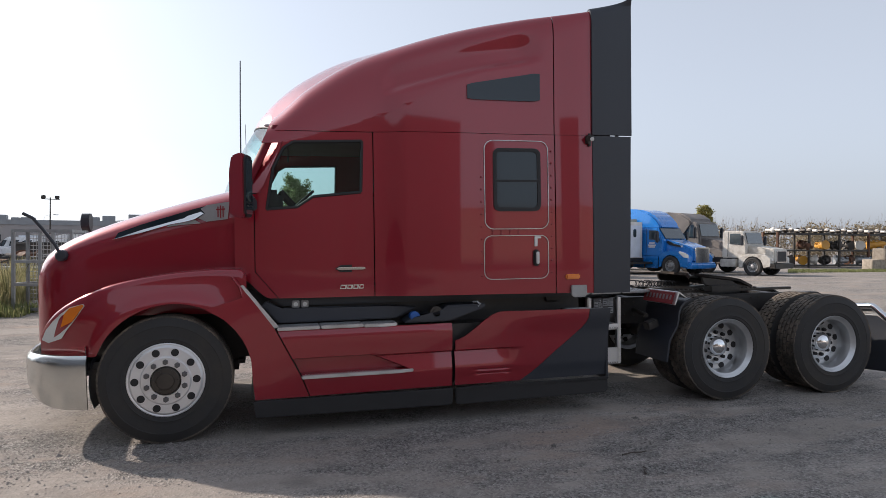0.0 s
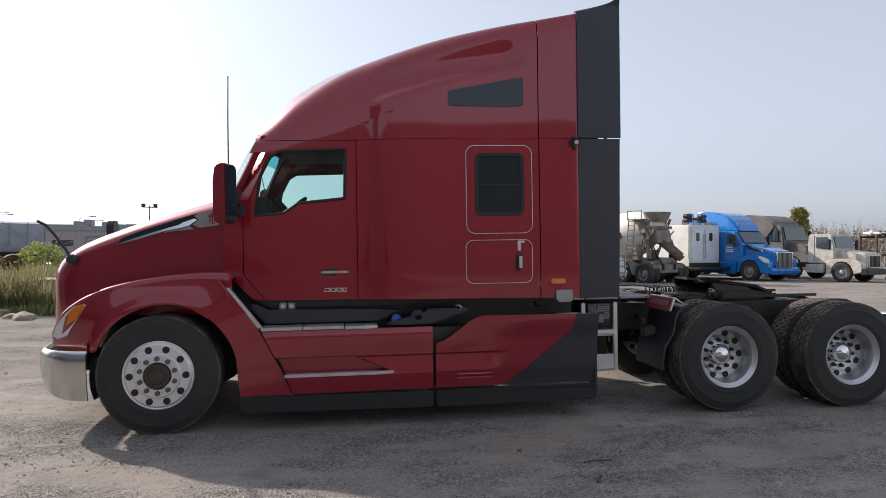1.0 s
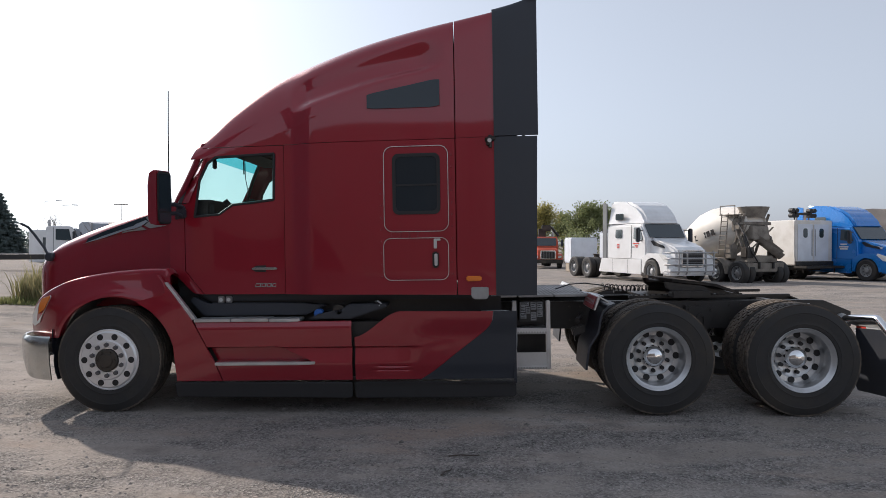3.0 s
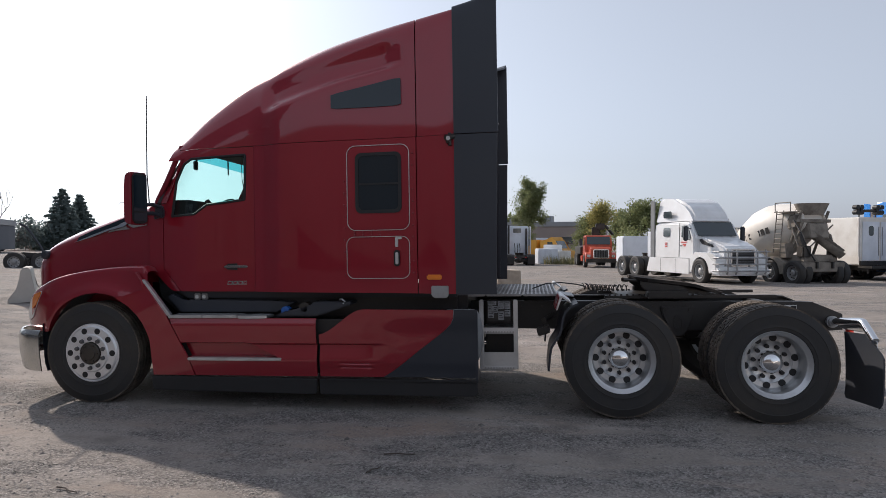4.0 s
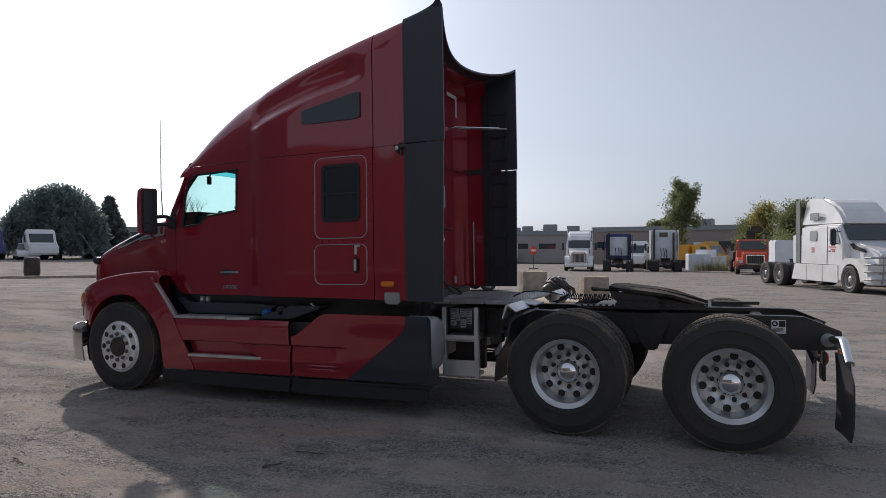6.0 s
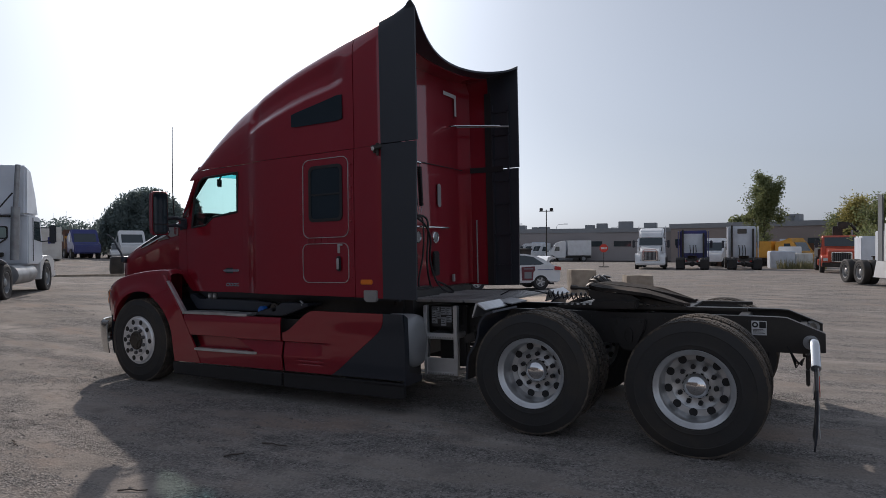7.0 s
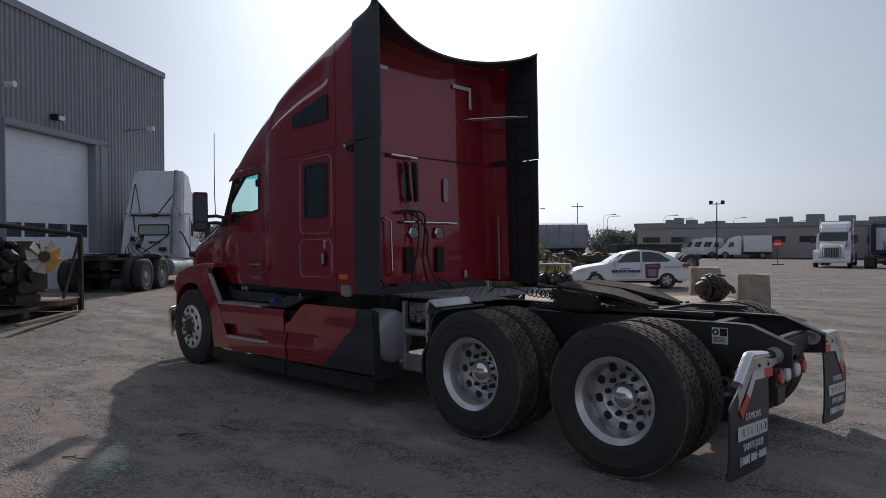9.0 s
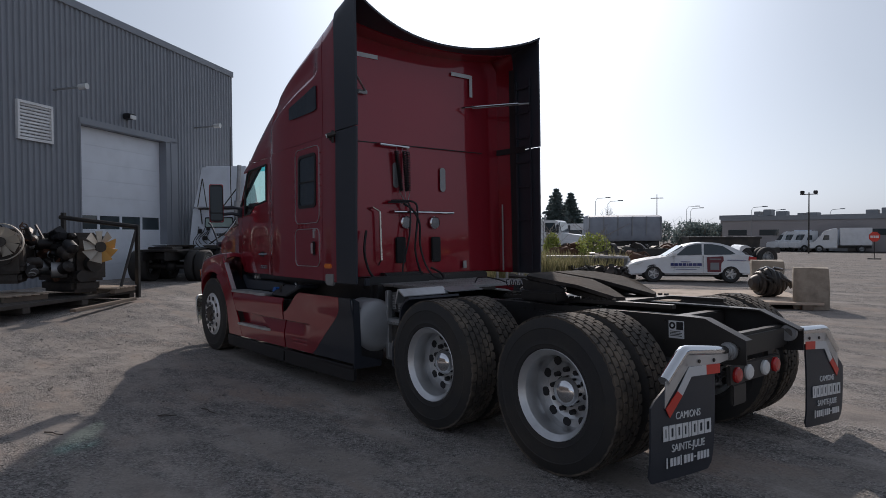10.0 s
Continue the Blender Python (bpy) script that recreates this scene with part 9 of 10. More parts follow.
broadleaf("leafy green poplar beside the far hall", 4.13, 67.28, 9.4, 3.9, LEAF, 12000, 5, 0.105, 0.10)
broadleaf("green tree with yellowing leaves", 12.60, 69.31, 6.8, 4.9, LEAF_YELLOW, 5500, 7, 0.11, 0.1)
broadleaf("leafy green tree behind the parked trucks", 10.92, 71.85, 5.4, 4.9, LEAF, 7000, 8, 0.11, 0.08)
broadleaf("leafy green tree behind the parked trucks", 15.26, 73.77, 5.9, 4.2, LEAF, 6500, 9, 0.11, 0.08)
broadleaf("leafy green tree behind the white tractor", 11.96, 38.83, 4.6, 4.2, LEAF, 7000, 10, 0.09, 0.05)
broadleaf("distant round green tree over the hall's roof", -0.31, 93.91, 6.7, 4.5, LEAF, 1400, 12, 0.25, 0.2)
broadleaf("slim yellow autumn tree", 60.0, 71.0, 7.6, 2.4, LEAF_YELLOW, 3600, 14, 0.13, 0.25)
willow("broad hanging willow at the yard's edge", -50.23, 37.81, 7.0, 8.2, 4)
spruce("dark pointed spruce at the yard's edge", -50.4, 43.6, 6.6, 5.4, 3)
spruce("dark spruce behind the scrapped lorries", -63.6, 80.5, 9.4, 7.6, 13)
spruce("dark spruce behind the scrapped lorries", -64.14, 84.94, 8.9, 7.4, 15)
bare_tree("bare twiggy tree on the skyline", -62.38, 67.79, 9.2, 2)
bare_tree("bare twiggy tree on the skyline", -55.72, 85.19, 6.5, 17)


def thicket(label, a, b, count, h0, h1, material, seed, leaf=0.2, leaves=260, twigs=True):
    """A hedge-like row of scrub between two places: nobody could count it."""
    rnd = np.random.RandomState(seed)
    centres = []
    bm = B()
    for k in range(count):
        t = rnd.uniform(0, 1)
        x, y = a[0] + (b[0] - a[0]) * t + rnd.normal(0, 1.6), a[1] + (b[1] - a[1]) * t + rnd.normal(0, 1.6)
        h = rnd.uniform(h0, h1)
        w = h * rnd.uniform(0.25, 0.5)
        for j in range(5 if twigs else 2):
            p = Vector((x + rnd.normal(0, w * 0.3), y + rnd.normal(0, w * 0.3), 0))
            q = p + Vector((rnd.normal(0, w * 0.5), rnd.normal(0, w * 0.5), h * rnd.uniform(0.8, 1.1)))
            pipe(bm, [p, p.lerp(q, 0.5) + Vector(rnd.normal(0, 0.15, 3)), q], 0.03, 4, 0.01)
            if twigs:
                for i in range(4):
                    s = p.lerp(q, rnd.uniform(0.4, 0.95))
                    pipe(bm, [s, s + Vector((rnd.normal(0, 0.5), rnd.normal(0, 0.5), rnd.uniform(0.3, 1.0)))], 0.016, 3, 0.006)
        for j in range(leaves):
            u = rnd.normal(size=3)
            u /= np.linalg.norm(u)
            rr = rnd.uniform(0.3, 1) ** 0.5
            centres.append((x + u[0] * w * rr, y + u[1] * w * rr, h * 0.5 + u[2] * h * 0.45 * rr))
    o = solo("scrub", bm, TWIG, label, "bushes", kind="stuff")
    o.location.z = fall((a[0] + b[0]) / 2, (a[1] + b[1]) / 2)
    if leaves:
        c = new("foliage", leaf_mesh("foliage", centres, leaf, material, rnd))
        c.parent = o
    return o


thicket("bare brown autumn trees along the far boundary", (60.81, 88.81), (99.69, 70.65), 150, 4.2, 6.8, LEAF_BROWN, 21, 0.20, 70)
thicket("brown autumn bushes along the far boundary", (74.49, 69.01), (87.81, 61.49), 14, 4.5, 5.8, LEAF_BROWN, 22, 0.20, 420)
thicket("dark green bushes along the road", (-75.68, 40.74), (-65.73, 55.29), 26, 3.0, 5.2, LEAF_HAZE, 23, 0.24, 300, False)
thicket("dark green bushes behind the orange lorries", (-71.5, 72.0), (-64.5, 77.5), 12, 3.6, 5.6, LEAF_HAZE, 24, 0.24, 260, False)
thicket("grey-green trees on the skyline beyond the workshop", (-84.0, 42.0), (-77.0, 52.5), 26, 3.4, 4.8, LEAF_HAZE, 27, 0.24, 300, False)
thicket("grey-green bushes on the skyline", (-55.82, 103.19), (-47.64, 107.79), 14, 3.0, 5.0, LEAF_HAZE, 25, 0.3, 240, False)
thicket("hazy grey-green trees between the halls", (-76.0, 84.0), (-42.0, 97.5), 46, 2.6, 4.4, LEAF_HAZE, 29, 0.28, 200)
thicket("pale green bush by the scrap heap", (-13.07, 22.03), (-13.45, 23.03), 2, 1.5, 1.9, LEAF_BRIGHT, 26, 0.08, 1100)


def grass(label, corners, count, h0, h1, material, seed):
    """Tall weeds over a four-cornered patch."""
    rnd = np.random.RandomState(seed)
    c = np.array(corners)
    u, w = rnd.uniform(size=(count, 1)), rnd.uniform(size=(count, 1))
    base = (c[0] * (1 - u) + c[1] * u) * (1 - w) + (c[3] * (1 - u) + c[2] * u) * w
    clump = np.array([noise.noise((float(p[0]) * 1.1, float(p[1]) * 1.1, seed)) for p in base])
    h = rnd.uniform(h0, h1, count) * np.clip(0.75 + 0.8 * clump, 0.25, 1.4)
    a = rnd.uniform(0, 2 * math.pi, count)
    lean = rnd.normal(0, 0.22, (count, 2)) * h[:, None]
    wd = 0.008 + 0.010 * rnd.uniform(size=count)
    zz = np.array([ground_z(float(p[0]), float(p[1])) for p in base])
    verts, faces = [], []
    for i in range(count):
        x, y = base[i]
        dx, dy = wd[i] * math.cos(a[i]), wd[i] * math.sin(a[i])
        verts += [(x - dx, y - dy, zz[i]), (x + dx, y + dy, zz[i]), (x + dx + lean[i][0] * 0.4, y + dy + lean[i][1] * 0.4, zz[i] + h[i] * 0.6), (x - dx + lean[i][0] * 0.4, y - dy + lean[i][1] * 0.4, zz[i] + h[i] * 0.6), (x + lean[i][0], y + lean[i][1], zz[i] + h[i])]
        k = 5 * i
        faces += [(k, k + 1, k + 2, k + 3), (k + 3, k + 2, k + 4)]
    me = bpy.data.meshes.new("weeds")
    me.from_pydata(verts, [], faces)
    me.materials.append(material)
    return tagged(new("weeds", me), label, "weeds", kind="stuff")


grass("tall dry weeds and grass beside the yard", ((-7.6, 9.2), (-4.3, 9.6), (-5.0, 15.5), (-9.5, 15.0)), 9000, 0.35, 1.15, GRASS, 31)
grass("short weeds at the yard's edge", ((-7.6, 8.6), (-3.9, 9.0), (-3.8, 10.2), (-7.9, 9.8)), 2600, 0.08, 0.30, GRASS_SHORT, 32)
grass("dry weeds among the scrap axles", ((-7.87, 15.95), (-5.43, 17.90), (-7.73, 21.17), (-10.54, 18.93)), 2600, 0.3, 1.0, GRASS, 33)
grass("mown grass strip before the engine racks", ((31.11, 26.12), (41.89, 26.06), (46.64, 29.72), (34.56, 29.73)), 9000, 0.08, 0.20, GRASS_SHORT, 34)
grass("yellow weeds before the parked tractors", ((5.64, 55.51), (9.18, 55.42), (9.37, 58.92), (5.62, 59.01)), 1500, 0.3, 1.0, GRASS, 35)


# ---- far halls ----
HALL = mat("grey_hall_wall", (0.36, 0.335, 0.33), 0.8, grain=0.06, stain=0.12, stain_size=0.2)
NAVY_HALL = mat("dark_slate_hall_wall", (0.11, 0.12, 0.14), 0.8, grain=0.06, stain=0.12, stain_size=0.2)
HALL_DARK = mat("brown_grey_hall_wall", (0.30, 0.255, 0.235), 0.8, grain=0.06, stain=0.12, stain_size=0.2)


def hall(label, a, b, h, material, depth=22, bays=9, door_paint=None, seed=0, band=0.5):
    rnd = random.Random(seed)
    a, b = Vector((a[0], a[1], 0)), Vector((b[0], b[1], 0))
    d = b - a
    L = d.length
    ang = math.degrees(math.atan2(d.y, d.x))
    v = empty("industrial_hall", label, "building", pose(a.x, a.y, 0, 0, 0, ang))
    bm = B()
    box(bm, 0, L, 0, depth, 0, h)
    part("wall", bm, material, v)
    bm = B()
    box(bm, -0.15, L + 0.15, -0.15, depth, h - band, h + 0.15, 0.02)
    part("roof_edge", bm, GREY_FAIR, v)
    for k in range(bays):
        x = (k + 0.5) * L / bays
        bm = B()
        if rnd.random() < 0.6:
            box(bm, x - L / bays * 0.25, x + L / bays * 0.25, -0.06, 0.05, 0, min(3.2, h * 0.6))
            part("bay_door", bm, door_paint or DAYCAB, v)
        else:
            box(bm, x - L / bays * 0.3, x + L / bays * 0.3, -0.05, 0.05, h * 0.45, h * 0.62)
            part("window", bm, SCREEN, v)
    for k in range(max(2, bays // 2)):
        bm = B()
        x, w = rnd.uniform(0.05, 0.9) * L, rnd.uniform(0.8, 2.2)
        box(bm, x, x + w, 4, 6, h + 0.1, h + rnd.uniform(0.6, 1.3), 0.05)
        part("roof_unit", bm, GREY_FAIR, v)
    return v


hall("long low grey hall beyond the yard's road", (-38.3, 87.7), (-5.58, 94.09), 4.7, HALL, bays=8, seed=2)
hall("long low grey hall with parked lorries before it", (-40.0, 98.95), (-10.22, 101.19), 5.0, HALL_DARK, bays=9, seed=4)
hall("long dark hall behind the spruce", (-66.0, 50.5), (-53.6, 57.8), 3.3, NAVY_HALL, depth=9, bays=5, seed=3, door_paint=NAVY_HALL)
hall("low brick-grey hall behind the parked tractors", (-8.65, 90.30), (10.73, 84.98), 5.2, HALL_DARK, bays=6, seed=6)
hall("white-walled office block on the skyline", (-42.79, 95.66), (-37.25, 96.19), 5.15, HALL, depth=10, bays=3, seed=8)


# ---- poles, signs ----
def lamp_pole(x, y, h, label="tall grey yard pole with twin floodlights"):
    v = empty("street_lamp", label, "lamp post", pose(x, y, 0, 0, 0, 20), "yard lamp posts")
    bm = B()
    rod(bm, (0, 0, 0), (0, 0, h), 0.10, 10, 0.06)
    part("pole", bm, STEEL_DARK, v)
    bm = B()
    box(bm, -0.9, 0.9, -0.04, 0.04, h - 0.25, h - 0.15)
    part("crossbar", bm, STEEL_DARK, v)
    for s in (-1, 1):
        bm = B()
        box(bm, s * 0.65 - 0.22, s * 0.65 + 0.22, -0.3, 0.15, h - 0.15, h + 0.20, 0.05)
        part("flood_lamp", bm, STEEL_DARK, v)
    return v


lamp_pole(-21.5, 75.0, 6.9)
for t, (px, py), h in ((0, (-31.49, 108.16), 6.5), (0, (-49.48, 98.40), 6.6), (0, (-49.20, 96.67), 6.8), (0, (-38.78, 104.29), 6.5), (0, (-49.49, 72.85), 6.8), (0, (-48.04, 73.79), 6.4), (0, (-33.97, 87.45), 6.2), (0, (-20.65, 103.43), 5.6)):
    v = empty("street_lamp", "thin road lamp on a bent arm", "lamp post", pose(px, py, 0, 0, 0, 40), "road lamp posts")
    bm = B()
    pipe(bm, [(0, 0, 0), (0, 0, h - 0.5), (0.3, 0, h - 0.1), (1.6, 0, h)], 0.038, 6)
    part("pole", bm, ALU_DULL, v)
    bm = B()
    box(bm, 1.4, 2.1, -0.12, 0.12, h - 0.05, h + 0.08, 0.02)
    part("lamp_head", bm, GREY_FAIR, v)
v = empty("utility_pole", "wooden utility pole with a crossarm", "utility pole", pose(-39.91, 73.51, 0, 0, 0, 30))
bm = B()
rod(bm, (0, 0, 0), (0, 0, 7.2), 0.075, 8, 0.045)
part("pole", bm, WOOD, v)
bm = B()
box(bm, -0.8, 0.8, -0.05, 0.05, 6.65, 6.75)
part("crossarm", bm, WOOD, v)
v = empty("stop_sign", "red octagonal stop sign on a post with a cross foot", "road sign", pose(-8.5, 54.2, 0, 0, 0, 20))
bm = B()
rod(bm, (0, 0, 0), (0, 0, 1.7), 0.03, 8)
box(bm, -0.45, 0.45, -0.05, 0.05, 0, 0.08)
box(bm, -0.05, 0.05, -0.4, 0.4, 0, 0.08)
part("post", bm, STEEL_DARK, v)
bm = B()
lathe(bm, [(0.40, -0.05), (0.40, -0.03)], "y", (0, 0, 1.75), 8)
bmesh.ops.rotate(bm, verts=bm.verts, cent=(0, 0, 1.75), matrix=Matrix.Rotation(radians(22.5), 3, "Y"))
part("sign_plate", bm, TAPE_RED, v)
bm = B()
for k in range(5):
    box(bm, -0.26 + 0.11 * k, -0.18 + 0.11 * k, -0.056, -0.05, 1.66, 1.84)
part("sign_print", bm, WHITE, v)


# ---- parked delivery lorries far off ----
def far_lorry(name, label, x, y, deg, paint, body_paint, L=6.5, H=3.2, cab=True):
    v = empty(name, label, "truck", pose(x, y, 0, 0, 0, deg), "lorries parked by the far hall")
    bm = B()
    prism(bm, [(-1.1, 0.5), (-1.1, 1.25), (-0.2, 1.45), (0.25, 2.3), (0.6, 2.75), (1.4, H - 0.2), (2.0, H - 0.1), (2.0, 0.5)], "y", 0.1, 2.3, 0.10, 3)
    part("cab_body", bm, paint, v)
    for yy in (0.085, 2.295):
        pane(v, [(0.35, 1.55), (1.1, 1.6), (1.1, 2.2), (0.55, 2.2)], yy)
    bm = B()
    prism(bm, [(-0.20, 1.50), (-0.17, 1.48), (0.26, 2.28), (0.22, 2.30)], "y", 0.3, 2.1)
    part("windscreen", bm, SCREEN, v)
    if body_paint:
        bm = B()
        box(bm, 2.3, 2.3 + L, 0.05, 2.37, 0.9, H - 0.1, 0.03)
        part("cargo_box", bm, body_paint, v)
    axle_wheels(v, 0.0, R=0.46)
    axle_wheels(v, 4.6 if body_paint else 3.5, dual=True, R=0.46)
    bm = B()
    box(bm, -0.8, 2.3 + (L if body_paint else 2), 0.7, 1.7, 0.5, 0.85)
    part("chassis", bm, BLACK_FRAME, v)
    return v


far_lorry("delivery_lorry", "white sleeper lorry with a box body, parked by the far hall", -24.71, 86.32, 24, WHITE_PAINT, WHITE_PAINT, 3.4, 3.2)
for px in ((-26.98, 87.58), (-28.58, 88.01), (-30.09, 88.45)):
    far_lorry("delivery_lorry", "white lorry parked in a row by the far hall", px[0], px[1], 55, WHITE_PAINT, None, 3, 2.9)
far_lorry("dump_lorry", "faded orange lorry by the dark trees", -64.09, 66.19, 170, ORANGE, ORANGE, 3.5, 3.2)
far_lorry("dump_lorry", "faded orange lorry by the dark trees", -63.39, 69.57, 172, ORANGE, ORANGE, 8.5, 4.3)
far_lorry("scrap_lorry", "old red lorry among scrap", -51.6, 32.7, 165, RUST, RUST, 5, 2.2)
far_lorry("delivery_lorry", "small white lorry by the willow", -71.48, 41.60, 100, WHITE_PAINT, WHITE_PAINT, 4, 2.6)
far_lorry("pickup_truck", "silver pickup by the willow", -46.20, 34.53, 155, WHITE_PAINT, None, 3, 2.1)



def scrap_car(label, x, y, deg, paint):
    """A small dull saloon in the scrap row: tub, cabin with its glass, four wheels."""
    v = empty("scrap_car", label, "car", pose(x, y, 0, 0, 0, deg), "cars in the scrap row")
    bm = B()
    prism(bm, [(-0.85, 0.28), (-0.88, 0.60), (-0.70, 0.80), (0.35, 0.92), (2.55, 0.95), (3.35, 0.90), (3.42, 0.55), (3.38, 0.28)], "y", 0.0, 1.70, 0.10, 3)
    part("body", bm, paint, v)
    bm = B()
    prism(bm, [(0.35, 0.90), (1.05, 1.42), (2.20, 1.44), (2.85, 0.92)], "y", 0.10, 1.60, 0.08, 3)
    part("cabin", narrow(bm, 0.95, 0.25, 0.85), SCREEN, v)
    bm = B()
    prism(bm, [(1.0, 1.40), (1.15, 1.47), (2.1, 1.48), (2.25, 1.42)], "y", 0.24, 1.46, 0.03)
    part("roof", bm, paint, v)
    for x0 in (0.0, 2.6):
        add_wheel(v, x0, 0.10, 0.31, wide=0.7)
        add_wheel(v, x0, 1.60, 0.31, True, wide=0.7)
    return v


scrap_car("dull white saloon parked below the willow", -46.9, 33.4, 150, WHITE_PAINT)
scrap_car("faded blue saloon parked below the willow", -47.8, 35.9, 140, NAVY)
far_lorry("wheel_loader", "blue and yellow loader below the willow", -49.2, 31.9, 160, NAVY, YELLOW, 1.2, 2.2)
cont = empty("shipping_container", "white shipping container beyond the workshop", "container", pose(-44.6, 24.2, 0, 0, 0, 62))
bm = B()
box(bm, -1.25, 1.25, 0.0, 6.0, 0.12, 2.65, 0.03)
part("container_shell", bm, BOX_WHITE, cont)
bm = B()
for k in range(9):
    box(bm, -1.17 + k * 0.27, -1.05 + k * 0.27, -0.035, 0.02, 0.25, 2.5)
part("end_rib", bm, BOX_WHITE, cont)
bm = B()
box(bm, 0.30, 0.80, -0.05, -0.036, 1.35, 1.85)
part("notice", bm, NAVY, cont, "dark square notice")

rigid_truck("scrap_truck", "old pale bonneted lorry cab among scrap", pose(-18.37, 30.66, 0, 0, 0, 205), WHITE_PAINT)
# grey tipping trailer
v = empty("dump_trailer", "blue-grey tipping trailer with rounded flanks", "trailer", pose(-21.47, 35.87, 0, 0, 0, 48))
bm = B()
prism(bm, [(0.2, 1.1), (-0.1, 1.6), (-0.1, 2.9), (0.4, 3.05), (2.0, 3.05), (2.5, 2.9), (2.5, 1.6), (2.2, 1.1)], "x", 0.0, 5.4, 0.06, 2)
part("tipper_body", bm, mat("blue_grey_trailer_paint", (0.32, 0.35, 0.41), 0.5, stain=0.2), v)
for k in range(6):
    bm = B()
    box(bm, k * 1.05, k * 1.05 + 0.08, -0.16, -0.1, 1.5, 2.95)
    part("body_rib", bm, GREY_FAIR, v)
for x in (3.6, 4.8):
    axle_wheels(v, x, dual=True)
bm = B()
box(bm, 0, 5.4, 0.7, 1.7, 0.7, 1.1)
part("chassis", bm, BLACK_FRAME, v)


# ---- scrap: axles, gearboxes, bins ----
def scrap_lump(label, x, y, z, seed, s=1.0, name="gearbox"):
    rnd = random.Random(seed)
    bm = B()
    L = rnd.uniform(0.5, 0.9) * s
    rod(bm, (0, 0, 0.3 * s), (L, 0, 0.3 * s), 0.26 * s, 12, 0.15 * s)
    rod(bm, (-0.15 * s, 0, 0.3 * s), (0, 0, 0.3 * s), 0.30 * s, 14)
    for k in range(6):
        a, b = rnd.uniform(0, L), rnd.uniform(0, 6.28)
        box(bm, a - 0.08, a + 0.10, -0.09, 0.09, 0.12 * s, 0.28 * s, 0.02, m=Matrix.Translation((0, 0, 0.3 * s)) @ Matrix.Rotation(b, 4, "X"))
    pipe(bm, [(0, 0.2 * s, 0.5 * s), (L * 0.5, 0.3 * s, 0.55 * s), (L, 0.1 * s, 0.4 * s)], 0.03, 6)
    return solo(name, bm, rnd.choice((OILY, RUST, STEEL_DARK, OILY)), label, "gearbox", pose(x, y, z, rnd.uniform(-10, 10), rnd.uniform(-10, 10), rnd.uniform(0, 360)), "scrap gearboxes")


ax, ay = -6.30, 14.00
bx, by = -3.73, 15.42
for k in range(16):
    t = k / 15
    scrap_lump("rusty scrap gearbox lying in a row", ax + (bx - ax) * t, ay + (by - ay) * t + 0.3 * math.sin(k * 2.1), 0.0, 50 + k, 0.8)
bm = B()
a, b = Vector((ax, ay, 0.72)), Vector((bx, by, 0.72))
d = (b - a).normalized()
u = Vector((-d.y, d.x, 0))
bmv = [a + u * 0.7, b + u * 0.7, b + u * 0.95, a + u * 0.95]
lo = [bm.verts.new(q) for q in bmv]
hi = [bm.verts.new(q + Vector((0, 0, 0.08))) for q in bmv]
bm.faces.new(lo)
bm.faces.new(hi[::-1])
for i in range(4):
    bm.faces.new((lo[i], hi[i], hi[(i + 1) % 4], lo[(i + 1) % 4]))
for t in (0.02, 0.5, 0.98):
    q = a.lerp(b, t) + u * 0.82
    box(bm, q.x - 0.08, q.x + 0.08, q.y - 0.08, q.y + 0.08, 0, 0.72)
solo("steel_bench", bm, ALU_DULL, "long grey steel beam on short legs behind the gearboxes", "beam")
ax, ay = -12.14, 21.53
bx, by = -8.70, 27.68
for k in range(14):
    t = k / 13
    scrap_lump("heap of dark scrap axles and frames", ax + (bx - ax) * t, ay + (by - ay) * t, 0.15 * (k % 3), 80 + k, 1.6, "scrap_axle")
for k, px in enumerate(((-7.89, 24.66), (-10.03, 24.44), (-9.80, 25.81))):
    v = empty("scrap_chassis", "dark stripped lorry chassis with wheels", "chassis", pose(px[0], px[1], 0, 0, 0, 60 + 25 * k))
    frame_and_tail(v, 6.5, (4.0, 5.3))
for px in ((-9.80, 31.65), (-8.96, 33.23)):
    v = empty("scrap_bin", "black steel scrap bin", "bin", pose(px[0], px[1], 0, 0, 0, 45), "scrap bins")
    bm = B()
    prism(bm, [(-1.0, 0.0), (-1.15, 1.6), (1.15, 1.6), (1.0, 0.0)], "y", -0.8, 0.8, 0.03)
    part("bin_shell", bm, STEEL_DARK, v)
    bm = B()
    box(bm, -1.2, 1.2, -0.86, 0.86, 1.5, 1.62, 0.02)
    part("bin_rim", bm, STEEL_DARK, v)
# clutter before the far hall: pale crates, yellow loader, rusty containers
def crate(label, x, y, deg, w, h, paint, name="crate"):
    bm = B()
    box(bm, -w / 2, w / 2, -0.9, 0.9, 0.0, h, 0.06, seg=3)
    for k in range(int(w / 0.5)):
        box(bm, -w / 2 + 0.2 + 0.5 * k, -w / 2 + 0.3 + 0.5 * k, -0.94, -0.88, 0.05, h - 0.08)
    return solo(name, bm, paint, label, name.replace("_", " "), pose(x, y, 0, 0, 0, deg), "crates by the far hall")


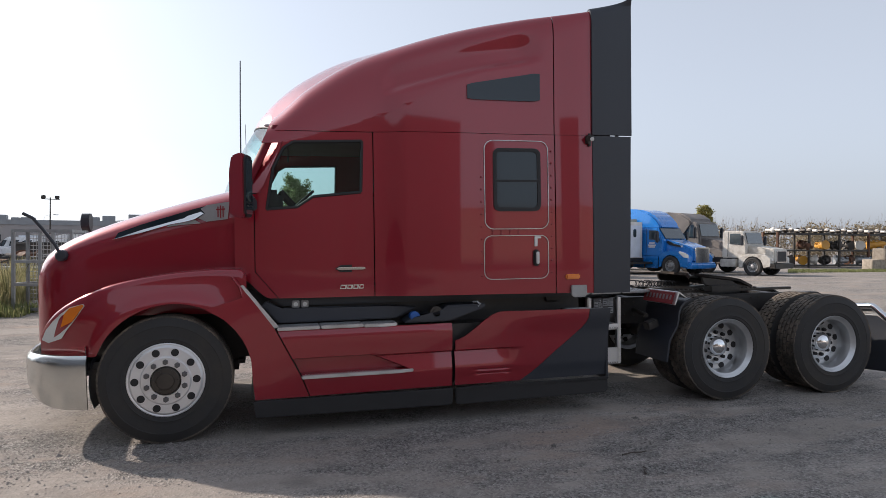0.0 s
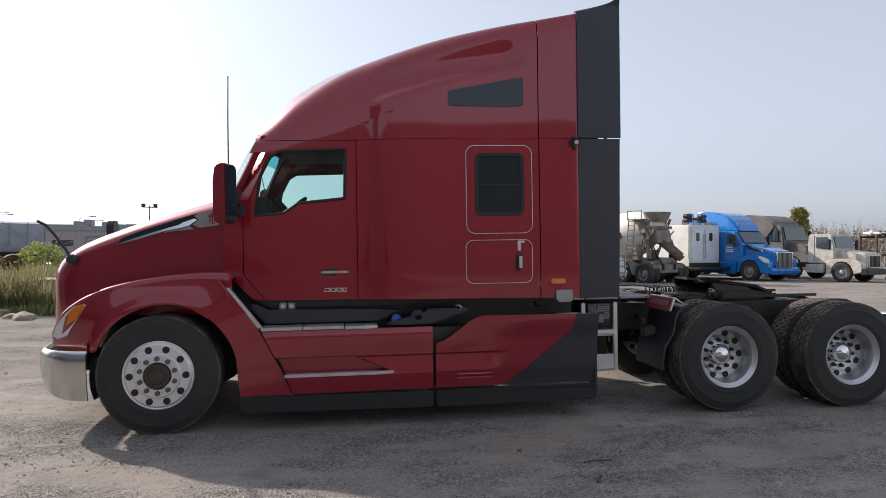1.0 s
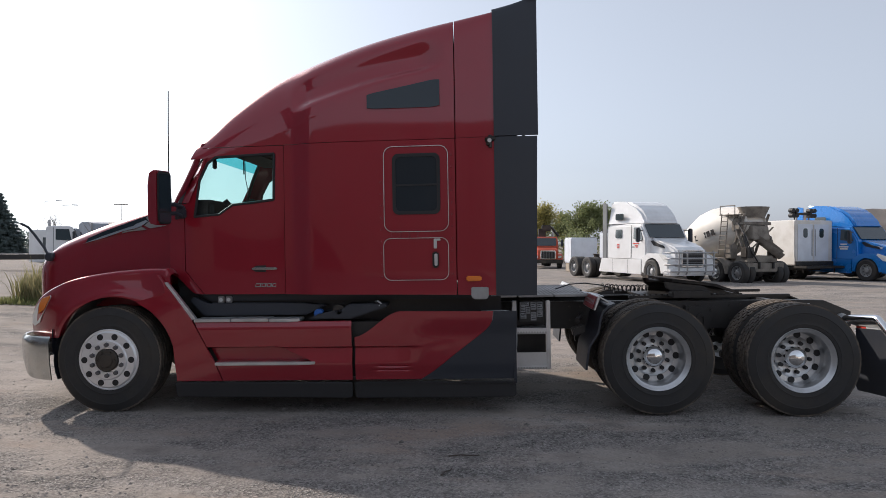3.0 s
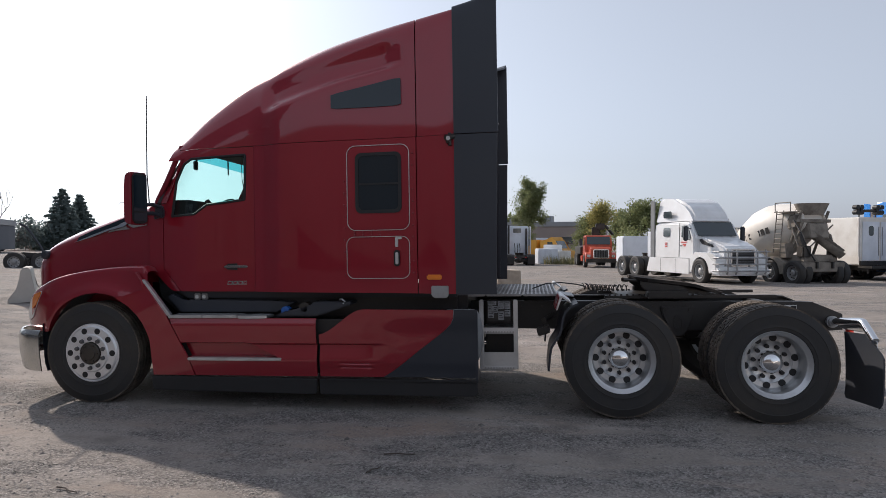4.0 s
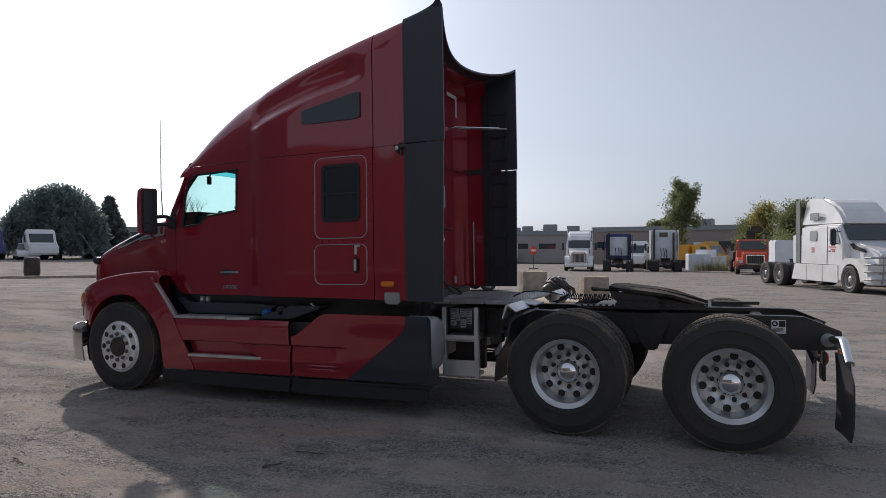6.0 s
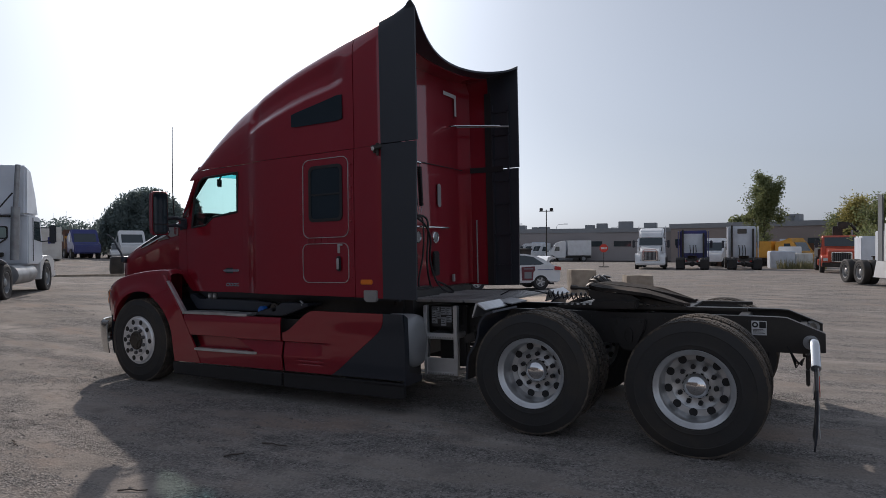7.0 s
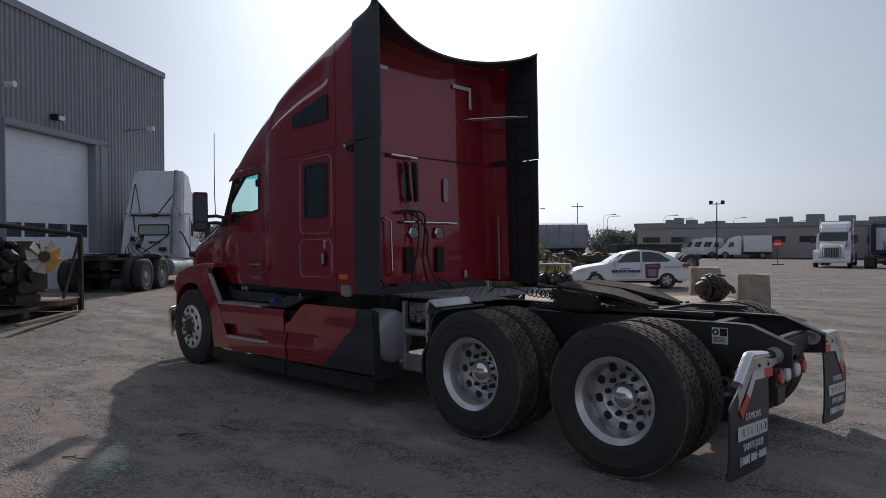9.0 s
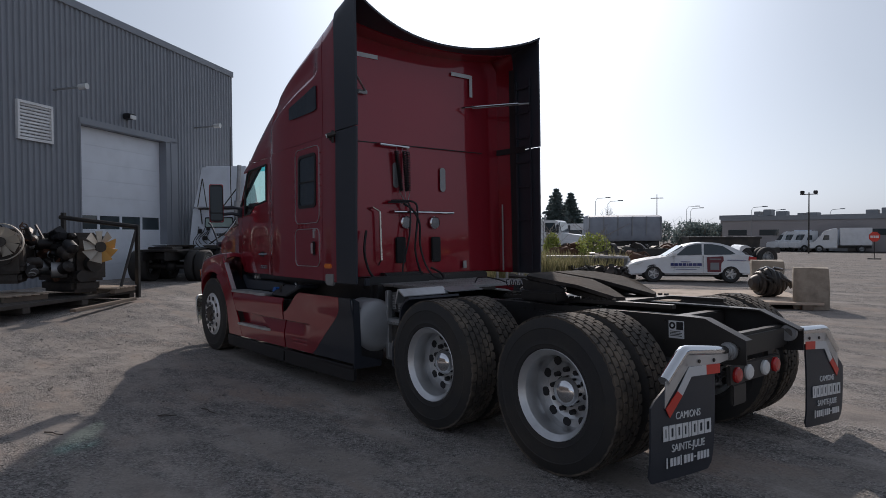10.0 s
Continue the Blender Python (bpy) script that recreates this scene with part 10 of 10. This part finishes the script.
crate("pale wrapped crate by the far tractors", 5.88, 57.81, 10, 1.9, 1.5, DAYCAB)
crate("pale wrapped crate by the far tractors", 7.29, 58.99, 25, 1.4, 1.3, BOX_WHITE)
crate("pale wrapped crate by the far tractors", 6.55, 60.20, 0, 1.8, 1.9, WHITE_PAINT)
crate("rust-red steel container behind the tractors", -0.18, 67.05, 5, 3.8, 2.1, RUST, "shipping_container")
crate("rust-red steel container behind the tractors", 5.86, 68.41, 5, 5.2, 2.3, RUST, "shipping_container")
far_lorry("scrap_lorry", "white scrapped lorry cab between the tractors", 1.28, 60.04, 80, WHITE_PAINT, None, 3, 2.6)
far_lorry("wheel_loader", "yellow loader behind the crates", 8.15, 62.47, 150, YELLOW, YELLOW, 2.0, 2.5)

# engine racks along the far boundary
rx0, ry0 = 38.86, 35.29
rx1, ry1 = 56.62, 36.44
rl = math.hypot(rx1 - rx0, ry1 - ry0)
rack = empty("storage_rack", "long rusty two-tier rack loaded with engines and axles", "rack", pose(rx0, ry0, 0, 0, 0, math.degrees(math.atan2(ry1 - ry0, rx1 - rx0))))
for k in range(int(rl / 3.2) + 1):
    bm = B()
    for y in (0.0, 1.4):
        box(bm, k * 3.2 - 0.07, k * 3.2 + 0.07, y - 0.07, y + 0.07, 0, 2.75)
    part("upright", bm, RUST if k % 3 == 0 else STEEL_DARK, rack)
for z in (0.15, 1.35, 2.65):
    bm = B()
    for y in (0.0, 1.4):
        box(bm, 0, rl, y - 0.05, y + 0.05, z - 0.08, z + 0.04)
    box(bm, 0, rl, 0.0, 1.4, z + 0.04, z + 0.06)
    part("shelf_beam", bm, STEEL_DARK, rack)
ca, sa = (rx1 - rx0) / rl, (ry1 - ry0) / rl
rnd_r = random.Random(6)
RACK_PAINTS = (OILY, OILY, STEEL_DARK, YELLOW, ALU_DULL, RUST, CREAM)
for k in range(int(rl / 1.25)):
    for z in (0.22, 1.42):
        if rnd_r.random() < 0.12:
            continue
        o = scrap_lump("greasy engine on the rack", rx0 + ca * (0.6 + k * 1.25) - sa * 0.6, ry0 + sa * (0.6 + k * 1.25) + ca * 0.6, z, 200 + k * 2 + int(z), 1.25, "rack_engine")
        o.data.materials.clear()
        o.data.materials.append(RACK_PAINTS[rnd_r.randrange(len(RACK_PAINTS))])
for k in range(int(rl / 0.62)):
    bm = B()
    rod(bm, (0, -0.7, 0), (0, 0.7, 0), 0.10, 8)
    bmesh.ops.create_uvsphere(bm, u_segments=10, v_segments=6, radius=0.22)
    solo("drive_axle", bm, OILY if k % 3 else CREAM, "spare axle lying across the rack's top", "axle", pose(rx0 + ca * (0.3 + k * 0.62) - sa * 0.7, ry0 + sa * (0.3 + k * 0.62) + ca * 0.7, 2.92, 0, 0, math.degrees(math.atan2(sa, ca))), "axles on the rack")
for k in range(7):
    px, py = rx0 + ca * (2 + k * 2.1) + sa * 6.5, ry0 + sa * (2 + k * 2.1) - ca * 6.5
    concrete_block(pose(px, py, 0, 0, 0, math.degrees(math.atan2(sa, ca))), 2.0, 0.8, 0.75, 30 + k)
concrete_block(pose(rx0 + ca * 2.4 + sa * 6.5, ry0 + sa * 2.4 - ca * 6.5, 0.75, 0, 0, 20), 1.2, 0.8, 0.75, 50)

# steel cage, block and stones at the yard's near edge
cage = empty("steel_cage", "grey steel stillage cage with mesh sides", "cage", pose(-4.25, 9.86, 0, 0, 0, -14))
for x in (0.0, 0.55, 1.2):
    for y in (0.0, 0.5):
        bm = B()
        box(bm, x - 0.03, x + 0.03, y - 0.03, y + 0.03, 0.06, 1.78, 0.004)
        part("post", bm, ALU_DULL, cage)
for z in (0.10, 0.62, 1.10, 1.75):
    bm = B()
    for y in (0.0, 0.5):
        box(bm, 0, 1.2, y - 0.025, y + 0.025, z - 0.03, z + 0.03)
    for x in (0.0, 1.2):
        box(bm, x - 0.025, x + 0.025, 0, 0.5, z - 0.03, z + 0.03)
    part("rail", bm, ALU_DULL, cage)
bm = B()
for k in range(16):
    rod(bm, (0.04 + 0.075 * k, 0.5, 0.1), (0.04 + 0.075 * k, 0.5, 1.75), 0.006, 5)
for k in range(20):
    rod(bm, (0, 0.5, 0.15 + 0.08 * k), (1.2, 0.5, 0.15 + 0.08 * k), 0.006, 5)
part("mesh_panel", bm, ALU_DULL, cage)
concrete_block(pose(-5.82, 11.38, 0, 0, 0, 10), 1.0, 0.8, 0.72, 61)
for k, (px, py) in enumerate(((-5.19, 8.50), (-4.87, 8.27), (-4.95, 8.50), (-5.65, 9.18))):
    bm = B()
    bmesh.ops.create_icosphere(bm, subdivisions=2, radius=0.16 + 0.03 * k)
    for q in bm.verts:
        q.co += noise.noise_vector(q.co * 7 + Vector((k, 0, 0))) * 0.05
        q.co.z *= 0.6
    solo("rock", bm, CONCRETE, "grey rubble stone at the yard's edge", "stone", pose(px, py, 0.05, 0, 0, 50 * k), "stones at the yard's edge")
scrap_lump("dark scrap wheel hub behind the cage", -8.64, 22.79, 0.0, 400, 1.5, "scrap_axle")
scrap_lump("dark scrap wheel hub behind the cage", -7.51, 18.73, 0.0, 401, 1.5, "scrap_axle")
shed = empty("site_hut", "small white site hut behind the weeds", "hut", pose(-30.07, 46.12, 0, 0, 0, 20))
bm = B()
box(bm, -2.0, 2.0, -1.2, 1.2, 0.0, 2.6, 0.05)
part("hut_shell", bm, WHITE_PAINT, shed)
bm = B()
box(bm, -1.0, 0.2, -1.24, -1.18, 1.2, 2.0)
part("window", bm, SCREEN, shed)
bm = B()
lathe(bm, [(0.34, 0), (0.38, 0.2), (0.36, 0.9), (0.30, 0.95)], "z", (0, 0, 0), 18)
solo("barrel", bm, STEEL_DARK, "dark steel barrel standing in the yard", "barrel", pose(-25.55, 17.33, 0))
bm = B()
box(bm, -7, 7, -0.15, 0.15, 0.0, 0.14, 0.02)
solo("kerb", bm, CONCRETE, "low pale concrete kerb", "kerb", pose(-24.71, 14.97, 0, 0, 0, 40), kind="structure")
# ---- unseen plain walls, added to close the yard and feed the paint's reflections ----
PALE_WALL = mat("buff_stucco", (0.42, 0.35, 0.29), 0.9, grain=0.1, size=6, stain=0.25, stain_size=0.1, second=(0.28, 0.23, 0.19))
SHEET_WALL = mat("dark_sheet_cladding", (0.13, 0.115, 0.11), 0.8, grain=0.1, size=4, stain=0.2, stain_size=0.3, spec=0.2)
# stand-in for whatever dark thing the doors mirror
bm = B()
box(bm, -60.0, 9.6, -28.4, -28.0, -0.2, 8.0)
for k in range(139):
    box(bm, -59.9 + k * 0.5, -59.7 + k * 0.5, -28.01, -27.95, -0.1, 7.95)
solo("wall_south_1", bm, SHEET_WALL, "unseen tall dark brown ribbed wall, added for the flank's reflections", "wall", kind="structure")
# unseen buff wall, added so that the sleeper has a pale reflection
bm = B()
box(bm, 11.0, 62.0, -52.4, -52.0, -0.2, 6.1)
box(bm, 10.9, 62.1, -52.5, -51.9, 6.1, 6.3, 0.02)
WHITE_WALL = mat("white_block_wall", (0.80, 0.77, 0.72), 0.9, grain=0.06, size=6, stain=0.15, stain_size=0.4, second=(0.62, 0.58, 0.53))
solo("wall_south_2", bm, PALE_WALL, "unseen long low buff wall with a coping, added for reflections", "wall", kind="structure")
# stand-in for the bright low thing mirrored in the luggage door
bm = B()
box(bm, 15.2, 30.0, -24.3, -24.0, -0.2, 2.7)
box(bm, 15.15, 30.05, -24.36, -23.94, 2.7, 2.82, 0.02)
solo("wall_south_3", bm, WHITE_WALL, "unseen low white wall with a coping, added for the hatch's reflection", "wall", kind="structure")


# ---- loose stones and sticks on the gravel ----
rnd_g = np.random.RandomState(77)
sv, sf = [], []
tried = 0
while len(sf) < 5 * 42000 and tried < 160000:
    tried += 1
    if tried % 3:
        x, y = rnd_g.uniform(-6, 11.5), rnd_g.uniform(-4.2, 0.6)
    else:
        x, y = rnd_g.uniform(-11, 13), rnd_g.uniform(-4.2, 12)
    # stones gather in streaks and patches, and leave worn wheel tracks bare
    thick = 0.5 + 0.9 * noise.noise((x * 0.45 + 3.1, y * 0.9, 7.7)) + 0.6 * noise.noise((x * 1.7, y * 2.6, 2.2))
    if rnd_g.uniform() > thick:
        continue
    r = 0.005 + 0.012 * rnd_g.uniform() ** 3
    if rnd_g.uniform() < 0.010:
        r *= 2.4
    z = ground_z(x, y) - 0.1 * r
    base = len(sv)
    a0 = rnd_g.uniform(0, 6.28)
    for i in range(5):
        a = a0 + i * 1.2566
        rr = r * rnd_g.uniform(0.7, 1.3)
        sv.append((x + rr * math.cos(a), y + rr * math.sin(a), z))
    sv.append((x + r * 0.2 * math.cos(a0), y + r * 0.2 * math.sin(a0), z + r * rnd_g.uniform(0.45, 0.85)))
    sf += [(base + i, base + (i + 1) % 5, base + 5) for i in range(5)]
me = bpy.data.meshes.new("loose_gravel")
me.from_pydata(sv, [], sf)
me.materials.append(mat("loose_stone", (0.33, 0.305, 0.285), 0.9, grain=0.45, size=4, stain=0.5, stain_size=9, second=(0.11, 0.10, 0.092)))
tagged(new("loose_gravel", me), "loose gravel stones scattered on the yard", "gravel", kind="stuff")


def stick(x, y, L, deg):
    bm = B()
    pipe(bm, [(-L / 2, 0, 0.01), (-L * 0.1, 0.01, 0.014), (L * 0.2, -0.008, 0.012), (L / 2, 0.01, 0.008)], 0.006, 6, 0.004)
    solo("stick", bm, BARK, "short dark stick lying on the gravel", "stick", pose(x, y, ground_z(x, y), 0, 0, deg), "sticks on the gravel")


stick(3.52, -1.29, 0.24, 8)
stick(3.40, -1.62, 0.16, 60)
stick(3.38, -2.51, 0.2, 30)
stick(1.46, -2.26, 0.2, -20)


# ---- concrete road barrier beside the weeds ----
bm = B()
prism(bm, [(-0.36, 0.0), (-0.36, 0.10), (-0.17, 0.34), (-0.09, 0.84), (0.09, 0.84), (0.17, 0.34), (0.36, 0.10), (0.36, 0.0), (0.10, 0.0), (0.08, 0.05), (-0.08, 0.05), (-0.10, 0.0)], "x", 0.0, 1.9, 0.02)
for k in range(2):
    box(bm, 0.02 + 0.06 * k, 0.05 + 0.06 * k, -0.06, 0.06, 0.82, 0.86, 0.006)
solo("road_barrier", bm, mat("pale_concrete", (0.52, 0.50, 0.46), 0.9, grain=0.15, size=30, stain=0.25, second=(0.34, 0.32, 0.29), bump=0.25), "pale concrete road barrier with sloped foot", "barrier", pose(-7.50, 7.88, ground_z(-7.9, 8.3) - 0.02, 0, 0, 128))
